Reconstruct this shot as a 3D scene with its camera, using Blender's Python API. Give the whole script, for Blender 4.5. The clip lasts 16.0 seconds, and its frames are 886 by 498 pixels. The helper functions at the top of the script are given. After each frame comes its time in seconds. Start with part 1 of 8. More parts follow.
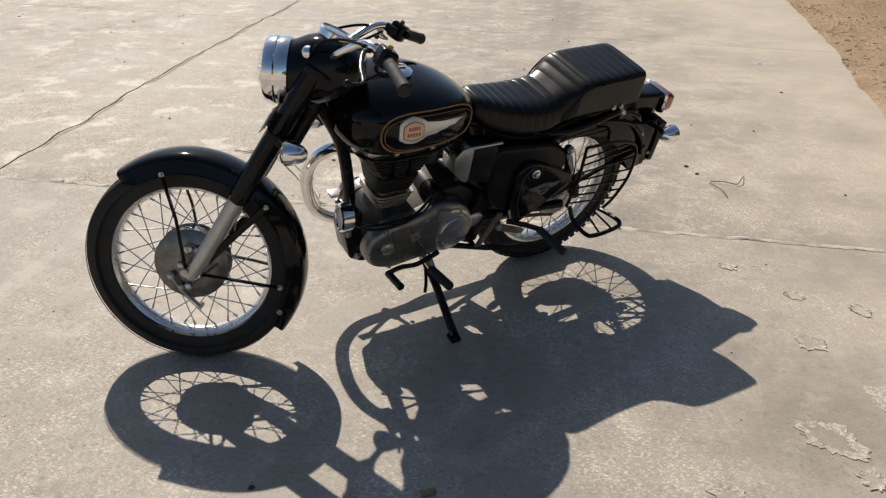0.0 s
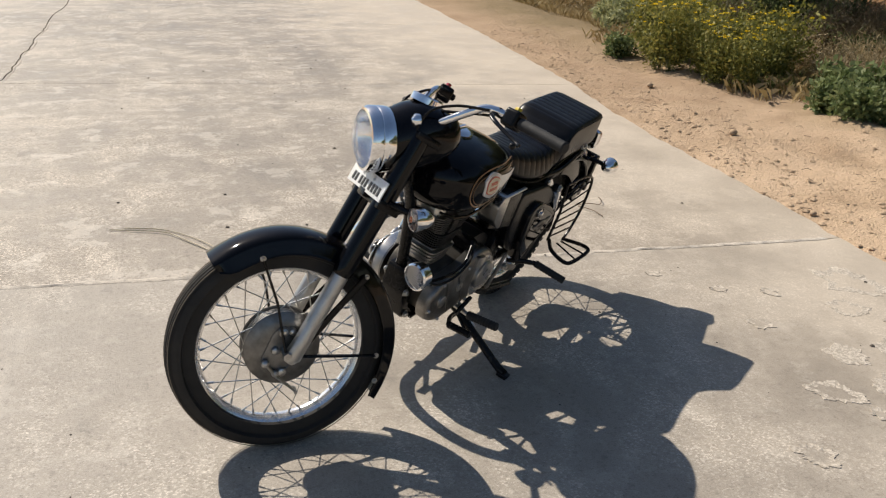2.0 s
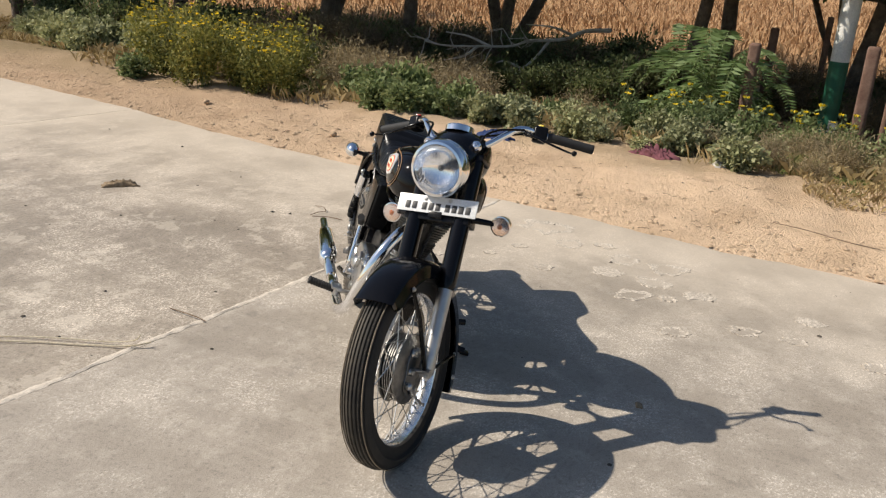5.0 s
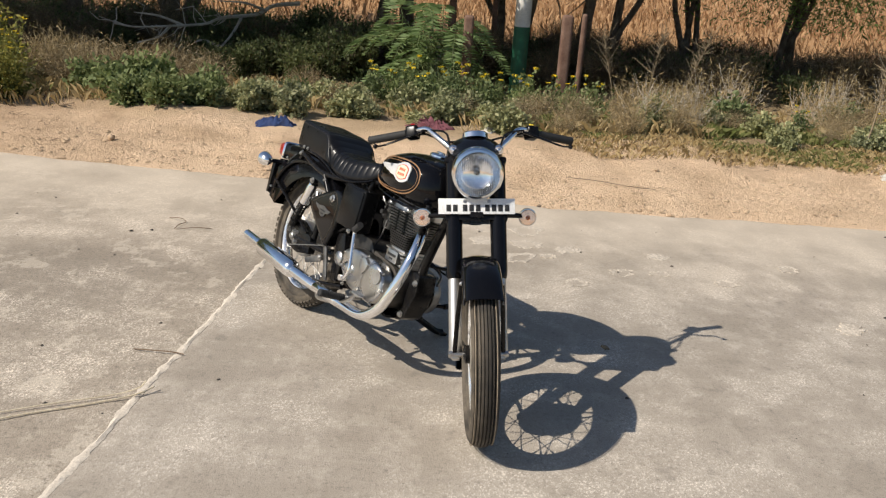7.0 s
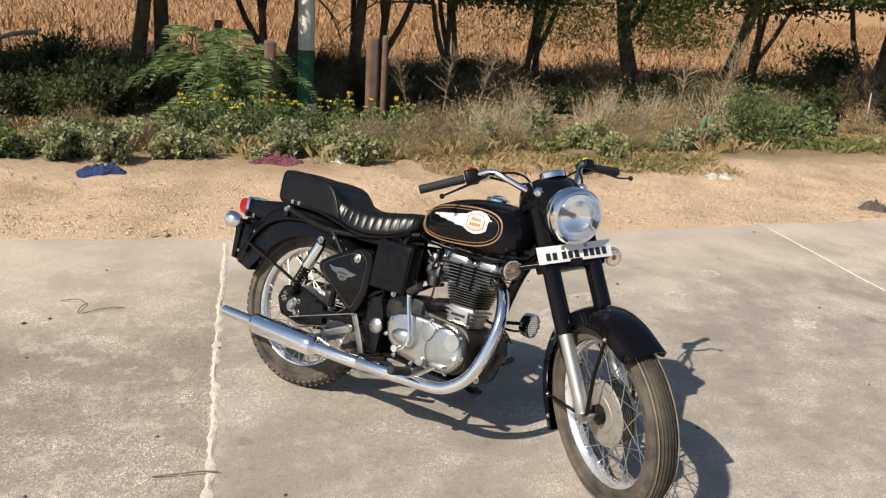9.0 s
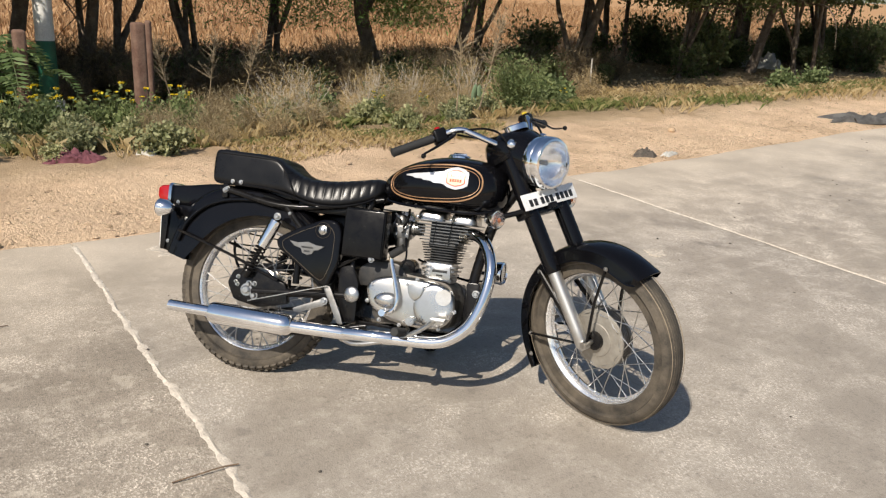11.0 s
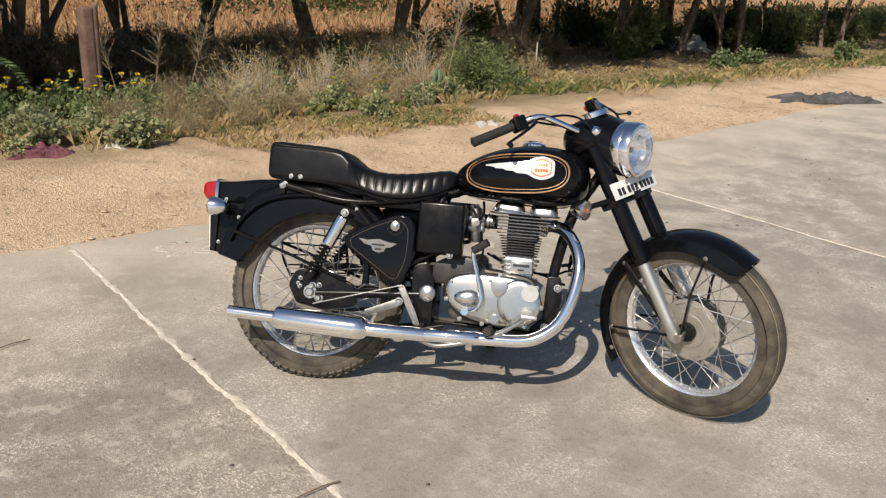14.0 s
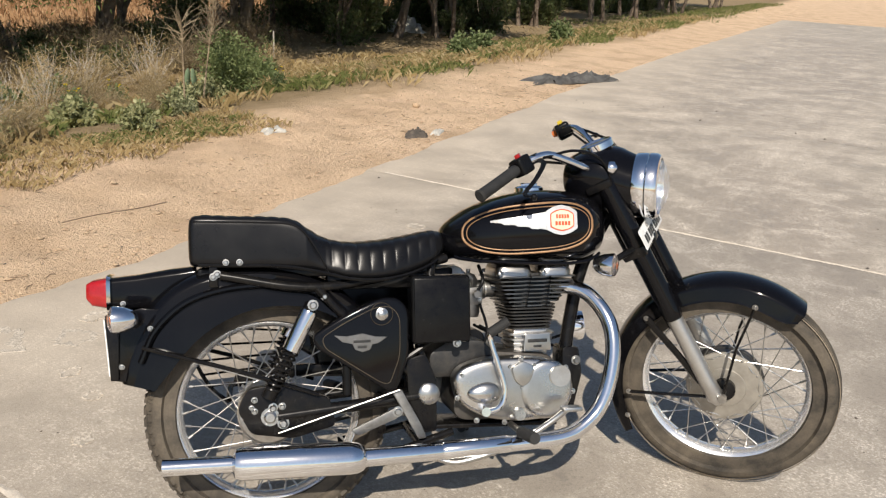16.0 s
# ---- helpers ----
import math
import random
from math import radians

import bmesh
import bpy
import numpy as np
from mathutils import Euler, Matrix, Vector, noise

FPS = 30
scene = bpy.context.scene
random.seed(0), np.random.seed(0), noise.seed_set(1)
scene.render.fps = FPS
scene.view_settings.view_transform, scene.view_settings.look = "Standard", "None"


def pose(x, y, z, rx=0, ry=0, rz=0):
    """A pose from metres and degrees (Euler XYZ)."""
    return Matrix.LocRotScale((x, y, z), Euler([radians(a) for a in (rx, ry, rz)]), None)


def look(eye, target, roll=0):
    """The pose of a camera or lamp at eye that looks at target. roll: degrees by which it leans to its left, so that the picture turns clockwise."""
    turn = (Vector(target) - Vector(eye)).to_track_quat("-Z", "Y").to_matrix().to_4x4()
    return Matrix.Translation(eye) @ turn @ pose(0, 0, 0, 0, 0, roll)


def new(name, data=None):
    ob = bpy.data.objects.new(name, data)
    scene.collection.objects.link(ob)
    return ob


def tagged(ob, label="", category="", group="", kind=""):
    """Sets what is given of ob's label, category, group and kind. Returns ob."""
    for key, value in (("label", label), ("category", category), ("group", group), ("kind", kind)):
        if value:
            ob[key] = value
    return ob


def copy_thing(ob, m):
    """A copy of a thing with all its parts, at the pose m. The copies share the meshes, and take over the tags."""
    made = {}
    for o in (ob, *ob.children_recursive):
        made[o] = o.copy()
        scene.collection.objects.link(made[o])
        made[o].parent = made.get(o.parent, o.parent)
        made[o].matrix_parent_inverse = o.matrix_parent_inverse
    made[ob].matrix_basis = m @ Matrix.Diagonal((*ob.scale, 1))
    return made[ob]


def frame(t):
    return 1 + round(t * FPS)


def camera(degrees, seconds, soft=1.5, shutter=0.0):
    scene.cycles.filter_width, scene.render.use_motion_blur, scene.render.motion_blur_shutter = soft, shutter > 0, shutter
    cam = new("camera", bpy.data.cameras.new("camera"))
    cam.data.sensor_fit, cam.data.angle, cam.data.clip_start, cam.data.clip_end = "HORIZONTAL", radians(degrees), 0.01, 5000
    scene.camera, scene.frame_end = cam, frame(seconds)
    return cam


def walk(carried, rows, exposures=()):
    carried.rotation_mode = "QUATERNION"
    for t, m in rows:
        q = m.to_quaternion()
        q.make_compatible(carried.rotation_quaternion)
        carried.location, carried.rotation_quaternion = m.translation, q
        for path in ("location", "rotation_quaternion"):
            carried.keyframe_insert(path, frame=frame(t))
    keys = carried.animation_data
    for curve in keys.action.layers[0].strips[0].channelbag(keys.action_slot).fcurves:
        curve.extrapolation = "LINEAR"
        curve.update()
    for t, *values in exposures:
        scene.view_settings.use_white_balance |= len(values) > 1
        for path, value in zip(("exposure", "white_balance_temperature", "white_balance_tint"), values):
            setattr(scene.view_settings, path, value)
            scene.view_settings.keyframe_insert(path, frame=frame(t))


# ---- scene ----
cam = camera(55.0, 16.0, soft=1.25)
PATH = [
    (0, (0.456, -0.04, 1.495), (0.301, 1.763, 0.644), 0.6),
    (0.5, (0.168, -0.049, 1.507), (0.113, 1.745, 0.624), -0.3),
    (1, (-0.182, -0.14, 1.53), (-0.024, 1.659, 0.67), 0.3),
    (1.5, (-0.516, -0.124, 1.533), (-0.096, 1.671, 0.757), 1.6),
    (2, (-0.837, 0.01, 1.551), (-0.202, 1.752, 0.802), 2.2),
    (2.5, (-1.234, 0.029, 1.545), (-0.403, 1.664, 0.748), 2.2),
    (3, (-1.558, 0.121, 1.549), (-0.508, 1.607, 0.719), 2.6),
    (3.5, (-1.877, 0.364, 1.575), (-0.646, 1.724, 0.779), 2.7),
    (4, (-2.218, 0.564, 1.555), (-0.816, 1.781, 0.813), 4.1),
    (4.5, (-2.504, 0.741, 1.589), (-0.948, 1.786, 0.892), 4.3),
    (5, (-2.664, 1.066, 1.611), (-0.978, 1.91, 0.944), 3.7),
    (5.2, (-2.756, 1.175, 1.616), (-1.037, 1.924, 0.922), 3.5),
    (7.3, (-3.286, 2.579, 1.751), (-1.401, 2.495, 1.088), 4.1),
    (7.5, (-3.262, 2.705, 1.739), (-1.373, 2.549, 1.099), 4.2),
    (8, (-3.086, 3.033, 1.713), (-1.196, 2.753, 1.119), 3.2),
    (8.2, (-3.012, 3.17, 1.709), (-1.138, 2.819, 1.106), 3.4),
    (10.3, (-2.308, 4.286, 1.602), (-0.683, 3.271, 1.028), 1.9),
    (10.5, (-2.279, 4.373, 1.593), (-0.694, 3.297, 1.017), 1.8),
    (11, (-2.369, 4.536, 1.547), (-0.89, 3.333, 0.941), 2.9),
    (11.5, (-2.571, 4.701, 1.538), (-1.109, 3.501, 0.888), 2.6),
    (12, (-2.597, 4.894, 1.536), (-1.129, 3.695, 0.896), 3.5),
    (12.5, (-2.541, 5.045, 1.533), (-1.093, 3.804, 0.932), 4.0),
    (13, (-2.38, 5.01, 1.521), (-0.953, 3.74, 0.927), 4.2),
    (13.5, (-2.146, 4.897, 1.522), (-0.743, 3.609, 0.912), 3.8),
    (14, (-1.857, 4.873, 1.502), (-0.515, 3.53, 0.872), 3.0),
    (14.5, (-1.531, 4.846, 1.516), (-0.258, 3.44, 0.883), 2.1),
    (15, (-1.196, 4.718, 1.509), (0.026, 3.27, 0.87), 1.5),
    (15.5, (-0.915, 4.717, 1.494), (0.14, 3.145, 0.85), 1.8),
    (16, (-0.695, 4.797, 1.515), (0.092, 3.072, 0.879), 2.9),
]
EXPOSURES = [(0, -0.12), (1, -0.10), (2.5, 0.12), (5, 0.13), (7.5, 0.10), (8, 0.25), (8.6, 0.2), (10.5, 0.1), (11, 0.12), (12, -0.25), (12.5, -0.15), (13.5, -0.05), (14.5, 0.0), (15, 0.02), (16, 0.05)]
walk(cam, [(t, look(eye, target, roll)) for t, eye, target, roll in PATH], EXPOSURES)

# ---- daylight ----
SUN_WAY = Vector((-0.428, 0.911, 1.0)).normalized()
world = bpy.data.worlds.new("daylight")
scene.world = world
world.use_nodes = True
sky = world.node_tree.nodes.new("ShaderNodeTexSky")
sky.sky_type, sky.sun_disc = "NISHITA", False
sky.sun_elevation, sky.sun_rotation = math.asin(SUN_WAY.z), math.atan2(SUN_WAY.x, SUN_WAY.y)
sky.air_density, sky.dust_density = 1.0, 0.8
world.node_tree.nodes["Background"].inputs["Strength"].default_value = 0.085
world.node_tree.links.new(sky.outputs[0], world.node_tree.nodes["Background"].inputs["Color"])
sun = new("sun", bpy.data.lights.new("sun", "SUN"))
sun.data.energy, sun.data.angle, sun.data.color = 5.0, radians(0.53), (1.0, 0.915, 0.80)
sun.matrix_world = look(SUN_WAY * 60, (0, 0, 0))


# ---- plain geometry: lists of points and faces ----
def join(*geos):
    vs, fs = [], []
    for v, f in geos:
        n = len(vs)
        vs.extend(v)
        fs.extend([tuple(i + n for i in q) for q in f])
    return vs, fs


def moved(geo, m):
    return [m @ Vector(v) for v in geo[0]], geo[1]


def mirrored(geo):
    return [Vector((v[0], -v[1], v[2])) for v in geo[0]], [tuple(reversed(q)) for q in geo[1]]


def smooth_path(pts, k=6):
    """Catmull-Rom through the points, k steps a span."""
    p = [Vector(q) for q in pts]
    p = [p[0] * 2 - p[1]] + p + [p[-1] * 2 - p[-2]]
    out = []
    for i in range(1, len(p) - 2):
        a, b, c, d = p[i - 1:i + 3]
        for j in range(k):
            t = j / k
            out.append(0.5 * (2 * b + (c - a) * t + (2 * a - 5 * b + 4 * c - d) * t * t + (3 * b - a - 3 * c + d) * t ** 3))
    return out + [p[-2]]


def tube(pts, r, n=10, closed=False, flat=1.0):
    """A rod along the points; r may be one radius or one for each point."""
    p = [Vector(q) for q in pts]
    m = len(p)
    rs = [r] * m if isinstance(r, (int, float)) else list(r)
    vs, fs = [], []
    up = None
    for i in range(m):
        a = p[(i - 1) % m] if closed or i else p[i]
        b = p[(i + 1) % m] if closed or i < m - 1 else p[i]
        t = (b - a).normalized()
        if up is None:
            up = Vector((0, 0, 1)) if abs(t.z) < 0.9 else Vector((0, 1, 0))
        side = t.cross(up).normalized()
        up = side.cross(t).normalized()
        for j in range(n):
            w = 2 * math.pi * j / n
            vs.append(p[i] + side * (rs[i] * math.cos(w)) + up * (rs[i] * flat * math.sin(w)))
    for i in range(m if closed else m - 1):
        for j in range(n):
            a, b = i * n + j, i * n + (j + 1) % n
            c, d = ((i + 1) % m) * n + (j + 1) % n, ((i + 1) % m) * n + j
            fs.append((a, b, c, d))
    if not closed:
        fs.append(tuple(reversed(range(n))))
        fs.append(tuple(range((m - 1) * n, m * n)))
    return vs, fs


def lathe(profile, n=48, axis="y", at=(0, 0, 0), loop=False):
    """Turns (radius, height) pairs about an axis. loop: the profile closes on itself."""
    vs, fs = [], []
    m = len(profile)
    for r, h in profile:
        for j in range(n):
            w = 2 * math.pi * j / n
            c, s = r * math.cos(w), r * math.sin(w)
            v = {"y": (c, h, s), "z": (c, s, h), "x": (h, c, s)}[axis]
            vs.append(Vector(v) + Vector(at))
    for i in range(m if loop else m - 1):
        k = (i + 1) % m
        for j in range(n):
            fs.append((i * n + j, i * n + (j + 1) % n, k * n + (j + 1) % n, k * n + j))
    if not loop:
        if profile[0][0] > 1e-5:
            fs.append(tuple(range(n))[::-1])
        if profile[-1][0] > 1e-5:
            fs.append(tuple(range((m - 1) * n, m * n)))
    return vs, fs


def bevelled(vs, fs, bev, seg=2):
    bm = bmesh.new()
    pts = [bm.verts.new(v) for v in vs]
    for q in fs:
        bm.faces.new([pts[i] for i in q])
    bmesh.ops.recalc_face_normals(bm, faces=bm.faces)
    if bev:
        bmesh.ops.bevel(bm, geom=[e for e in bm.edges if e.calc_face_angle(0) > 0.5], offset=bev, segments=seg, profile=0.6, affect="EDGES", clamp_overlap=True)
    bm.verts.index_update()
    out = [v.co.copy() for v in bm.verts], [tuple(v.index for v in q.verts) for q in bm.faces]
    bm.free()
    return out


def box(size, at=(0, 0, 0), bev=0.004, seg=2):
    x, y, z = (a / 2 for a in size)
    vs = [Vector(at) + Vector((i * x, j * y, k * z)) for i in (-1, 1) for j in (-1, 1) for k in (-1, 1)]
    fs = [(0, 1, 3, 2), (4, 6, 7, 5), (0, 4, 5, 1), (2, 3, 7, 6), (0, 2, 6, 4), (1, 5, 7, 3)]
    return bevelled(vs, fs, bev, seg)


def prism(outline, y0, y1, bev=0.004, seg=2):
    """An outline in x and z, thickened from y0 to y1."""
    n = len(outline)
    vs = [Vector((x, y0, z)) for x, z in outline] + [Vector((x, y1, z)) for x, z in outline]
    fs = [tuple(range(n)), tuple(range(2 * n - 1, n - 1, -1))] + [(i, i + n, (i + 1) % n + n, (i + 1) % n) for i in range(n)]
    return bevelled(vs, fs, bev, seg)


def loft(rings, caps=True):
    vs, fs = [], []
    n = len(rings[0])
    for r in rings:
        vs.extend(Vector(v) for v in r)
    for i in range(len(rings) - 1):
        for j in range(n):
            fs.append((i * n + j, i * n + (j + 1) % n, (i + 1) * n + (j + 1) % n, (i + 1) * n + j))
    if caps:
        fs.append(tuple(range(n))[::-1])
        fs.append(tuple(range((len(rings) - 1) * n, len(rings) * n)))
    return vs, fs


def ball(r, at=(0, 0, 0), n=20, sy=1.0, sz=1.0):
    prof = [(r * math.sin(math.pi * i / 10) + (1e-6 if i in (0, 10) else 0), -r * sz * math.cos(math.pi * i / 10)) for i in range(11)]
    vs, fs = lathe(prof, n, "z")
    return [Vector((v.x, v.y * sy, v.z)) + Vector(at) for v in vs], fs


def bolt(at, r=0.007, h=0.008, axis="y", sign=-1):
    """A domed hexagon nut with its washer."""
    geo = lathe([(r * 1.45, 0), (r * 1.45, 0.002), (r, 0.0022), (r, h * 0.7), (r * 0.7, h), (1e-5, h)], 12, axis)
    if sign < 0:
        geo = ([-v for v in geo[0]], geo[1])
    return [v + Vector(at) for v in geo[0]], geo[1]


def rounded(outline, rad, k=4):
    """An outline with its corners rounded."""
    out = []
    n = len(outline)
    for i in range(n):
        a, b, c = (Vector(outline[j % n]) for j in (i - 1, i, i + 1))
        r = rad[i] if isinstance(rad, (list, tuple)) else rad
        u, w = (a - b), (c - b)
        ru, rw = min(r, u.length * 0.48), min(r, w.length * 0.48)
        p, q = b + u.normalized() * ru, b + w.normalized() * rw
        for j in range(k + 1):
            t = j / k
            out.append(tuple(p * (1 - t) ** 2 + b * 2 * t * (1 - t) + q * t * t))
    return out


def fill_mesh(name, geo, material, angle=38, smooth=True):
    me = bpy.data.meshes.new(name)
    me.from_pydata([tuple(v) for v in geo[0]], [], geo[1])
    me.materials.append(material)
    if smooth:
        me.polygons.foreach_set("use_smooth", [True] * len(me.polygons))
        me.set_sharp_from_angle(angle=radians(angle))
    me.update()
    return me


def solid(name, geo, material, label="", category="", group="", kind="", angle=38, smooth=True):
    """A thing of one mesh."""
    return tagged(new(name, fill_mesh(name, geo, material, angle, smooth)), label, category, group, kind)


def part(name, geo, material, parent, label="", m=None, angle=38):
    """One mesh under a thing or under a part."""
    ob = new(name, geo if isinstance(geo, bpy.types.Mesh) else fill_mesh(name, geo, material, angle))
    ob.parent = parent
    if m is not None:
        ob.matrix_local = m
    return tagged(ob, label)


# ---- materials ----
def shader(name):
    m = bpy.data.materials.new(name)
    m.use_nodes = True
    nt = m.node_tree
    return m, nt, nt.nodes["Principled BSDF"]


def node(nt, kind, **inputs):
    nd = nt.nodes.new(kind)
    for k, v in inputs.items():
        nd.inputs[k.replace("_", " ")].default_value = v
    return nd


def spots(nt, scale, detail=4.0, rough=0.6, coords="Object"):
    tc = nt.nodes.new("ShaderNodeTexCoord")
    nz = node(nt, "ShaderNodeTexNoise", Scale=scale, Detail=detail, Roughness=rough)
    nt.links.new(tc.outputs[coords], nz.inputs["Vector"])
    return nz.outputs["Fac"]


def node_colour(nt, scale):
    """Noise in three channels, to shake a pattern's places."""
    tc = nt.nodes.new("ShaderNodeTexCoord")
    nz = node(nt, "ShaderNodeTexNoise", Scale=scale, Detail=2.0)
    nt.links.new(tc.outputs["Object"], nz.inputs["Vector"])
    return nz.outputs["Color"]


def ramp(nt, fac, stops):
    r = nt.nodes.new("ShaderNodeValToRGB")
    while len(r.color_ramp.elements) < len(stops):
        r.color_ramp.elements.new(0.5)
    for e, (p, c) in zip(r.color_ramp.elements, stops):
        e.position, e.color = p, (*c, 1) if len(c) == 3 else c
    nt.links.new(fac, r.inputs["Fac"])
    return r.outputs["Color"]


def mixed(nt, fac, a, b, how="MIX"):
    mx = nt.nodes.new("ShaderNodeMix")
    mx.data_type, mx.blend_type = "RGBA", how
    for sock, v in ((mx.inputs[0], fac), (mx.inputs[6], a), (mx.inputs[7], b)):
        if isinstance(v, bpy.types.NodeSocket):
            nt.links.new(v, sock)
        else:
            sock.default_value = v if isinstance(v, (int, float)) else (*v, 1)
    return mx.outputs[2]


def bumped(nt, bsdf, height, strength, distance):
    b = node(nt, "ShaderNodeBump", Strength=strength, Distance=distance)
    nt.links.new(height, b.inputs["Height"])
    nt.links.new(b.outputs[0], bsdf.inputs["Normal"])


def surface(name, c1, c2, rough=0.5, metal=0.0, scale=30.0, fine=180.0, bump=0.0, dist=0.001, coat=0.0, rough2=None, dust=0.0, dust_colour=(0.30, 0.24, 0.17), spec=0.5):
    """A surface of two tones in patches, with a finer grain over it, uneven gloss and some dust."""
    m, nt, b = shader(name)
    n1, n2 = spots(nt, scale), spots(nt, fine, 3.0)
    col = mixed(nt, ramp(nt, n1, [(0.35, (0, 0, 0)), (0.65, (1, 1, 1))]), c1, c2)
    lo, hi = (0.95, 1.03) if metal > 0.5 else (0.82, 1.12)
    grain = ramp(nt, n2, [(0.3, (lo,) * 3), (0.7, (hi,) * 3)])
    col = mixed(nt, 1.0, col, grain, "MULTIPLY")
    rg = ramp(nt, n1, [(0.3, (rough,) * 3), (0.7, (rough2 if rough2 is not None else rough * 1.25,) * 3)])
    if dust:
        d = ramp(nt, spots(nt, scale * 0.6, 6.0, 0.7), [(0.5 - dust * 0.25, (0, 0, 0)), (0.85, (dust,) * 3)])
        col = mixed(nt, d, col, dust_colour)
    nt.links.new(col, b.inputs["Base Color"])
    nt.links.new(rg, b.inputs["Roughness"])
    b.inputs["Metallic"].default_value, b.inputs["Coat Weight"].default_value, b.inputs["Coat Roughness"].default_value = metal, coat, 0.04
    b.inputs["Specular IOR Level"].default_value = spec
    if bump:
        bumped(nt, b, n2, bump, dist)
    return m


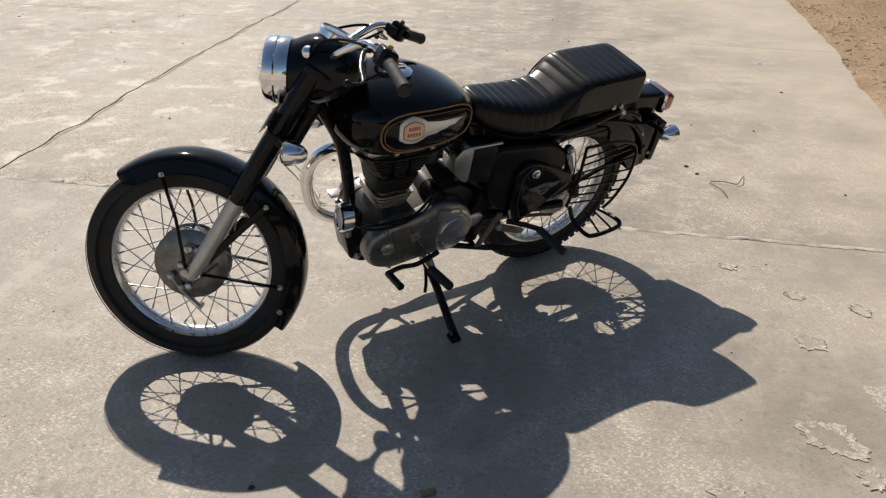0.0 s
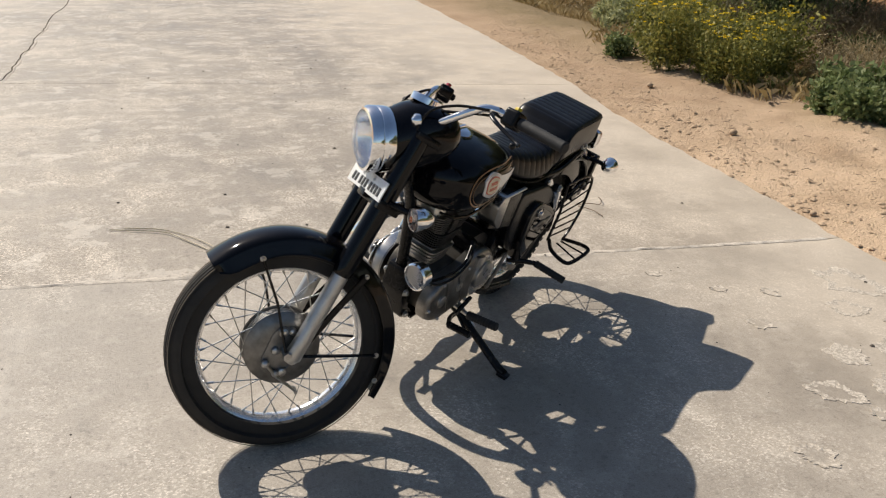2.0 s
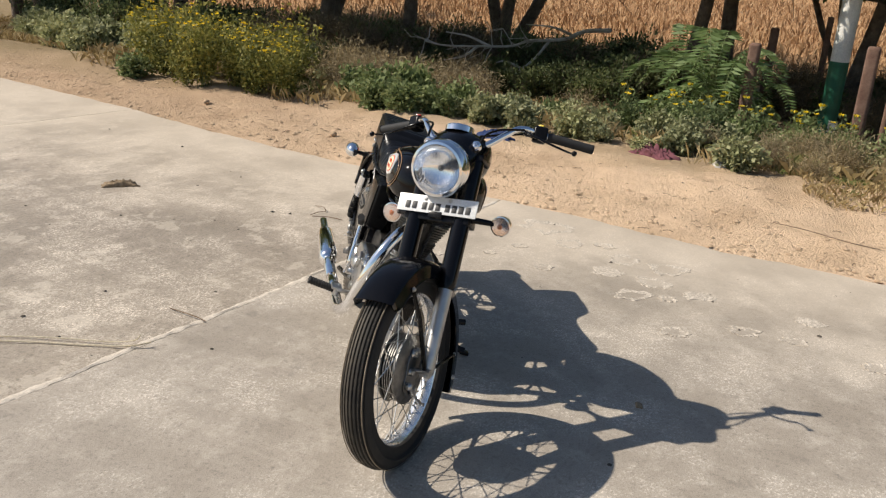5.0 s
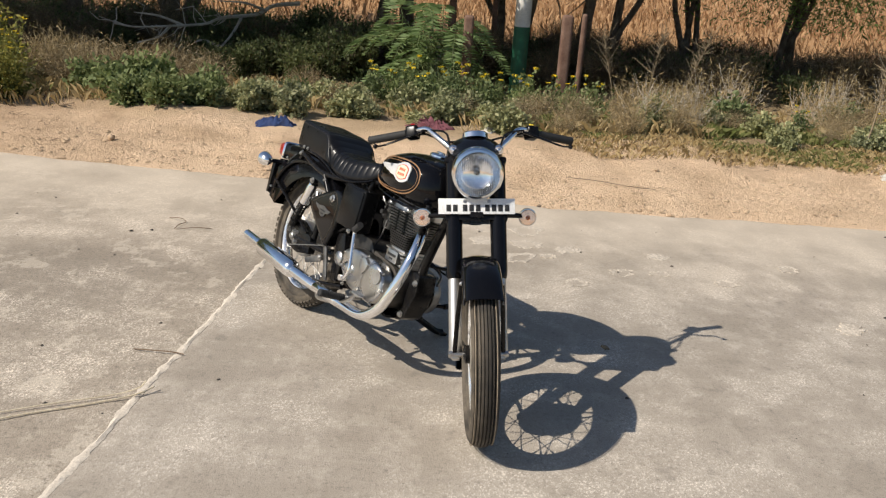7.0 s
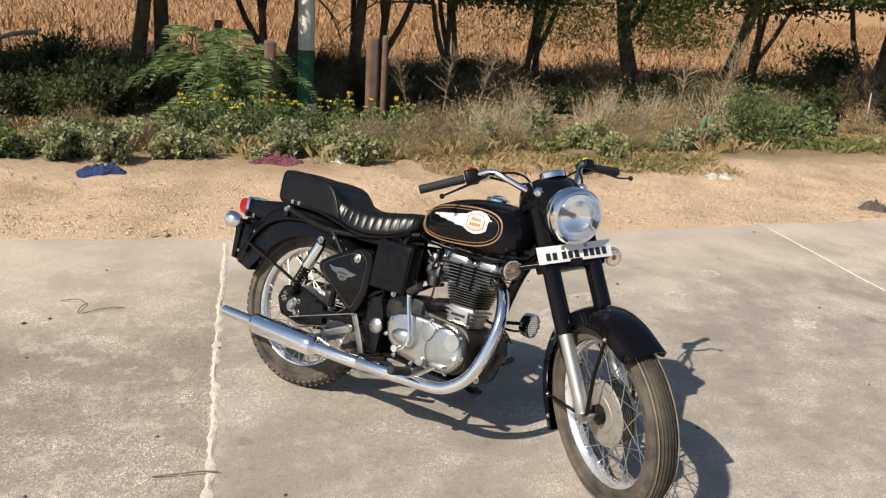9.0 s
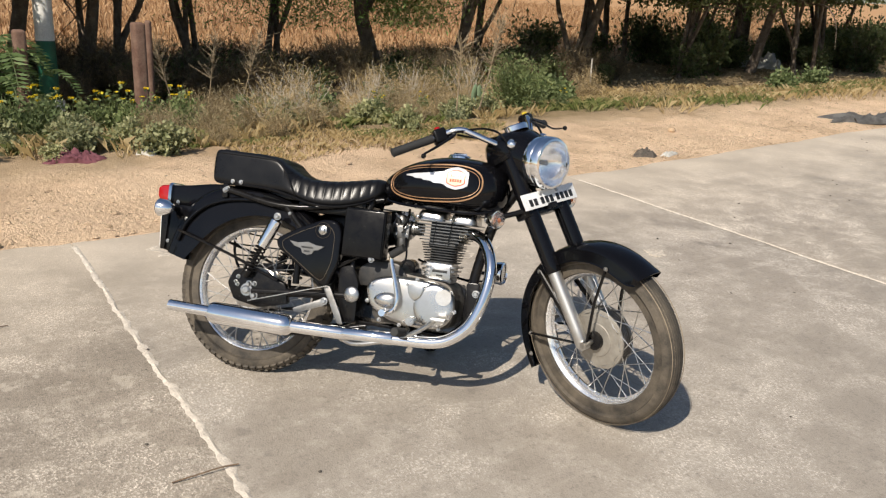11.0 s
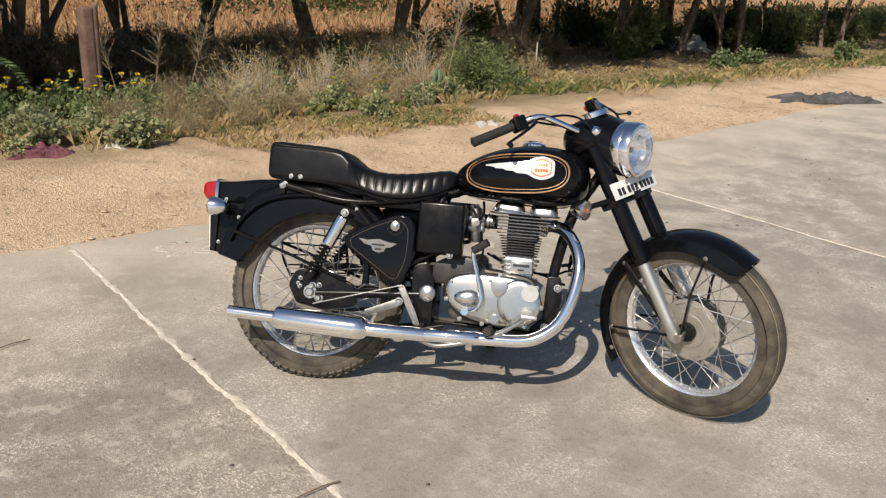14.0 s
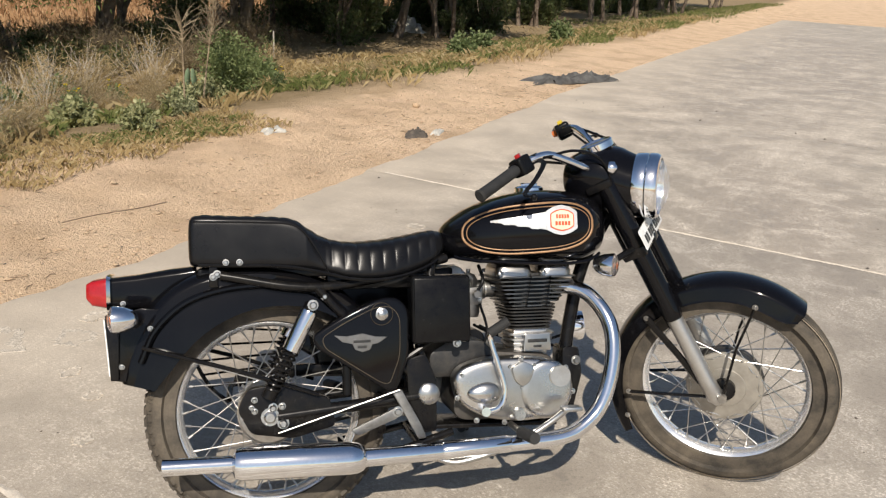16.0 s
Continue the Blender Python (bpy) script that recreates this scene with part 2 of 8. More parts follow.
M = {
    "black": surface("black_paint", (0.0035, 0.0035, 0.0045), (0.005, 0.005, 0.006), 0.05, 0, 9, 300, rough2=0.09, dust=0.006, spec=0.26),
    "frame_black": surface("black_enamel", (0.006, 0.006, 0.007), (0.011, 0.010, 0.009), 0.18, 0, 25, 200, rough2=0.30, dust=0.02, spec=0.22),
    "plastic": surface("black_plastic", (0.005, 0.005, 0.006), (0.008, 0.008, 0.008), 0.20, 0, 30, 260, bump=0.06, dist=0.0006, rough2=0.28, dust=0.006, spec=0.18),
    "vinyl": surface("black_vinyl", (0.006, 0.006, 0.007), (0.009, 0.009, 0.010), 0.26, 0, 14, 420, bump=0.25, dist=0.0005, rough2=0.34, dust=0.006, spec=0.26),
    "chrome": surface("chrome", (0.93, 0.935, 0.95), (0.86, 0.865, 0.88), 0.05, 1, 20, 200, rough2=0.12),
    "reflector": surface("mirror_bowl", (0.96, 0.98, 1.0), (0.93, 0.95, 0.98), 0.02, 1, 20, 200, rough2=0.05),
    "steel": surface("zinc_steel", (0.60, 0.59, 0.57), (0.42, 0.41, 0.39), 0.25, 1, 60, 300, rough2=0.4),
    "alloy": surface("cast_alloy", (0.66, 0.645, 0.62), (0.47, 0.455, 0.43), 0.34, 1.0, 16, 240, bump=0.2, dist=0.0006, rough2=0.45, dust=0.18, dust_colour=(0.16, 0.13, 0.10)),
    "slider": surface("fork_alloy", (0.58, 0.57, 0.55), (0.50, 0.49, 0.47), 0.36, 0.9, 18, 300, rough2=0.46, dust=0.12),
    "polish": surface("polished_alloy", (0.62, 0.61, 0.59), (0.46, 0.45, 0.43), 0.24, 1, 8, 260, rough2=0.34, dust=0.06, dust_colour=(0.20, 0.17, 0.13)),
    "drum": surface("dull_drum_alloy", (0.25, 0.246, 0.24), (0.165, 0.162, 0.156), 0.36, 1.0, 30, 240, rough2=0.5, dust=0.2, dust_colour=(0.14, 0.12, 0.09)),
    "hub_dust": surface("dusty_hub", (0.42, 0.39, 0.34), (0.32, 0.295, 0.255), 0.5, 0.55, 25, 200, rough2=0.65),
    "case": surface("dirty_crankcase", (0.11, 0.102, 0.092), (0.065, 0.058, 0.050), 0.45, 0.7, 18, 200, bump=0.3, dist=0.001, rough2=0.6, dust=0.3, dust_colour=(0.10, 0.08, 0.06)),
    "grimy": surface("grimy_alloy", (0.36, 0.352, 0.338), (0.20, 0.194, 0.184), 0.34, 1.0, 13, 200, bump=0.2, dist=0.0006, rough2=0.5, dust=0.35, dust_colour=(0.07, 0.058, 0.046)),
    "rim": surface("rim_chrome", (0.96, 0.96, 0.97), (0.90, 0.90, 0.90), 0.16, 0.78, 16, 220, rough2=0.30, dust=0.05, dust_colour=(0.42, 0.36, 0.28)),
    "fin_alloy": surface("sooty_fin_alloy", (0.19, 0.186, 0.18), (0.10, 0.098, 0.094), 0.28, 1.0, 30, 240, rough2=0.42, dust=0.12, dust_colour=(0.10, 0.08, 0.06)),
    "fin_black": surface("black_barrel", (0.012, 0.012, 0.012), (0.02, 0.019, 0.018), 0.38, 0.1, 40, 200, dust=0.12),
    "tread_dust": surface("dusty_tread", (0.30, 0.245, 0.175), (0.16, 0.13, 0.095), 0.9, 0, 14, 160, bump=0.3, dist=0.001),
    "grip": surface("grip_rubber", (0.014, 0.014, 0.014), (0.022, 0.022, 0.022), 0.65, 0, 40, 300, bump=0.3, dist=0.001),
    "gold": surface("gold_line", (0.30, 0.165, 0.075), (0.23, 0.125, 0.06), 0.35, 0.2, 40, 300),
    "dim_gold": surface("faint_gold_line", (0.09, 0.07, 0.045), (0.06, 0.048, 0.034), 0.4, 0.2, 40, 300),
    "silver": surface("silver_badge", (0.80, 0.80, 0.80), (0.70, 0.70, 0.69), 0.22, 0.35, 30, 300),
    "red": surface("badge_red", (0.62, 0.09, 0.03), (0.55, 0.08, 0.03), 0.3, 0, 30, 300),
    "cream": surface("badge_cream", (0.80, 0.68, 0.50), (0.74, 0.62, 0.44), 0.3, 0, 30, 300),
    "white_plate": surface("plate_white", (0.80, 0.80, 0.79), (0.72, 0.72, 0.70), 0.3, 0, 20, 200, dust=0.08),
    "ink": surface("plate_ink", (0.012, 0.012, 0.012), (0.02, 0.02, 0.02), 0.4, 0, 30, 200),
    "tail_red": surface("red_lens", (0.40, 0.010, 0.012), (0.30, 0.008, 0.010), 0.15, 0, 40, 300, coat=0.6),
    "orange": surface("orange_lens", (0.75, 0.20, 0.04), (0.62, 0.16, 0.04), 0.2, 0, 40, 300),
    "yellow": surface("yellow_switch", (0.75, 0.55, 0.04), (0.65, 0.48, 0.04), 0.4),
    "hot": surface("blued_alloy", (0.62, 0.56, 0.44), (0.50, 0.43, 0.33), 0.4, 0.8, 50, 200),
    "dial": surface("dial_face", (0.30, 0.32, 0.36), (0.22, 0.24, 0.28), 0.12, 0.3, 20, 200),
}


def tyre_rubber():
    """Black rubber with grey-brown road dust; the left wall's shade is put into the colour, the right wall and tread
    are lighter.
    """
    m, nt, b = shader("tyre_rubber")
    tc = nt.nodes.new("ShaderNodeTexCoord")
    sep = nt.nodes.new("ShaderNodeSeparateXYZ")
    nt.links.new(tc.outputs["Object"], sep.inputs[0])
    n1, n2 = spots(nt, 9.0, 6, 0.7), spots(nt, 200.0, 3)
    col = mixed(nt, n1, (0.016, 0.016, 0.016), (0.028, 0.027, 0.026))
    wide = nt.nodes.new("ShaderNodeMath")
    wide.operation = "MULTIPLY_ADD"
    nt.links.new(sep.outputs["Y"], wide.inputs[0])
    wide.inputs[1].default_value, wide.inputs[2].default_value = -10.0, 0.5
    # side to side: dark for the shaded left wall, pale for the sunlit right
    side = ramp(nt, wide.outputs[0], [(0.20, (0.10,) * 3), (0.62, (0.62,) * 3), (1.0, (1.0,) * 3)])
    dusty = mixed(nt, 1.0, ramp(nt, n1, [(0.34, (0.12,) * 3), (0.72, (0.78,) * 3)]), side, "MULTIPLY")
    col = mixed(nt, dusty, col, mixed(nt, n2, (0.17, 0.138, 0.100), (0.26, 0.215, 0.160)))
    nt.links.new(col, b.inputs["Base Color"])
    b.inputs["Roughness"].default_value = 0.74
    b.inputs["Specular IOR Level"].default_value = 0.3
    bumped(nt, b, n2, 0.3, 0.001)
    return m


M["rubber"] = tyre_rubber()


def glass(name, tint=(1, 1, 1), rough=0.02):
    m, nt, b = shader(name)
    b.inputs["Base Color"].default_value = (*tint, 1)
    b.inputs["Roughness"].default_value = rough
    b.inputs["Transmission Weight"].default_value = 1.0
    b.inputs["IOR"].default_value = 1.5
    return m


M["glass"] = glass("lamp_glass", (0.88, 0.93, 1.0), 0.03)
thin = M["glass"].node_tree.nodes["Principled BSDF"].inputs
thin["Transmission Weight"].default_value, thin["Alpha"].default_value, thin["Roughness"].default_value = 0.80, 0.18, 0.06


def fluted(m, scale):
    """Fine upright flutes moulded into a lens."""
    nt = m.node_tree
    tc = nt.nodes.new("ShaderNodeTexCoord")
    wave = node(nt, "ShaderNodeTexWave", Scale=scale, Distortion=0.0)
    wave.wave_type, wave.bands_direction, wave.wave_profile = "BANDS", "Y", "SIN"
    nt.links.new(tc.outputs["Object"], wave.inputs["Vector"])
    bumped(nt, nt.nodes["Principled BSDF"], wave.outputs["Fac"], 0.22, 0.0010)


fluted(M["glass"], 42.0)
fluted(M["reflector"], 42.0)
# ---- ground, road ----
def earth(name, sandy=True):
    m, nt, b = shader(name)
    tc = nt.nodes.new("ShaderNodeTexCoord")
    big, mid, fine = spots(nt, 0.55, 5), spots(nt, 6.0, 6, 0.65), spots(nt, 70.0, 4, 0.7)
    sep = nt.nodes.new("ShaderNodeSeparateXYZ")
    nt.links.new(tc.outputs["Object"], sep.inputs[0])
    sand = mixed(nt, mid, (0.640, 0.455, 0.288), (0.815, 0.612, 0.428))
    sand = mixed(nt, ramp(nt, fine, [(0.56, (0, 0, 0)), (0.66, (0.42,) * 3)]), sand, (0.30, 0.195, 0.11))
    patchy = spots(nt, 1.5, 6, 0.68)
    sand = mixed(nt, ramp(nt, patchy, [(0.46, (0, 0, 0)), (0.66, (0.62,) * 3)]), sand, (0.425, 0.288, 0.175))
    north = nt.nodes.new("ShaderNodeMath")
    north.operation = "MULTIPLY_ADD"
    nt.links.new(patchy, north.inputs[0])
    north.inputs[1].default_value = 4.0
    nt.links.new(sep.outputs["Y"], north.inputs[2])
    near = nt.nodes.new("ShaderNodeMath")
    near.operation = "MULTIPLY"
    near.inputs[1].default_value = 0.05
    nt.links.new(north.outputs[0], near.inputs[0])
    sand = mixed(nt, ramp(nt, near.outputs[0], [(0.30, (0, 0, 0)), (0.44, (0.60,) * 3)]), sand, (0.36, 0.245, 0.155))
    litter = mixed(nt, mid, (0.22, 0.16, 0.09), (0.38, 0.285, 0.165))
    field = mixed(nt, mid, (0.40, 0.228, 0.110), (0.54, 0.335, 0.175))
    add = nt.nodes.new("ShaderNodeMath")
    add.operation = "MULTIPLY_ADD"
    nt.links.new(big, add.inputs[0])
    add.inputs[1].default_value = 2.2
    nt.links.new(sep.outputs["X"], add.inputs[2])
    scaled = nt.nodes.new("ShaderNodeMath")
    scaled.operation = "MULTIPLY"
    scaled.inputs[1].default_value = 0.04
    nt.links.new(add.outputs[0], scaled.inputs[0])
    f = scaled.outputs[0]
    col = mixed(nt, ramp(nt, f, [(0.200, (0, 0, 0)), (0.245, (1, 1, 1))]), sand, litter)
    col = mixed(nt, ramp(nt, f, [(0.58, (0, 0, 0)), (0.64, (1, 1, 1))]), col, field)
    nt.links.new(col, b.inputs["Base Color"])
    b.inputs["Roughness"].default_value = 0.95
    b.inputs["Specular IOR Level"].default_value = 0.15
    clod = spots(nt, 17.0, 5, 0.7)
    both = mixed(nt, 0.35, mixed(nt, 0.5, mid, clod), fine)
    bumped(nt, b, both, 1.0, 0.055)
    return m


def concrete(name, coarse=1.0, tone=(1, 1, 1)):
    """Worn concrete: broad stains, scuffed light flecks, bare aggregate, pits, and sand blown over the edge; coarse:
    how far the cement skin has gone; tone: a tint over the whole slab.
    """
    m, nt, b = shader(name)
    tc = nt.nodes.new("ShaderNodeTexCoord")
    sep = nt.nodes.new("ShaderNodeSeparateXYZ")
    nt.links.new(tc.outputs["Object"], sep.inputs[0])
    big, mid, blot, fine, speck = spots(nt, 0.32, 4, 0.55), spots(nt, 1.7, 7, 0.66), spots(nt, 7.0, 6, 0.7), spots(nt, 42.0, 5, 0.75), spots(nt, 210.0, 3, 0.7)
    turn = nt.nodes.new("ShaderNodeMapping")
    turn.inputs["Rotation"].default_value, turn.inputs["Scale"].default_value = (0, 0, 0.9), (80.0, 120.0, 60.0)
    nt.links.new(tc.outputs["Object"], turn.inputs["Vector"])
    chips = node(nt, "ShaderNodeTexNoise", Scale=1.0, Detail=3.0, Roughness=0.6)
    nt.links.new(turn.outputs[0], chips.inputs["Vector"])
    drag = nt.nodes.new("ShaderNodeMapping")
    drag.inputs["Rotation"].default_value, drag.inputs["Scale"].default_value = (0, 0, -0.25), (3.4, 0.35, 1.0)
    nt.links.new(tc.outputs["Object"], drag.inputs["Vector"])
    scuff = node(nt, "ShaderNodeTexNoise", Scale=2.0, Detail=7.0, Roughness=0.72)
    nt.links.new(drag.outputs[0], scuff.inputs["Vector"])
    col = mixed(nt, ramp(nt, mid, [(0.36, (0, 0, 0)), (0.64, (1, 1, 1))]), (0.312, 0.270, 0.220), (0.425, 0.376, 0.314))
    col = mixed(nt, ramp(nt, big, [(0.42, (0, 0, 0)), (0.58, (0.05 + 0.65 * coarse,) * 3)]), col, (0.262, 0.229, 0.190))
    col = mixed(nt, ramp(nt, scuff.outputs["Fac"], [(0.54, (0, 0, 0)), (0.70, (0.36,) * 3)]), col, (0.515, 0.455, 0.38))
    col = mixed(nt, ramp(nt, blot, [(0.53, (0, 0, 0)), (0.66, (0.22 + 0.30 * coarse,) * 3)]), col, (0.54, 0.485, 0.41))
    col = mixed(nt, ramp(nt, blot, [(0.30, (0.55,) * 3), (0.40, (0, 0, 0))]), col, (0.20, 0.178, 0.152))
    worn = mixed(nt, 1.0, ramp(nt, mid, [(0.46, (0.08,) * 3), (0.58, (1, 1, 1))]), ramp(nt, blot, [(0.40, (0.35,) * 3), (0.58, (1, 1, 1))]), "MULTIPLY")
    flecks = mixed(nt, 1.0, ramp(nt, chips.outputs["Fac"], [(0.575 - 0.035 * coarse, (0, 0, 0)), (0.625 - 0.045 * coarse, (0.35 + 0.6 * coarse,) * 3)]), worn, "MULTIPLY")
    col = mixed(nt, flecks, col, (0.80, 0.73, 0.635))
    col = mixed(nt, mixed(nt, 1.0, ramp(nt, fine, [(0.60 - 0.04 * coarse, (0, 0, 0)), (0.70 - 0.06 * coarse, (0.3 + 0.5 * coarse,) * 3)]), worn, "MULTIPLY"), col, (0.62, 0.56, 0.48))
    col = mixed(nt, 1.0, col, ramp(nt, fine, [(0.32, (0.90 - 0.26 * coarse,) * 3), (0.46, (1.0,) * 3)]), "MULTIPLY")
    col = mixed(nt, 1.0, col, ramp(nt, speck, [(0.30, (0.84 - 0.32 * coarse,) * 3), (0.46, (1.0,) * 3), (0.72, (1.07 + 0.13 * coarse,) * 3)]), "MULTIPLY")
    # bare aggregate: each grain a pale, middling or dark one
    for size, share in ((95.0, 0.9), (48.0, 0.6)):
        wobble = mixed(nt, 0.012, tc.outputs["Object"], node_colour(nt, size * 1.7))
        cell = node(nt, "ShaderNodeTexVoronoi", Scale=size, Randomness=1.0)
        nt.links.new(wobble, cell.inputs["Vector"])
        pick = nt.nodes.new("ShaderNodeSeparateColor")
        nt.links.new(cell.outputs["Color"], pick.inputs[0])
        body = ramp(nt, cell.outputs["Distance"], [(0.30, (1, 1, 1)), (0.48, (0, 0, 0))])
        lit = mixed(nt, 1.0, body, worn, "MULTIPLY")
        k = share * (0.25 + 0.62 * coarse)
        col = mixed(nt, mixed(nt, 1.0, lit, ramp(nt, pick.outputs[0], [(0.74, (0, 0, 0)), (0.80, (k,) * 3)]), "MULTIPLY"), col, (0.80, 0.73, 0.635))
        col = mixed(nt, mixed(nt, 1.0, body, ramp(nt, pick.outputs[1], [(0.86 - 0.08 * coarse, (0, 0, 0)), (0.92 - 0.06 * coarse, (k * 0.75,) * 3)]), "MULTIPLY"), col, (0.165, 0.142, 0.118))
    # thin scaled-off patches and round oil spots
    scale = spots(nt, 3.1, 8, 0.74)
    col = mixed(nt, ramp(nt, scale, [(0.565, (0, 0, 0)), (0.595, (0.02 + 0.46 * coarse ** 2,) * 3), (0.66, (0.02 + 0.32 * coarse ** 2,) * 3)]), col, (0.62, 0.56, 0.475))
    col = mixed(nt, ramp(nt, spots(nt, 2.3, 5, 0.55), [(0.655, (0, 0, 0)), (0.70, (0.42,) * 3)]), col, (0.17, 0.150, 0.128))
    col = mixed(nt, 1.0, col, tone, "MULTIPLY")
    edge = nt.nodes.new("ShaderNodeMath")
    edge.operation = "MULTIPLY_ADD"
    nt.links.new(mid, edge.inputs[0])
    edge.inputs[1].default_value = 2.4
    nt.links.new(sep.outputs["X"], edge.inputs[2])
    half = nt.nodes.new("ShaderNodeMath")
    half.operation = "MULTIPLY"
    half.inputs[1].default_value = 0.2
    nt.links.new(edge.outputs[0], half.inputs[0])
    col = mixed(nt, ramp(nt, half.outputs[0], [(0.40, (0, 0, 0)), (0.60, (0.40,) * 3), (0.80, (0.75,) * 3)]), col, (0.60, 0.51, 0.40))
    nt.links.new(col, b.inputs["Base Color"])
    polished = ramp(nt, scale, [(0.54, (0, 0, 0)), (0.62, (max(0.0, coarse - 0.4),) * 3)])
    nt.links.new(mixed(nt, polished, ramp(nt, mid, [(0.35, (0.48,) * 3), (0.65, (0.78,) * 3)]), (0.34,) * 3), b.inputs["Roughness"])
    b.inputs["Specular IOR Level"].default_value = 0.4
    bumped(nt, b, mixed(nt, 0.5, mixed(nt, 0.45, fine, speck), chips.outputs["Fac"]), 0.6, 0.0022 + 0.0048 * coarse)
    return m


M["earth"], M["concrete"], M["smooth_concrete"] = earth("sandy_earth"), concrete("weathered_concrete", 1.0, (1.0, 0.975, 0.94)), concrete("smooth_concrete", 0.55, (0.99, 0.99, 0.99))
# lifted tone: glancing light on these slabs is put into their colour
M["pale_concrete"] = concrete("pale_concrete", 0.62, (1.19, 1.18, 1.16))
M["mortar"] = surface("joint_mortar", (0.53, 0.465, 0.385), (0.68, 0.61, 0.515), 0.9, 0, 25, 120, bump=0.6, dist=0.004)


def edge_x(y):
    """The road's edge beside the sand."""
    pts = [(-60, 2.0), (-30, 2.15), (-12, 2.6), (-6, 2.62), (-3, 2.52), (-0.7, 2.46), (1.8, 2.42), (3.3, 2.6), (5.5, 2.78), (7.4, 3.1), (10.3, 3.45), (13, 3.7), (60, 7)]
    for (a, xa), (b, xb) in zip(pts, pts[1:]):
        if a <= y <= b:
            return xa + (xb - xa) * (y - a) / (b - a)
    return 2.6


def rough_edge(y):
    return edge_x(y) + 0.05 * noise.noise((y * 1.7, 3.1, 0)) + 0.03 * noise.noise((y * 6.1, 8.1, 0))


def land_z(x, y):
    """Sand beside the road, a shallow ditch beyond it, then the field."""
    d = x - edge_x(y)
    if d < 0:
        return -0.05
    z = -0.02 + 0.05 * min(1, d / 1.2)
    z += 0.030 * noise.noise((x * 1.3, y * 1.3, 0)) + 0.034 * noise.noise((x * 4.2, y * 4.2, 2)) * min(1, d * 2)
    z += 0.014 * noise.noise((x * 9.5, y * 9.5, 6)) * min(1, d * 3)
    if 0.9 < d < 3:
        t = max(0.0, 1 - abs(d - 1.7) / 0.8)
        z += 0.10 * t * t * (3 - 2 * t) * max(0.0, 0.35 + noise.noise((x * 0.6, y * 0.55, 4)))
    if x > 4.6:
        t = min(1, (x - 4.6) / 3.6)
        z -= 0.45 * t * t * (3 - 2 * t)
    if x > 14:
        t = min(1, (x - 14) / 4)
        z += 0.35 * t
    return z


def land():
    xs = [-400, -150, -60, -25, -10, 0, 1.2] + [1.6 + 0.08 * i for i in range(46)] + [5.3 + 0.16 * i for i in range(30)] + [10.2 + 0.6 * i for i in range(20)] + [24, 30, 45, 80, 150, 400]
    ys = [-400, -150, -80, -50, -40] + [-32 + 1.0 * i for i in range(20)] + [-12 + 0.3 * i for i in range(14)] + [-7.8 + 0.12 * i for i in range(140)] + [9.2 + 0.5 * i for i in range(22)] + [22, 30, 45, 80, 150, 400]
    vs = [Vector((x, y, land_z(x, y))) for y in ys for x in xs]
    n = len(xs)
    fs = [(j * n + i, j * n + i + 1, (j + 1) * n + i + 1, (j + 1) * n + i) for j in range(len(ys) - 1) for i in range(n - 1)]
    return vs, fs


solid("ground", land(), M["earth"], "sandy verge and dry earth beside the concrete road", "ground", kind="structure", angle=80)

# cross joints run y = a + b x; the lengthwise crack stands near x = -2.15
JOINTS = [(a, -0.125) for a in (-33.0, -28.7, -24.5, -20.6, -16.6, -12.6, -8.6, -4.6)] + [(-0.42, -0.128), (3.52, -0.098), (7.82, -0.165), (12.0, -0.15), (16.3, -0.15), (20.6, -0.15), (25.0, -0.15)]
road = tagged(new("road"), "weathered grey concrete road of large cast slabs", "road", kind="structure")


def crack_x(y):
    return -2.15 + 0.04 * (y - 4.5) * (1 if y > 4.5 else 0.3) + 0.06 * noise.noise((y * 0.9, 1.7, 0)) + 0.035 * noise.noise((y * 4.3, 5.7, 0))


def joint_y(a, b, x, k):
    return a + b * x + 0.010 * noise.noise((x * 2.1, k * 7.7, 0)) + 0.006 * noise.noise((x * 9.0, k * 3.7, 4))


def slab(k, west, east, gap):
    """One slab between two cross joints, with chipped edges and a little thickness."""
    (a0, b0), (a1, b1) = JOINTS[k], JOINTS[k + 1]
    near = -6 < a0 < 10
    nx, ny = (60, 60) if near else (14, 14)
    vs, fs = [], []
    for j in range(ny + 1):
        v = j / ny
        for i in range(nx + 1):
            u = i / nx
            x0, x1 = west(a0 + (a1 - a0) * v), east(a0 + (a1 - a0) * v)
            x = x0 + (x1 - x0) * u
            y0, y1 = joint_y(a0, b0, x, k) + gap, joint_y(a1, b1, x, k + 1) - gap
            y = y0 + (y1 - y0) * v
            x = west(y) + (east(y) - west(y)) * u
            rim = u in (0, 1) or v in (0, 1)
            vs.append(Vector((x, y, (-0.005 if rim else 0) + 0.0012 * noise.noise((x * 0.8, y * 0.8, 9)))))
    w = nx + 1
    for j in range(ny):
        for i in range(nx):
            fs.append((j * w + i, j * w + i + 1, (j + 1) * w + i + 1, (j + 1) * w + i))
    ring = [i for i in range(w)] + [j * w + nx for j in range(1, ny + 1)] + [ny * w + i for i in range(nx - 1, -1, -1)] + [j * w for j in range(ny - 1, 0, -1)]
    base = len(vs)
    vs += [Vector((vs[i].x, vs[i].y, -0.11)) for i in ring]
    m = len(ring)
    fs += [(ring[(i + 1) % m], ring[i], base + i, base + (i + 1) % m) for i in range(m)]
    return vs, fs


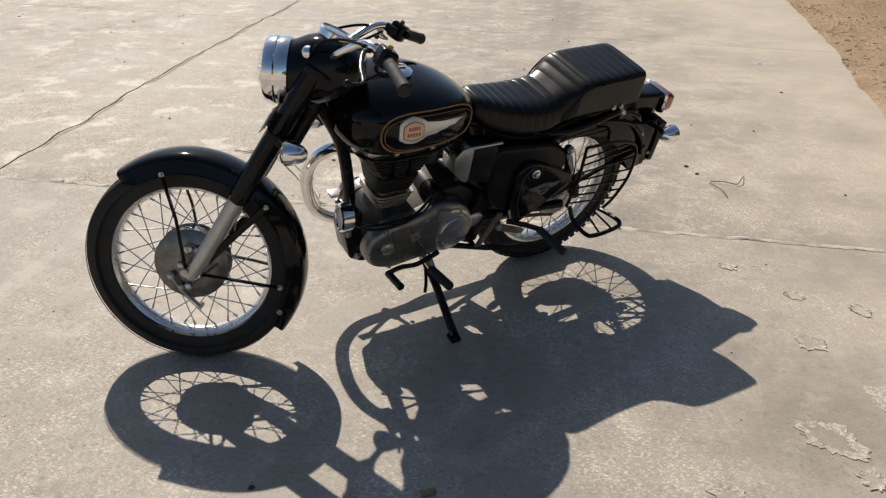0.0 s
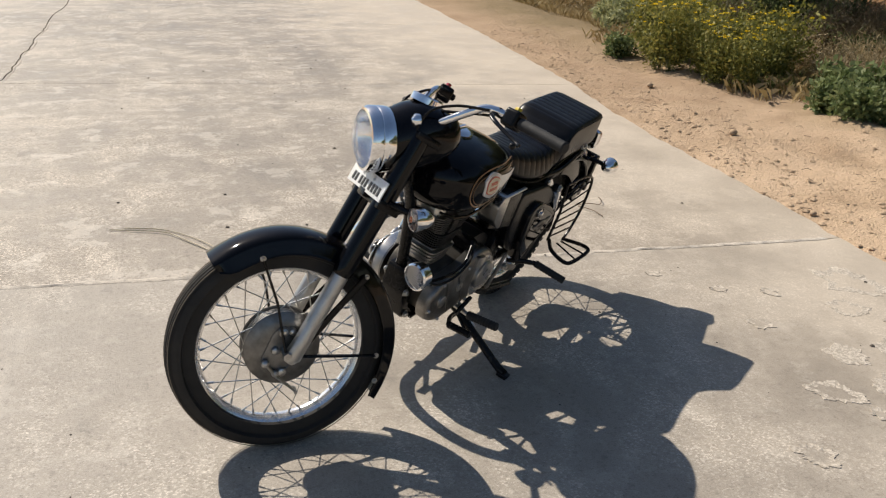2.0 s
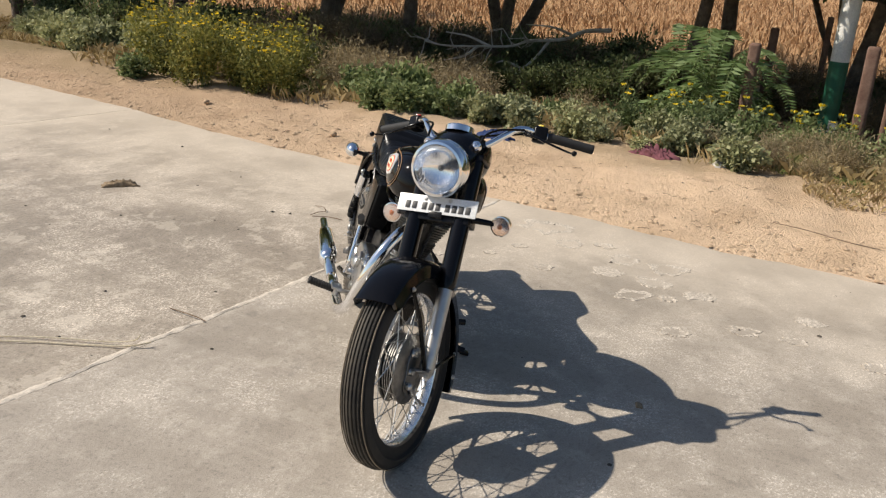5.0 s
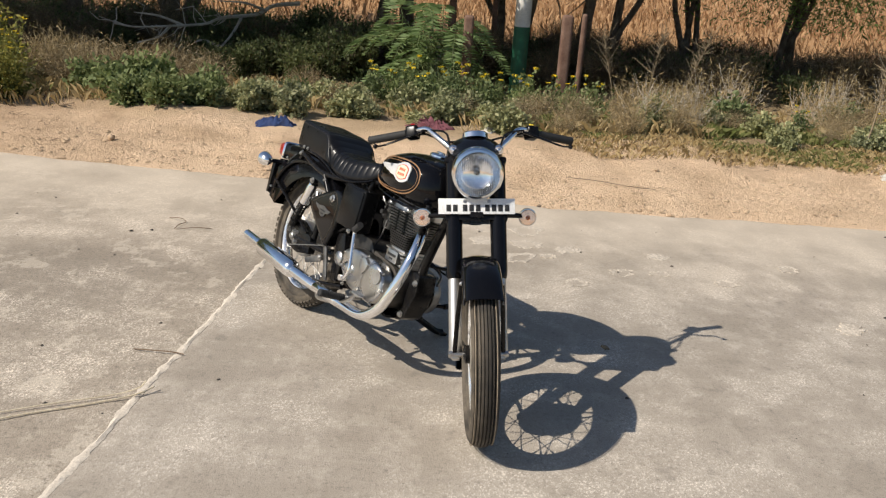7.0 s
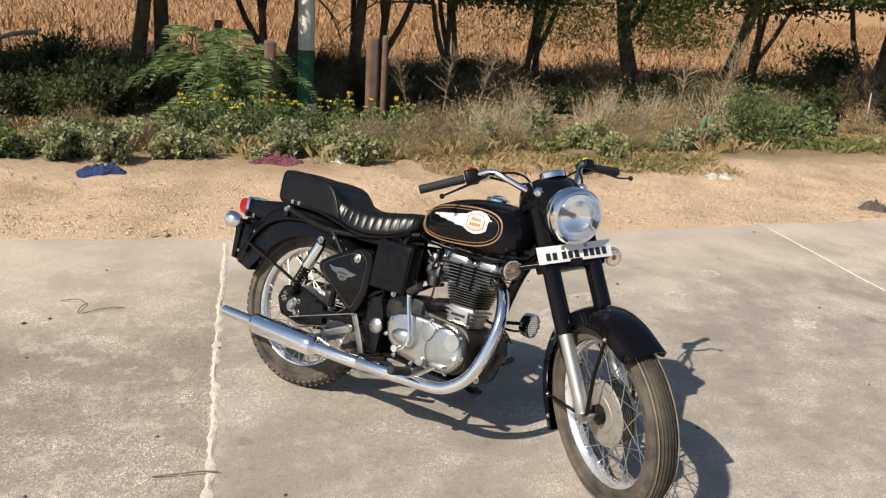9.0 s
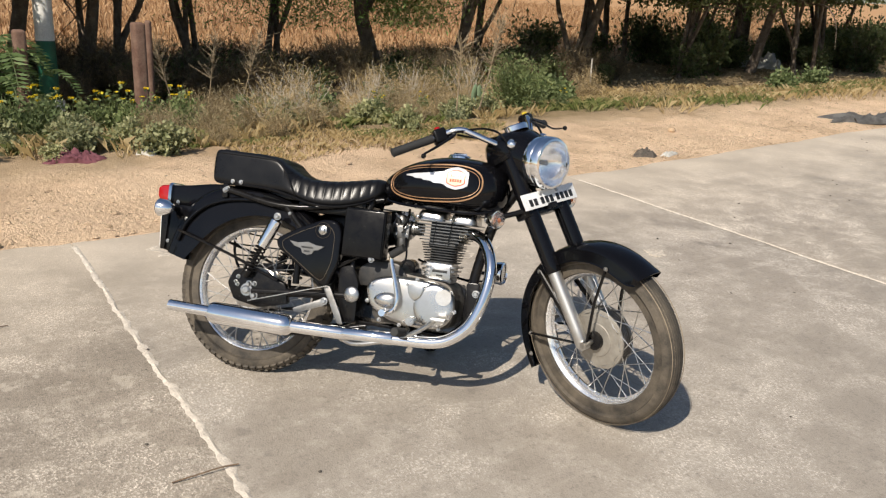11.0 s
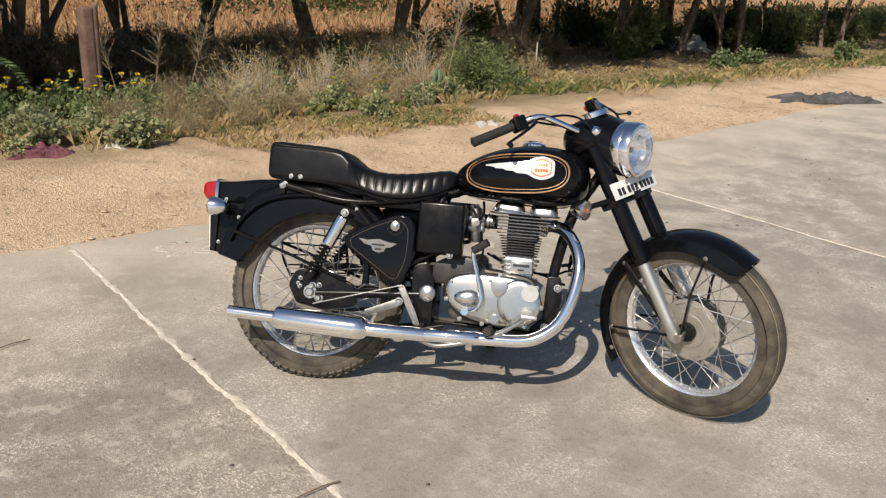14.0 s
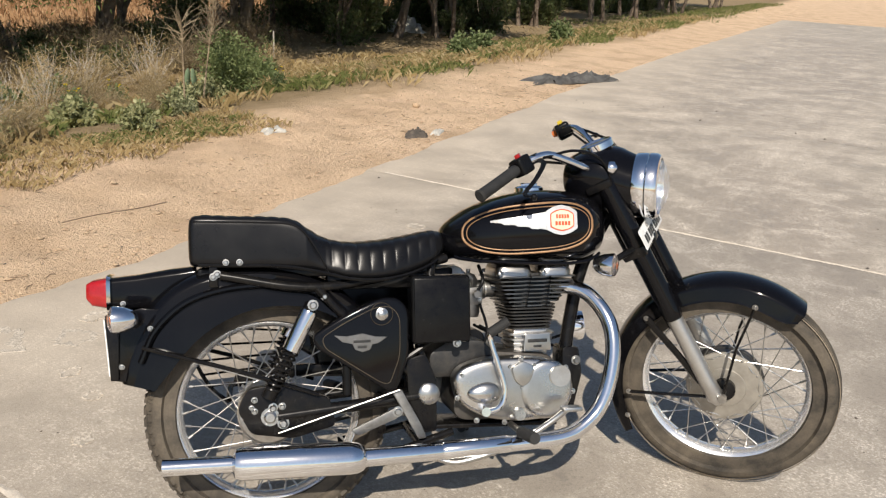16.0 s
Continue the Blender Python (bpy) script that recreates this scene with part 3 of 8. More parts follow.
for k in range(len(JOINTS) - 1):
    part("slab", slab(k, lambda y: crack_x(y) + 0.009, rough_edge, 0.003), M["smooth_concrete" if k == 8 else "concrete" if k > 8 else "pale_concrete"], road)
    part("slab", slab(k, lambda y: -6.6, lambda y: crack_x(y) - 0.004, 0.003), M["concrete" if k > 8 else "pale_concrete"], road)
for k, (a, b) in enumerate(JOINTS):
    if k not in (8, 9):
        continue
    w = {8: 0.0095, 9: 0.0150}[k]
    xs = [-4.5 + i * 0.016 for i in range(int((rough_edge(a) + 4.4) / 0.016))]
    vs, fs = [], []
    for i, x in enumerate(xs):
        y = joint_y(a, b, x, k)
        h = w * (1 + 0.9 * noise.noise((x * 5, k, 3)) + 0.7 * noise.noise((x * 17, k, 6)) + 0.5 * noise.noise((x * 46, k, 8)))
        h2 = w * (1 + 0.9 * noise.noise((x * 5, k, 13)) + 0.7 * noise.noise((x * 17, k, 16)) + 0.5 * noise.noise((x * 46, k, 18)))
        vs += [Vector((x, y - h, -0.003)), Vector((x, y, 0.0022 + 0.003 * noise.noise((x * 12, k, 5)))), Vector((x, y + h2, -0.003))]
        if i:
            n = 3 * i
            fs += [(n - 3, n, n + 1, n - 2), (n - 2, n + 1, n + 2, n - 1)]
    part("joint_filling", (vs, fs), M["mortar"], road, "pale crumbling mortar joint")
# ---- the motorcycle: x ahead from the rear axle, y to its left, z up; leaning left on its side stand, bars turned right ----
BIKE = Matrix.Translation((0.541, 3.148, 0.004)) @ Euler((0, 0, radians(217.5))).to_matrix().to_4x4() @ Euler((radians(-17.0), 0, 0)).to_matrix().to_4x4()
STEER = Matrix.Translation((1.328, 0.0, 0.302)) @ Euler((0, radians(-28), 0)).to_matrix().to_4x4() @ Euler((0, 0, radians(-38.6))).to_matrix().to_4x4()
bike = tagged(new("motorcycle"), "black classic roadster motorcycle leaning on its side stand", "motorcycle")
bike.matrix_world = BIKE
TYRE_R, RIM_R, AXLE_Z = 0.329, 0.256, 0.324


def lerp_at(table, x):
    if x <= table[0][0]:
        return table[0][1:]
    for a, b in zip(table, table[1:]):
        if x <= b[0]:
            t = (x - a[0]) / (b[0] - a[0])
            return [p + (q - p) * t for p, q in zip(a[1:], b[1:])]
    return table[-1][1:]


def soft_at(table, x):
    """Smooth (Catmull-Rom) reading of a table of rows (x, values...)."""
    n = len(table)
    if x <= table[0][0]:
        return list(table[0][1:])
    if x >= table[-1][0]:
        return list(table[-1][1:])
    for i in range(n - 1):
        if x <= table[i + 1][0]:
            a, b, c, d = table[max(i - 1, 0)], table[i], table[i + 1], table[min(i + 2, n - 1)]
            t = (x - b[0]) / (c[0] - b[0])
            out = []
            for k in range(1, len(b)):
                m0 = (c[k] - a[k]) / max(c[0] - a[0], 1e-6) * (c[0] - b[0])
                m1 = (d[k] - b[k]) / max(d[0] - b[0], 1e-6) * (c[0] - b[0])
                t2, t3 = t * t, t ** 3
                out.append((2 * t3 - 3 * t2 + 1) * b[k] + (t3 - 2 * t2 + t) * m0 + (3 * t2 - 2 * t3) * c[k] + (t3 - t2) * m1)
            return out


# -- wheels --
def tyre_geo(ribs):
    half, side = (0.050 if ribs else 0.047), TYRE_R - RIM_R
    prof = []
    steps = 52
    for i in range(steps + 1):
        w = math.pi * i / steps
        y, r = -half * math.cos(w), RIM_R - 0.006 + (side + 0.006) * max(0.0, math.sin(w)) ** (0.5 if ribs else 0.56)
        if ribs and abs(y) < 0.043 and i % 4 == 0:
            r -= 0.006
        prof.append((r, y * (1 if 3 < i < steps - 3 else 0.72)))
    prof += [(RIM_R - 0.012, 0.02), (RIM_R - 0.012, -0.02)]
    geo = lathe(prof, 96, "y", loop=True)
    if not ribs:
        blocks = []
        for k in range(64):
            for y, dy, lean in ((-0.032, 0.020, -32), (-0.011, 0.015, -8), (0.011, 0.015, 8), (0.032, 0.020, 32)):
                w = 2 * math.pi * (k + (0.5 if abs(y) < 0.02 else 0)) / 64
                r = RIM_R - 0.006 + (side + 0.006) * (1 - (y / half) ** 2) ** 0.28
                m = Matrix.Rotation(-w, 4, "Y") @ Matrix.Translation((r + 0.0005, y, 0)) @ Matrix.Rotation(radians(lean), 4, "Z")
                blocks.append(moved(box((0.010, dy, 0.020), bev=0), m))
        geo = join(geo, *blocks)
    return geo


RIM_PROFILE = [(RIM_R, -0.030), (RIM_R + 0.002, -0.027), (RIM_R - 0.004, -0.023), (RIM_R - 0.010, -0.021), (RIM_R - 0.018, -0.012), (RIM_R - 0.020, 0.0), (RIM_R - 0.018, 0.012), (RIM_R - 0.010, 0.021),
               (RIM_R - 0.004, 0.023), (RIM_R + 0.002, 0.027), (RIM_R, 0.030), (RIM_R - 0.009, 0.027), (RIM_R - 0.016, 0.020), (RIM_R - 0.024, 0.011), (RIM_R - 0.026, 0.0), (RIM_R - 0.024, -0.011), (RIM_R - 0.016, -0.020), (RIM_R - 0.009, -0.027)]


def wheel(name, label, m, ribs, hub_geo, hub_mat, flange):
    hub = part(name, hub_geo, hub_mat, bike, label, m)
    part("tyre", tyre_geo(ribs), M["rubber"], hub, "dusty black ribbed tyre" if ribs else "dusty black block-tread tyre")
    if ribs:
        bands = [lathe([(TYRE_R - 0.0075, y - 0.0024), (TYRE_R - 0.0035 - d, y), (TYRE_R - 0.0075, y + 0.0024)], 96, "y", loop=True) for y, d in ((-0.0355, 0.002), (-0.0235, 0.001), (-0.0118, 0.0), (0.0, 0.0), (0.0118, 0.0), (0.0235, 0.001), (0.0355, 0.002))]
        tagged(part("tread_dust", join(*bands), M["tread_dust"], hub, "pale dust packed in the tread grooves"), kind="stuff")
    part("rim", lathe(RIM_PROFILE, 96, "y", loop=True), M["rim"], hub, "chromed steel rim")
    kinds = []
    for side in (-1, 1):
        for turn in (-1, 1):
            a, b = radians(62 * turn), 0.0
            p = Vector((flange * math.cos(a), side * 0.030, flange * math.sin(a)))
            q = Vector(((RIM_R - 0.025) * math.cos(b), side * 0.007, (RIM_R - 0.025) * math.sin(b)))
            d = (q - p).normalized()
            kinds.append(fill_mesh("spoke", join(tube([p, q], 0.00185, 6), tube([q - d * 0.016, q], 0.0034, 6)), M["steel"]))
    for k in range(40):
        part("spoke", kinds[k % 4], None, hub, m=Matrix.Rotation(radians(9 * k), 4, "Y"))
    return hub


def drum_front():
    """The full-width drum: cooling ribs round the middle, a stepped flange at each side."""
    mid = lathe([(0.098, 0.030), (0.110, 0.028), (0.110, 0.022), (0.096, 0.020), (0.096, -0.016), (0.110, -0.018), (0.110, -0.025), (0.092, -0.028)], 72, loop=True)
    ribs = [lathe([(0.094, y - 0.0035), (0.107, y - 0.002), (0.107, y + 0.002), (0.094, y + 0.0035)], 72) for y in (0.014, 0.006, -0.002, -0.010)]
    return join(mid, *ribs)


front = wheel("front_wheel", "spoked front wheel with a full-width drum hub", STEER @ Matrix.Translation((0.071, 0.002, -0.001)), True, drum_front(), M["drum"], 0.098)
part("hub_plate", lathe([(0.030, -0.036), (0.062, -0.0345), (0.064, -0.0315), (0.094, -0.0305), (0.104, -0.0285), (0.112, -0.026), (0.114, -0.021)], 72), M["hub_dust"], front, "dusty pale grey hub plate")
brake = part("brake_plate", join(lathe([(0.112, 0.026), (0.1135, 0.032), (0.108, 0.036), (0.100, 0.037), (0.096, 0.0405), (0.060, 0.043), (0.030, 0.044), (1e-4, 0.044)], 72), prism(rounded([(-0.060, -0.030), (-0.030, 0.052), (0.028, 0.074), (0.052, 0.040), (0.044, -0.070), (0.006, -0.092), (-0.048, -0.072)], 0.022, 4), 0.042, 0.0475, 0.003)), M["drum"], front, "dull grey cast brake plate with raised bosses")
for x, z, r in ((0.026, 0.050, 0.013), (0.004, 0.062, 0.010), (0.022, -0.010, 0.011), (-0.028, -0.062, 0.012)):
    part("boss", lathe([(r * 1.25, 0.046), (r, 0.052), (r, 0.058), (r * 0.6, 0.061), (1e-4, 0.061)], 18, "y", (x, 0, z)), M["steel"], brake)
part("plate_rib", tube([(-0.070, 0.0415, 0.052), (-0.045, 0.0455, -0.020), (-0.030, 0.0455, -0.075)], 0.004, 8), M["drum"], brake)
for k in range(10):
    part("rivet", lathe([(0.0035, 0), (0.0035, 0.002), (0.001, 0.003)], 8, "y"), M["steel"], front, m=Matrix.Rotation(radians(36 * k), 4, "Y") @ Matrix.Translation((0.104, -0.0285, 0)) @ Matrix.Rotation(radians(180), 4, "Z"))
part("hub_cap", lathe([(0.034, -0.036), (0.034, -0.052), (0.022, -0.058), (1e-4, -0.060)], 32), M["frame_black"], front, "black hub centre")
part("brake_arm", join(tube([(0.030, 0.060, -0.056), (-0.020, 0.061, -0.080), (-0.092, 0.060, -0.098)], 0.008, 8, flat=0.6), ball(0.013, (0.032, 0.058, -0.055)), ball(0.011, (-0.010, 0.058, -0.072)), tube([(-0.092, 0.040, -0.098), (-0.092, 0.072, -0.098)], 0.006, 8)), M["steel"], front, "cast brake lever arm")
part("axle_bolt", join(tube([(0, -0.105, 0), (0, 0.10, 0)], 0.009, 12), tube([(0, -0.112, 0), (0, -0.098, 0)], 0.014, 6), tube([(0, 0.09, 0), (0, 0.105, 0)], 0.013, 6)), M["steel"], front, "zinc-plated axle and nuts")


def drum_rear():
    return join(lathe([(0.020, -0.075), (0.055, -0.070), (0.080, -0.062), (0.088, -0.050), (0.088, -0.020), (0.060, -0.012), (0.060, 0.02), (0.082, 0.026), (0.082, 0.036), (0.030, 0.050), (0.014, 0.075), (1e-4, 0.075)], 56))


rear = wheel("rear_wheel", "spoked rear wheel with a drum brake", Matrix.Translation((0, 0, AXLE_Z)), False, drum_rear(), M["alloy"], 0.074)
part("sprocket", join(lathe([(0.050, 0.052), (0.088, 0.052), (0.088, 0.058), (0.050, 0.058)], 56, loop=True), *[moved(box((0.010, 0.005, 0.007), (0.091, 0.055, 0), 0), Matrix.Rotation(2 * math.pi * k / 38, 4, "Y")) for k in range(38)]), M["steel"], rear, "toothed steel sprocket")


# -- mudguards --
def mudguard(radius, half, inner, a0, a1, steps=40, thick=0.003, bead=0.004, square=0.8, tuck=1.0):
    """A valanced mudguard: radius(a) of its crown, half its width, inner(a) the radius of its lower edge."""
    rings = []
    for i in range(steps + 1):
        a = a0 + (a1 - a0) * i / steps
        R, r = radius(a), inner(a)
        drop = R - r
        outer = [(half * tuck + bead, r), (half * tuck, r + 0.006)]
        for k in range(1, 13):
            w = math.pi * (k - 0.5) / 12
            outer.append((half * math.cos(w), R - drop * 0.42 * (1 - math.sin(w) ** square)))
        outer += [(-half * tuck, r + 0.006), (-half * tuck - bead, r)]
        innerp = [(y * (half - thick) / half, q - thick) for y, q in reversed(outer[1:-1])]
        prof = outer + [(-half + 0.001, r - 0.001)] + innerp[1:-1] + [(half - 0.001, r - 0.001)]
        rings.append([Vector((q * math.cos(radians(a)), y, q * math.sin(radians(a)))) for y, q in prof])
    return loft(rings)


fm = STEER @ Matrix.Translation((0.065, 0, 0.002))
fender = part("front_mudguard", mudguard(lambda a: soft_at([(25, 0.357), (60, 0.360), (95, 0.352), (140, 0.347), (186, 0.348)], a)[0], 0.066, lambda a: soft_at([(25, 0.318), (31, 0.294), (60, 0.298), (120, 0.296), (170, 0.298), (186, 0.312)], a)[0], 25, 186), M["black"], bike, "glossy black deep-valanced front mudguard", fm)
for s in (-1, 1):
    part("stay", join(tube([(0.012, s * 0.088, 0.004), (0.105, s * 0.080, 0.125), (0.203, s * 0.070, 0.222)], 0.0085, 8, flat=0.5)), M["frame_black"], fender, "flat black stay")
    part("stay", join(tube([(-0.012, s * 0.088, 0.0), (-0.15, s * 0.082, 0.055), (-0.26, s * 0.071, 0.095)], 0.0080, 8, flat=0.5)), M["frame_black"], fender, "flat black stay")
    part("stay", join(tube([(-0.035, s * 0.086, 0.06), (-0.06, s * 0.080, 0.16), (-0.10, s * 0.071, 0.30)], 0.011, 8, flat=0.5)), M["frame_black"], fender, "flat black stay")
    for p in ((0.203, 0.070, 0.222), (-0.26, 0.071, 0.095), (-0.10, 0.071, 0.30), (-0.30, 0.070, 0.02)):
        part("bolt", bolt((p[0], s * p[1], p[2]), 0.006, 0.008, "y", s), M["steel"], fender)

rearguard = part("rear_mudguard", mudguard(lambda a: soft_at([(34, 0.372), (60, 0.388), (95, 0.410), (125, 0.440), (150, 0.418), (164, 0.398)], a)[0], 0.100, lambda a: soft_at([(34, 0.330), (60, 0.314), (95, 0.292), (125, 0.282), (150, 0.284), (164, 0.304)], a)[0], 34, 164, square=0.42, tuck=0.90), M["black"], bike, "glossy black wide rear mudguard", Matrix.Translation((0, 0, AXLE_Z)))
for s in (-1, 1):
    part("stay", tube([(-0.32, s * 0.106, 0.20), (-0.10, s * 0.116, 0.135), (0.13, s * 0.120, 0.055)], 0.010, 8, flat=0.6), M["frame_black"], rearguard, "black tubular stay")
    rail = smooth_path([(-0.325, s * 0.101, 0.16), (-0.285, s * 0.103, 0.245), (-0.205, s * 0.104, 0.315), (-0.09, s * 0.105, 0.348), (0.05, s * 0.106, 0.350), (0.15, s * 0.106, 0.318), (0.24, s * 0.100, 0.24)], 6)
    part("side_rail", tube(rail, 0.009, 10, flat=1.2), M["black"], rearguard, "black grab rail along the mudguard")
    part("bolt", bolt((-0.128, s * 0.112, 0.386), 0.007, 0.009, "y", s), M["steel"], rearguard)
    part("bolt", bolt((0.15, s * 0.118, 0.318), 0.007, 0.009, "y", s), M["steel"], rearguard)

# -- fork, yokes, headlamp shell --
fork = part("fork", join(box((0.075, 0.235, 0.030), (0.034, 0, 0.512), 0.008), box((0.080, 0.235, 0.024), (0.030, 0, 0.735), 0.008), tube([(0, 0, 0.50), (0, 0, 0.76)], 0.026, 16)), M["frame_black"], bike, "black fork yokes and steering stem", STEER)
for s in (-1, 1):
    part("slider", join(tube([(0.052, s * 0.083, -0.020), (0.050, s * 0.083, 0.0), (0.048, s * 0.083, 0.06), (0.046, s * 0.083, 0.295)], [0.014, 0.026, 0.0245, 0.0245], 20), box((0.036, 0.030, 0.036), (0.056, s * 0.084, 0.0), 0.008)), M["slider"], fork, "satin alloy fork slider")
    part("fork_cover", tube([(0.046, s * 0.083, 0.278), (0.046, s * 0.083, 0.292), (0.046, s * 0.083, 0.31), (0.044, s * 0.083, 0.74)], [0.0255, 0.0300, 0.0310, 0.0310], 24), M["black"], fork, "black steel fork shroud")

HEAD = STEER @ Matrix.Translation((0.098, 0, 0.680)) @ Matrix.Rotation(radians(28), 4, "Y")


def oval(u, wy, zt, zb, n=32, p=2.3):
    out = []
    for k in range(n):
        w = 2 * math.pi * k / n
        c, s_ = math.cos(w), math.sin(w)
        zc, zh = (zt + zb) / 2, (zt - zb) / 2
        out.append(Vector((u, wy * math.copysign(abs(c) ** (2 / p), c), zc + zh * math.copysign(abs(s_) ** (2 / p), s_))))
    return out


nac = [(0.004, 0.088, 0.088, -0.088, 2.0), (-0.010, 0.092, 0.093, -0.092, 2.0), (-0.045, 0.097, 0.108, -0.092, 2.1), (-0.085, 0.105, 0.116, -0.085, 2.4), (-0.125, 0.110, 0.108, -0.070, 2.7), (-0.165, 0.105, 0.092, -0.050, 2.7), (-0.195, 0.085, 0.076, -0.030, 2.5), (-0.205, 0.060, 0.062, -0.012, 2.2)]
shell = part("headlamp_shell", loft([oval(u, w, a, b, 36, p) for u, w, a, b, p in nac]), M["black"], bike, "glossy black headlamp nacelle", HEAD)
part("bezel", lathe([(0.084, 0.0), (0.094, 0.002), (0.0965, 0.012), (0.0965, 0.034), (0.0945, 0.037), (0.0975, 0.041), (0.0965, 0.062), (0.091, 0.071), (0.083, 0.073), (0.081, 0.066), (0.080, 0.03)], 64, "x", loop=True), M["chrome"], shell, "chrome headlamp bezel")
part("reflector", lathe([(1e-4, 0.0052), (0.036, 0.0075), (0.054, 0.0145), (0.068, 0.0255), (0.0785, 0.043), (0.0812, 0.060), (0.0800, 0.061), (0.0765, 0.045), (0.066, 0.029), (0.052, 0.018), (0.034, 0.0105), (0.015, 0.0075), (1e-4, 0.007)], 64, "x"), M["reflector"], shell, "bright reflector bowl")
flutes = lathe([(0.082, 0.064), (0.080, 0.071), (0.066, 0.084), (0.046, 0.093), (0.024, 0.098), (1e-4, 0.0995), (1e-4, 0.096), (0.024, 0.094), (0.046, 0.089), (0.066, 0.080), (0.080, 0.066)], 64, "x", loop=True)
part("lens", flutes, M["glass"], shell, "fluted glass headlamp lens")
part("bulb", join(ball(0.011, (0.032, 0, 0)), tube([(0.006, 0, 0), (0.030, 0, 0)], 0.009, 12)), M["fin_black"], shell, "dark bulb cap")
for s in (-1, 1):
    part("pilot_lamp", join(lathe([(0.019, 0), (0.019, 0.012), (0.015, 0.018), (0.013, 0.016)], 20, "x", (-0.062, s * 0.086, 0.070)), ball(0.0125, (-0.050, s * 0.086, 0.070), 14)), M["chrome"], shell, "small chrome pilot lamp")
DIAL = Matrix.Translation((-0.118, 0, 0.114)) @ Matrix.Rotation(radians(-22), 4, "Y")
part("speedometer", moved(lathe([(0.050, -0.012), (0.050, 0.006), (0.046, 0.010), (0.043, 0.006)], 40, "z"), DIAL), M["chrome"], shell, "chrome-rimmed speedometer")
part("dial", moved(lathe([(0.0435, -0.01), (0.0435, 0.0055), (0.030, 0.0075), (1e-4, 0.008)], 40, "z"), DIAL), M["dial"], shell, "speedometer under its glass")

plate = part("number_plate", box((0.004, 0.286, 0.060), (0.084, 0, 0.547), 0.0015), M["white_plate"], fork, "white number plate with dark bars")
for k in range(9):
    y = 0.105 - 0.0245 * k - (0.012 if k > 1 else 0) - (0.010 if k > 4 else 0)
    part("bar", box((0.002, 0.017, 0.026), (0.0865, -y, 0.540), 0.0006), M["ink"], plate)
for y in (-0.045, 0.045):
    part("bolt", bolt((0.086, y, 0.566), 0.005, 0.005, "x", 1), M["steel"], plate)
part("plate_bracket", join(box((0.006, 0.04, 0.10), (0.078, 0, 0.56), 0.002), box((0.05, 0.05, 0.022), (0.062, 0, 0.515), 0.004)), M["frame_black"], fork)


def indicator(parent, base, at, ahead, m=None):
    """A chrome pear-shaped lamp with a clear lens on a black stalk; base to at, facing along ahead."""
    a, w = Vector(at), Vector(ahead).normalized()
    turn = w.to_track_quat("X", "Z").to_matrix().to_4x4()
    body = [(1e-4, -0.054), (0.011, -0.052), (0.023, -0.041), (0.0315, -0.021), (0.0350, 0.0), (0.0350, 0.007), (0.031, 0.008)]
    lamp = part("indicator", moved(lathe(body, 28, "x"), Matrix.Translation(a) @ turn), M["chrome"], parent, "chrome pear-shaped turn indicator", m)
    part("lens", moved(lathe([(0.0325, 0.005), (0.030, 0.013), (0.018, 0.019), (1e-4, 0.021)], 24, "x"), Matrix.Translation(a) @ turn), M["clear_lens"], lamp, "clear indicator lens")
    part("bulb", moved(ball(0.0105, (0.002, 0, 0), 12), Matrix.Translation(a) @ turn), M["orange"], lamp, "orange bulb")
    part("stalk", tube([base, a - w * 0.015], [0.011, 0.009], 10), M["plastic"], lamp, "black rubber stalk")
    return lamp


M["clear_lens"] = glass("indicator_glass", (0.99, 0.88, 0.83), 0.08)
M["clear_lens"].node_tree.nodes["Principled BSDF"].inputs["Transmission Weight"].default_value = 0.92
for s in (-1, 1):
    indicator(fork, (0.035, s * 0.11, 0.526), (-0.012, s * 0.202, 0.530), (0.883, 0, -0.469))

# -- handlebar and controls --
bar_pts = [(0.028, 0.0, 0.778), (0.028, 0.045, 0.780), (0.020, 0.090, 0.795), (-0.010, 0.145, 0.852), (-0.035, 0.175, 0.888), (-0.062, 0.205, 0.900), (-0.105, 0.250, 0.900), (-0.175, 0.410, 0.893)]
bar_path = smooth_path([(x, -y, z) for x, y, z in reversed(bar_pts[1:])] + bar_pts, 5)
handlebar = part("handlebar", tube(bar_path, 0.0112, 14), M["chrome"], bike, "chrome raised handlebar", STEER)
for y in (-0.04, 0.04):
    part("bar_clamp", box((0.05, 0.035, 0.035), (0.028, y, 0.768), 0.006), M["frame_black"], handlebar)
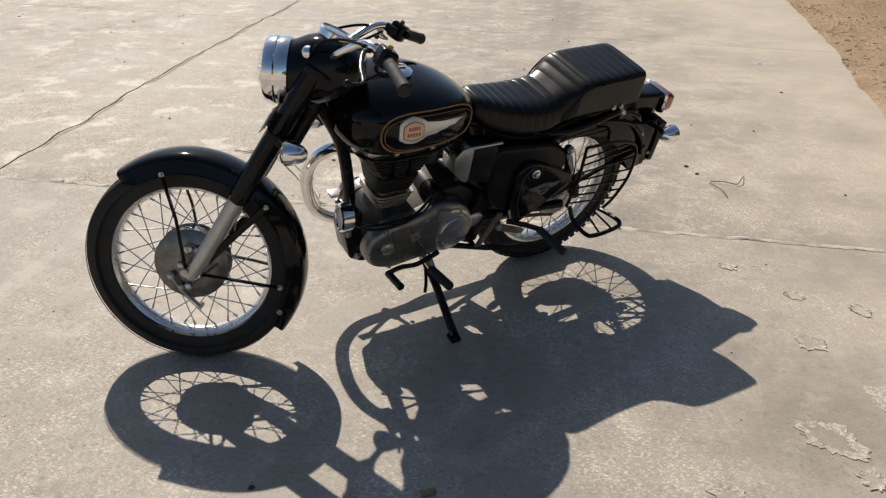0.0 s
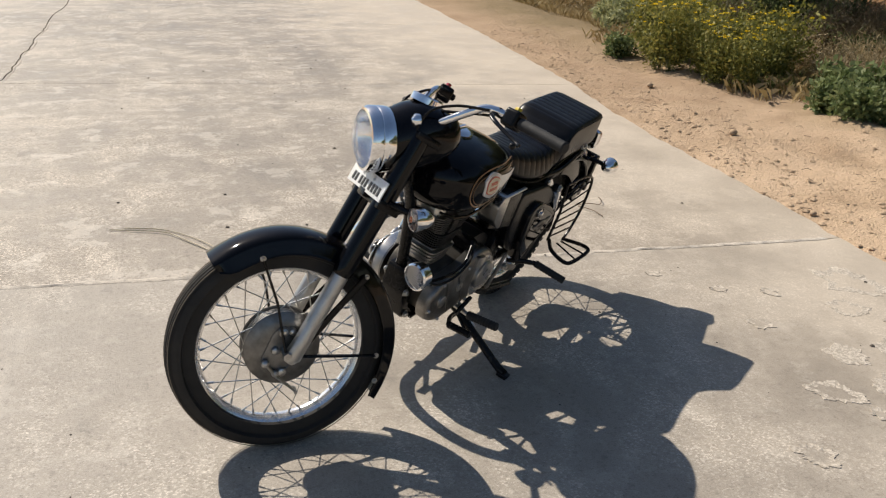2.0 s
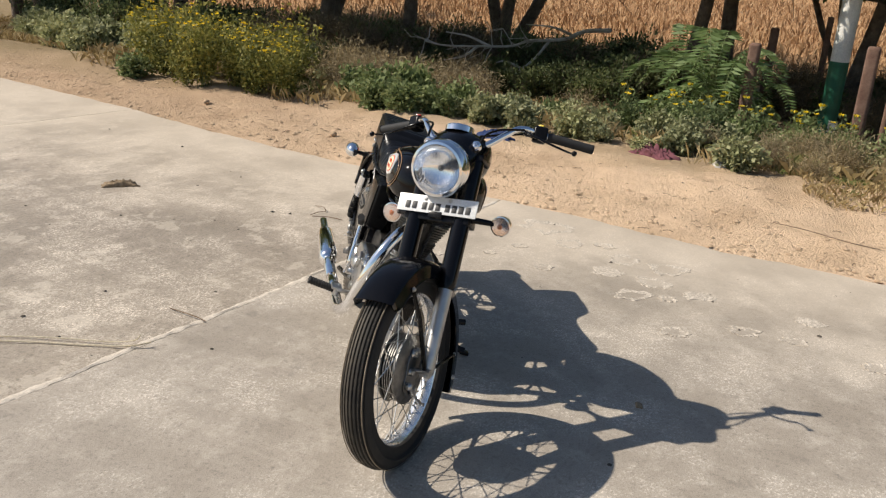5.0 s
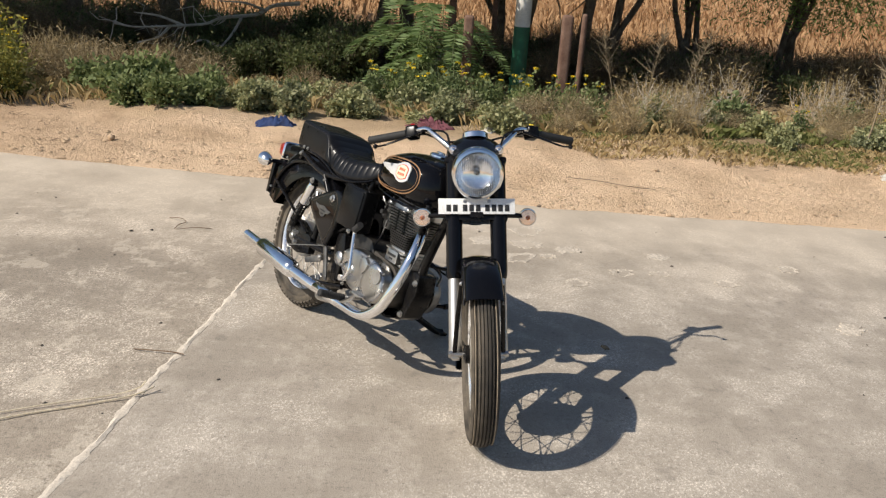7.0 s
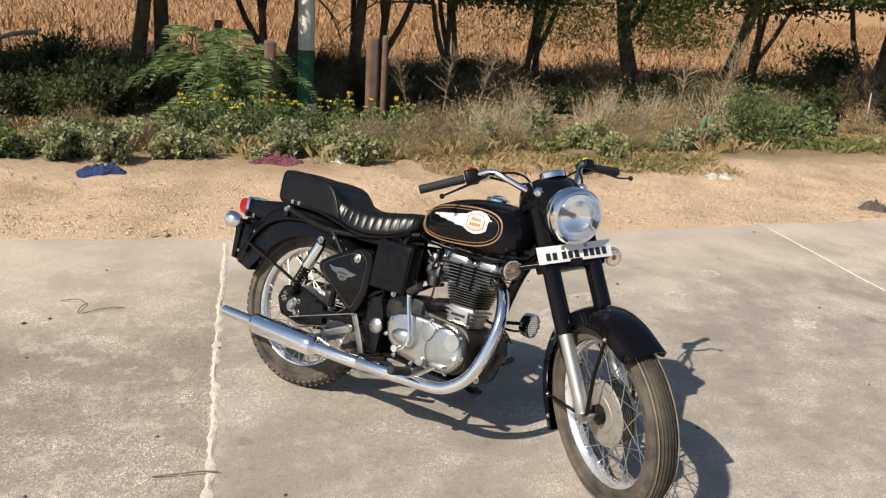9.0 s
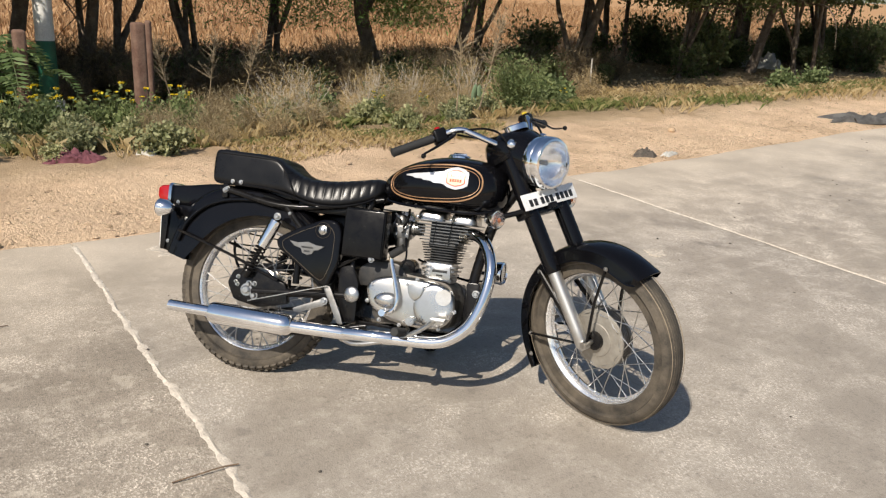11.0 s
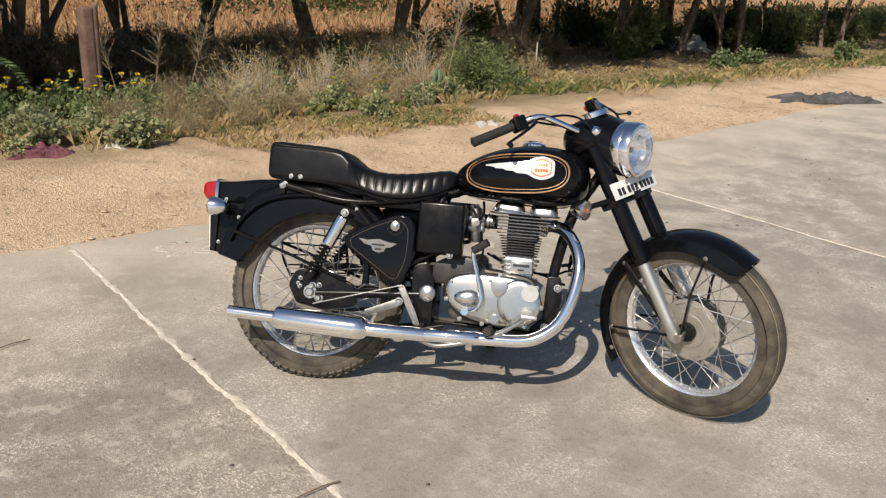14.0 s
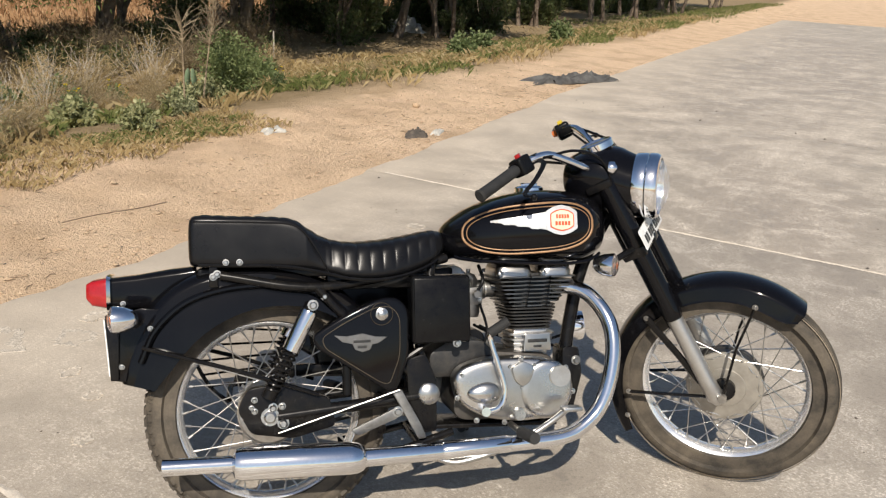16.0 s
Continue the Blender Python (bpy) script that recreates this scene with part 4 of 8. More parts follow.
for s in (-1, 1):
    e, i = Vector((-0.176, s * 0.413, 0.893)), Vector((-0.111, s * 0.264, 0.899))
    d = (e - i).normalized()
    ribs = [(i + d * (0.165 * k / 26), 0.0168 if k % 2 else 0.0158) for k in range(27)]
    part("grip", tube([p for p, r in ribs] + [e, e + d * 0.004], [r for p, r in ribs] + [0.0185, 0.014], 16), M["grip"], handlebar, "black ribbed rubber grip")
    sw = moved(box((0.048, 0.050, 0.052), (0, 0, 0), 0.010, 3), Matrix.Translation(i - d * 0.028) @ Euler((0, 0, s * radians(23))).to_matrix().to_4x4())
    pod = part("switchgear", join(sw, tube([i - d * 0.058, i - d * 0.044], 0.018, 14)), M["plastic"], handlebar, "black switch housing")
    part("switch", moved(box((0.014, 0.018, 0.012), (0, 0, 0), 0.003), Matrix.Translation(i - d * 0.028 + Vector((0.002, 0, 0.030)))), M["yellow"] if s > 0 else M["tail_red"], pod, "yellow switch" if s > 0 else "red switch")
    part("switch", moved(lathe([(0.011, 0), (0.011, 0.010), (0.006, 0.013)], 14, "x"), Matrix.Translation(i - d * 0.028 + Vector((-0.036, 0, 0.004)))), M["orange"] if s > 0 else M["plastic"], pod)
    lev = smooth_path([i - d * 0.070 + Vector((0.012, 0, -0.006)), i - d * 0.050 + Vector((0.045, 0, -0.022)), i + d * 0.03 + Vector((0.062, 0, -0.042)), i + d * 0.10 + Vector((0.068, 0, -0.055)), (-0.052, s * 0.386, 0.826)], 5)
    lever = part("lever", join(tube(lev, [0.009 - 0.004 * k / len(lev) for k in range(len(lev))], 10, flat=0.6), ball(0.0095, (-0.052, s * 0.386, 0.826), 14)), M["frame_black"] if s > 0 else M["plastic"], handlebar, "black control lever with a ball end")
    part("lever_bracket", moved(box((0.040, 0.030, 0.026), (0, 0, 0), 0.006), Matrix.Translation(i - d * 0.068 + Vector((0.006, 0, -0.002)))), M["plastic"], lever)
for s, pts in ((1, [(-0.090, 0.20, 0.878), (-0.03, 0.13, 0.845), (0.02, 0.10, 0.790), (0.01, 0.085, 0.70), (-0.06, 0.06, 0.60)]), (-1, [(-0.095, -0.20, 0.878), (-0.03, -0.12, 0.85), (0.02, -0.10, 0.79), (0.01, -0.09, 0.68), (-0.03, -0.085, 0.42), (-0.03, -0.08, 0.24)]), (1, [(-0.11, 0.19, 0.87), (-0.06, 0.10, 0.835), (-0.02, 0.05, 0.80), (-0.05, 0.02, 0.74)]), (-1, [(-0.11, -0.19, 0.87), (-0.07, -0.11, 0.825), (-0.03, -0.05, 0.80), (-0.06, -0.02, 0.73)])):
    part("cable", tube(smooth_path([(x + 0.05, y, z + 0.012) for x, y, z in pts], 6), 0.0042, 8), M["plastic"], handlebar, "black control cable")

# -- tank --
TANK = [(0.488, 0.030, 0.772, 0.800), (0.500, 0.062, 0.748, 0.822), (0.530, 0.098, 0.730, 0.848), (0.580, 0.140, 0.722, 0.878), (0.660, 0.170, 0.717, 0.908), (0.750, 0.184, 0.713, 0.925), (0.830, 0.184, 0.711, 0.926), (0.890, 0.170, 0.716, 0.918), (0.930, 0.145, 0.730, 0.904), (0.958, 0.108, 0.748, 0.882), (0.975, 0.058, 0.775, 0.850)]


def tank_ring(x, n=40, p=2.7):
    w, zb, zt = soft_at(TANK, x)
    out = []
    for k in range(n):
        a = 2 * math.pi * k / n
        c, s_ = math.cos(a), math.sin(a)
        zc, zh = (zt + zb) / 2, (zt - zb) / 2
        out.append(Vector((x, w * math.copysign(abs(c) ** (2 / p), c), zc + zh * math.copysign(abs(s_) ** (2 / p), s_))))
    return out


def tank_y(x, z, p=2.7):
    w, zb, zt = soft_at(TANK, x)
    t = min(1, abs((z - (zt + zb) / 2) / ((zt - zb) / 2)))
    return w * (1 - t ** p) ** (1 / p)


tank = part("fuel_tank", loft([tank_ring(0.488 + 0.487 * k / 40) for k in range(41)]), M["black"], bike, "glossy black teardrop fuel tank with gold pinstripes", angle=60)
part("tank_seam", join(*[tube([(x, s * (lerp_at(TANK, x)[0] * 0.80 + 0.004), lerp_at(TANK, x)[1] + 0.004) for x in [0.52 + 0.01 * k for k in range(43)]], 0.005, 6) for s in (-1, 1)]), M["black"], tank)
cap_at = Matrix.Translation((0.765, 0.0, 0.924))
part("filler_cap", join(moved(lathe([(0.044, -0.006), (0.044, 0.008), (0.038, 0.014), (0.018, 0.017), (1e-4, 0.0175)], 36, "z"), cap_at), moved(box((0.052, 0.010, 0.010), (0, 0, 0.019), 0.003), cap_at)), M["chrome"], tank, "chrome filler cap")


def oval_line(k0, k1, inset):
    """The badge panel's outline on the tank's flank, x and z."""
    pts = []
    for k in range(72):
        a = 2 * math.pi * k / 72
        c, s_ = math.cos(a), math.sin(a)
        x = 0.716 + (0.180 - inset) * math.copysign(abs(c) ** 0.72, c)
        z = 0.815 + 0.012 * (x - 0.716) / 0.18 + (0.067 - inset) * math.copysign(abs(s_) ** 0.85, s_) * (1 + 0.10 * c)
        pts.append((x, z))
    return pts


def on_tank(x, z, s, off):
    return Vector((x, s * (tank_y(x, z) + off), z))


def sticker(outline, s, off):
    """A thin raised shape that follows the tank's flank."""
    cx, cz = sum(p[0] for p in outline) / len(outline), sum(p[1] for p in outline) / len(outline)
    n, vs, fs = len(outline), [], []
    for f in (1.0, 0.66, 0.33):
        vs += [on_tank(cx + (x - cx) * f, cz + (z - cz) * f, s, off) for x, z in outline]
    vs.append(on_tank(cx, cz, s, off))
    for r in range(2):
        fs += [(r * n + k, r * n + (k + 1) % n, (r + 1) * n + (k + 1) % n, (r + 1) * n + k) for k in range(n)]
    fs += [(2 * n + k, 2 * n + (k + 1) % n, 3 * n) for k in range(n)]
    vs += [on_tank(x, z, s, -0.002) for x, z in outline]
    b = 3 * n + 1
    fs += [(k, b + k, b + (k + 1) % n, (k + 1) % n) for k in range(n)]
    return vs, fs


HEXAGON = rounded([(0.754, 0.812), (0.754, 0.862), (0.776, 0.874), (0.800, 0.880), (0.824, 0.875), (0.845, 0.862), (0.845, 0.814), (0.824, 0.802), (0.800, 0.796), (0.776, 0.801)], 0.005, 2)
HEX_IN = [(0.800 + (x - 0.800) * 0.70, 0.838 + (z - 0.838) * 0.66) for x, z in HEXAGON]
WING = [(0.775, 0.864), (0.74, 0.858), (0.70, 0.851), (0.65, 0.845), (0.603, 0.838), (0.606, 0.833), (0.632, 0.831), (0.640, 0.826), (0.668, 0.826), (0.676, 0.821), (0.705, 0.820), (0.714, 0.814), (0.742, 0.814), (0.775, 0.808)]
for s in (-1, 1):
    part("pinstripe", tube([on_tank(x, z, s, 0.0008) for x, z in oval_line(0, 0, 0.0)], 0.0032, 6, True, 0.4), M["gold"], tank, "gold pinstripe")
    part("pinstripe", tube([on_tank(x, z, s, 0.0008) for x, z in oval_line(0, 0, 0.010)], 0.0014, 6, True, 0.5), M["gold"], tank, "thin gold pinstripe")
    wing = part("badge", sticker(HEXAGON, s, 0.004), M["silver"], tank, "silver winged badge with a red and cream centre")
    tops, lows = sorted(WING[:5]), sorted(WING[5:])
    vs, fs = [], []
    for k in range(35):
        x = 0.604 + 0.172 * k / 34
        lo, hi = sorted((lerp_at(tops, x)[0], lerp_at(lows, x)[0]))
        vs += [on_tank(x, lo, s, 0.002), on_tank(x, (lo + hi) / 2, s, 0.004), on_tank(x, hi, s, 0.002)]
        if k:
            n = 3 * k
            fs += [(n - 3, n, n + 1, n - 2), (n - 2, n + 1, n + 2, n - 1)]
    part("wing", (vs, fs), M["silver"], wing, "silver wing")
    part("centre", sticker([(0.800 + (x - 0.800) * 0.77, 0.838 + (z - 0.838) * 0.74) for x, z in HEXAGON], s, 0.0050), M["red"], wing, "red hexagon border")
    part("centre", sticker(HEX_IN, s, 0.0058), M["cream"], wing, "cream hexagon field")
    for z0, w in ((0.848, 0.040), (0.829, 0.046)):
        for k in range(5):
            x = 0.800 + w * (k - 2) / 5
            part("bar", sticker([(x - w * 0.07, z0 - 0.0055), (x + w * 0.07, z0 - 0.0055), (x + w * 0.07, z0 + 0.0055), (x - w * 0.07, z0 + 0.0055)], s, 0.0064), M["red"], wing)

# -- seat --
SEAT = [(-0.200, 0.096, 0.740, 0.842, 4.0), (-0.196, 0.110, 0.732, 0.858, 6.0), (-0.180, 0.116, 0.728, 0.866, 8.0), (-0.08, 0.121, 0.725, 0.862, 9.0), (0.02, 0.123, 0.722, 0.859, 8.5), (0.075, 0.125, 0.716, 0.850, 7.0), (0.115, 0.127, 0.708, 0.824, 4.6), (0.160, 0.129, 0.698, 0.799, 4.4), (0.220, 0.136, 0.683, 0.786, 4.4), (0.300, 0.131, 0.678, 0.788, 4.2), (0.380, 0.115, 0.690, 0.799, 4.0), (0.450, 0.092, 0.715, 0.812, 3.6), (0.485, 0.072, 0.740, 0.812, 2.6), (0.497, 0.050, 0.755, 0.800, 2.4)]


def seat_ring(x, n=56):
    w, zb, zt, p = soft_at(SEAT, x)
    pleat = 0.0050 - 0.0030 * (1 - abs(math.sin(math.pi * x / 0.0345)) ** 0.45) if -0.17 < x < 0.47 else 0.003
    out = []
    for k in range(n):
        a = 2 * math.pi * k / n
        c, s_ = math.cos(a), math.sin(a)
        zc, zh = (zt + zb) / 2, (zt - zb) / 2
        y, z = w * math.copysign(abs(c) ** (2 / p), c), zc + zh * math.copysign(abs(s_) ** (2 / p), s_)
        rise = (z - zc) / zh
        saddle = max(0.0, min(1.0, (x - 0.105) / 0.05))
        top = max(0.0, min(1.0, (rise - 0.88) / 0.08)) if abs(y) < w * 0.9 else 0.0
        k2 = top * (1 - saddle) + saddle * max(0.0, min(1.0, rise * 1.6 + 0.9))
        y *= 1 - 0.24 * saddle * (rise + 1) / 2
        out.append(Vector((x, y * (1 + k2 * (pleat - 0.0040) * 9 * saddle), z + (pleat - 0.0050) * k2)))
    return out


def seat_y(x, z):
    w, zb, zt, p = soft_at(SEAT, x)
    return w * (1 - min(1.0, abs((2 * z - zb - zt) / (zt - zb))) ** p) ** (1 / p)


seat = part("seat", loft([seat_ring(-0.200 + 0.697 * k / 240) for k in range(241)]), M["vinyl"], bike, "black vinyl stepped dual seat with pleats", angle=55)
for s in (-1, 1):
    edge = [(-0.186, 0.848), (-0.10, 0.846), (0.0, 0.843), (0.06, 0.838), (0.09, 0.824), (0.112, 0.800), (0.132, 0.768), (0.150, 0.735), (0.160, 0.708)]
    pts = smooth_path([(x, s * (seat_y(x, z) + 0.0005), z) for x, z in edge], 5)
    part("piping", tube(pts, 0.0028, 6), M["vinyl"], seat, "raised seam piping")
    low = [(x, s * (soft_at(SEAT, x)[0] + 0.002) * 0.94, soft_at(SEAT, x)[1] + 0.006) for x in [-0.175 + 0.015 * k for k in range(44)]]
    part("trim", tube(low, 0.005, 6), M["plastic"], seat, "black seat edge trim")
    for x in (-0.105, -0.070):
        part("bolt", bolt((x, s * 0.122, 0.740), 0.006, 0.007, "y", s), M["steel"], seat)

# -- tail --
tail = part("tail_bracket", join(loft([oval(-0.185, 0.053, 0.728, 0.640, 24, 6), oval(-0.25, 0.052, 0.722, 0.610, 24, 6), oval(-0.34, 0.049, 0.708, 0.618, 24, 6), oval(-0.402, 0.047, 0.702, 0.624, 24, 6)]), box((0.012, 0.19, 0.05), (-0.355, 0, 0.600), 0.004)), M["black"], bike, "black tail lamp bracket")
part("tail_lamp", loft([oval(-0.410, 0.064, 0.704, 0.622, 28, 6), oval(-0.448, 0.062, 0.698, 0.630, 28, 6), oval(-0.462, 0.054, 0.690, 0.645, 28, 5)]), M["tail_red"], tail, "red tail lamp lens")
part("lamp_rim", loft([oval(-0.402, 0.060, 0.706, 0.621, 28, 6), oval(-0.411, 0.066, 0.711, 0.617, 28, 6)]), M["chrome"], tail, "chrome lamp rim")
rearplate = part("number_plate", prism(rounded([(-0.4035, 0.452), (-0.4000, 0.452), (-0.4110, 0.600), (-0.4145, 0.600)], 0.0008, 1), -0.100, 0.100, 0), M["white_plate"], tail, "white rear number plate")
part("plate_back", prism([(-0.3995, 0.440), (-0.380, 0.440), (-0.375, 0.610), (-0.4105, 0.610)], -0.104, 0.104, 0.003), M["frame_black"], tail, "black plate holder")
for s in (-1, 1):
    indicator(tail, (-0.34, s * 0.085, 0.606), (-0.372, s * 0.170, 0.606), (-1, 0, 0))
part("side_plate", prism(rounded([(-0.400, 0.440), (-0.300, 0.425), (-0.270, 0.46), (-0.255, 0.54), (-0.265, 0.62), (-0.33, 0.625), (-0.395, 0.60)], 0.014), -0.096, -0.088, 0.003), M["black"], tail, "black side plate of the tail")
part("side_plate", prism(rounded([(-0.400, 0.440), (-0.300, 0.425), (-0.270, 0.46), (-0.255, 0.54), (-0.265, 0.62), (-0.33, 0.625), (-0.395, 0.60)], 0.014), 0.088, 0.096, 0.003), M["black"], tail, "black side plate of the tail")
for s in (-1, 1):
    for x, z in ((-0.372, 0.635), (-0.300, 0.572), (-0.372, 0.475)):
        part("bolt", bolt((x, s * (0.050 if z > 0.6 else 0.097), z), 0.005, 0.006, "y", s), M["steel"], tail)

# -- seat pan over the mudguard --
pan = part("seat_pan", join(box((0.62, 0.165, 0.030), (0.13, 0, 0.708), 0.008), box((0.30, 0.150, 0.05), (0.31, 0, 0.680), 0.010), *[box((0.022, 0.012, 0.075), (-0.138, s * 0.106, 0.712), 0.003) for s in (-1, 1)]), M["frame_black"], bike, "black steel seat pan")
for s in (-1, 1):
    part("bolt", bolt((-0.138, s * 0.113, 0.703), 0.007, 0.008, "y", s), M["steel"], pan)
# -- engine --
def fin(x, y, z, sx, sy, t=0.0035, r=0.03):
    out = rounded([(-sx / 2, -sy / 2), (sx / 2, -sy / 2), (sx / 2, sy / 2), (-sx / 2, sy / 2)], r, 4)
    vs = [Vector((x + a, y + b, z - t / 2)) for a, b in out] + [Vector((x + a, y + b, z + t / 2)) for a, b in out]
    n = len(out)
    return vs, [tuple(range(n))[::-1], tuple(range(n, 2 * n))] + [(i, (i + 1) % n, (i + 1) % n + n, i + n) for i in range(n)]


CX = 0.747
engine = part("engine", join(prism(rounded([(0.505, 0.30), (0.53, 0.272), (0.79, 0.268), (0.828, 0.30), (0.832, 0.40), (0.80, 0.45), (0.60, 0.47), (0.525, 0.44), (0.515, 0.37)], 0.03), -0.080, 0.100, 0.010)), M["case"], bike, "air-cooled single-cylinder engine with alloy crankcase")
part("gearbox", prism(rounded([(0.44, 0.40), (0.44, 0.47), (0.50, 0.505), (0.60, 0.50), (0.64, 0.45), (0.62, 0.40)], 0.02), -0.085, 0.085, 0.008), M["fin_black"], engine, "dark oily gearbox casting")
base = part("cylinder_base", join(moved(box((0.105, 0.115, 0.085), (0, 0, 0), 0.012), Matrix.Translation((CX, 0, 0.488))), *[fin(CX, 0, 0.462 + 0.016 * k, 0.112 + 0.011 * k, 0.128 + 0.008 * k, 0.006) for k in range(4)]), M["alloy"], engine, "alloy cylinder base")
plaque = part("plaque", prism(rounded([(0.716, 0.462), (0.800, 0.462), (0.796, 0.512), (0.722, 0.512)], 0.006), -0.086, -0.060, 0.003), M["polish"], base, "cast plaque with dark bars")
part("bar", box((0.058, 0.002, 0.010), (0.758, -0.0866, 0.492), 0.0005), M["ink"], plaque)
part("bar", box((0.024, 0.002, 0.007), (0.758, -0.0866, 0.476), 0.0005), M["ink"], plaque)
barrel = part("barrel", lathe([(0.052, 0.515), (0.052, 0.60)], 32, "z", (CX, 0, 0)), M["fin_black"], engine, "black finned barrel")
for k in range(7):
    part("fin", fin(CX, 0, 0.526 + 0.0098 * k, 0.126 + 0.004 * k, 0.138 + 0.005 * k, 0.0042), M["fin_black"], barrel)
def head_fin(k):
    """One fin of the head, longer towards the top and notched on its flanks."""
    t = k / 7
    x0, x1, hy = 0.668 - 0.040 * t ** 0.7, 0.822 + 0.058 * t ** 0.8, 0.078 + 0.016 * t
    m = (x0 + x1) / 2
    out = [(x0 + 0.018, -hy), (m - 0.030, -hy), (m - 0.030, -hy + 0.012), (m - 0.014, -hy + 0.012), (m - 0.014, -hy - 0.003), (m + 0.030, -hy - 0.003), (m + 0.030, -hy + 0.012), (m + 0.046, -hy + 0.012), (m + 0.046, -hy), (x1 - 0.018, -hy), (x1, -hy + 0.02)]
    out = out + [(x, -y) for x, y in reversed(out)] + [(x0, hy - 0.02), (x0, -hy + 0.02)]
    z, th, n = 0.593 + 0.0118 * k, 0.0038, len(out)
    vs = [Vector((x, y, z - th / 2)) for x, y in out] + [Vector((x, y, z + th / 2)) for x, y in out]
    return vs, [tuple(range(n))[::-1], tuple(range(n, 2 * n))] + [(i, (i + 1) % n, (i + 1) % n + n, i + n) for i in range(n)]


head = part("cylinder_head", box((0.115, 0.118, 0.11), (CX + 0.006, 0, 0.632), 0.01), M["fin_black"], engine, "dark alloy cylinder head with bright fins")
for k in range(8):
    part("fin", head_fin(k), M["fin_alloy"], head, "bright alloy fin" if k == 0 else "")
for xa, xb in ((0.642, 0.752), (0.772, 0.872)):
    xm, hx = (xa + xb) / 2, (xb - xa) / 2
    rocker = part("rocker_cover", loft([[Vector((xm + a * f, b * g, z)) for a, b in rounded([(-hx, -0.076), (hx, -0.076), (hx, 0.076), (-hx, 0.076)], 0.030, 5)] for z, f, g in ((0.676, 1.0, 1.0), (0.690, 1.0, 1.0), (0.704, 0.95, 0.96), (0.714, 0.82, 0.86), (0.718, 0.55, 0.6))]), M["polish"], head, "polished rocker cover", angle=70)
    for s in (-1, 1):
        part("bolt", bolt((xm, s * 0.048, 0.716), 0.006, 0.007, "z", 1), M["steel"], rocker)
        part("bolt", bolt((xa + 0.006, s * 0.084, 0.684), 0.008, 0.010, "z", 1), M["steel"], rocker)

# right cover with its bulges
RIGHT = rounded([(0.498, 0.380), (0.506, 0.345), (0.532, 0.318), (0.588, 0.288), (0.684, 0.272), (0.785, 0.278), (0.822, 0.310), (0.838, 0.362), (0.826, 0.415), (0.780, 0.446), (0.703, 0.456), (0.588, 0.457), (0.518, 0.437), (0.494, 0.408)], 0.03, 4)


def dome(outline, y0, rows, s=-1):
    """A cover bulging sideways from y0: rows of (rise, inset in metres)."""
    cx, cz = sum(p[0] for p in outline) / len(outline), sum(p[1] for p in outline) / len(outline)
    rings = []
    for rise, inset in rows:
        ring = []
        for x, z in outline:
            d = math.hypot(x - cx, z - cz)
            f = max(0.02, 1 - inset / d)
            ring.append(Vector((cx + (x - cx) * f, s * (y0 + rise), cz + (z - cz) * f)))
        rings.append(ring)
    return loft(rings)


part("cover_joint", dome(RIGHT, 0.094, [(0, 0.001), (0.012, 0.001), (0.013, 0.006)]), M["drum"], engine, "dull gasket rim")
cover = part("right_cover", dome(RIGHT, 0.100, [(0, 0), (0.030, 0.001), (0.038, 0.004), (0.043, 0.009), (0.0455, 0.017), (0.047, 0.030), (0.0485, 0.055), (0.050, 0.2)]), M["polish"], engine, "polished right engine cover", angle=60)


def blister(x, z, rx, rz, y, h, n=28):
    prof = []
    for k in range(7):
        t = k / 6
        f, d = math.cos(t * math.pi / 2), math.sin(t * math.pi / 2) * h
        prof.append([Vector((x + rx * (f + 1e-4) * math.cos(2 * math.pi * j / n), y - d, z + rz * (f + 1e-4) * math.sin(2 * math.pi * j / n) * (1 + 0.18 * math.cos(2 * math.pi * j / n)))) for j in range(n)])
    return loft(prof)


TIMING = rounded([(0.762 + 0.080 * math.cos(w), 0.362 + 0.084 * math.sin(w)) for w in [2 * math.pi * k / 28 for k in range(28)]], 0.004, 1)
part("timing_lobe", dome(TIMING, 0.142, [(0, 0), (0.005, 0.002), (0.009, 0.007), (0.0115, 0.014), (0.0125, 0.026), (0.013, 0.07)]), M["polish"], cover, "polished round timing lobe", angle=60)
part("clutch_bulge", blister(0.580, 0.362, 0.048, 0.031, -0.144, 0.020), M["polish"], cover)
part("filter_cap", prism(rounded([(0.658, 0.430), (0.690, 0.448), (0.726, 0.430), (0.712, 0.390), (0.690, 0.374), (0.668, 0.392)], 0.012, 3), -0.162, -0.146, 0.004), M["polish"], cover)
part("round_cap", lathe([(0.030, 0), (0.030, 0.006), (0.027, 0.009), (0.020, 0.0075), (1e-4, 0.0075)], 32, "y", (0.800, -0.1615, 0.400)), M["alloy"], cover, "round cast emblem cap")
for x, z in ((0.506, 0.352), (0.520, 0.415), (0.560, 0.286), (0.690, 0.452), (0.690, 0.372), (0.656, 0.432), (0.728, 0.432), (0.842, 0.352), (0.822, 0.420), (0.790, 0.282), (0.640, 0.276)):
    part("bolt", bolt((x, -0.142, z), 0.0055, 0.010, "y", -1), M["steel"], cover)
part("oil_window", lathe([(0.016, -0.006), (0.016, 0.003), (0.011, 0.004), (0.010, 0.001), (1e-4, 0.001)], 24, "y", (0.682, -0.152, 0.297)), M["steel"], cover)

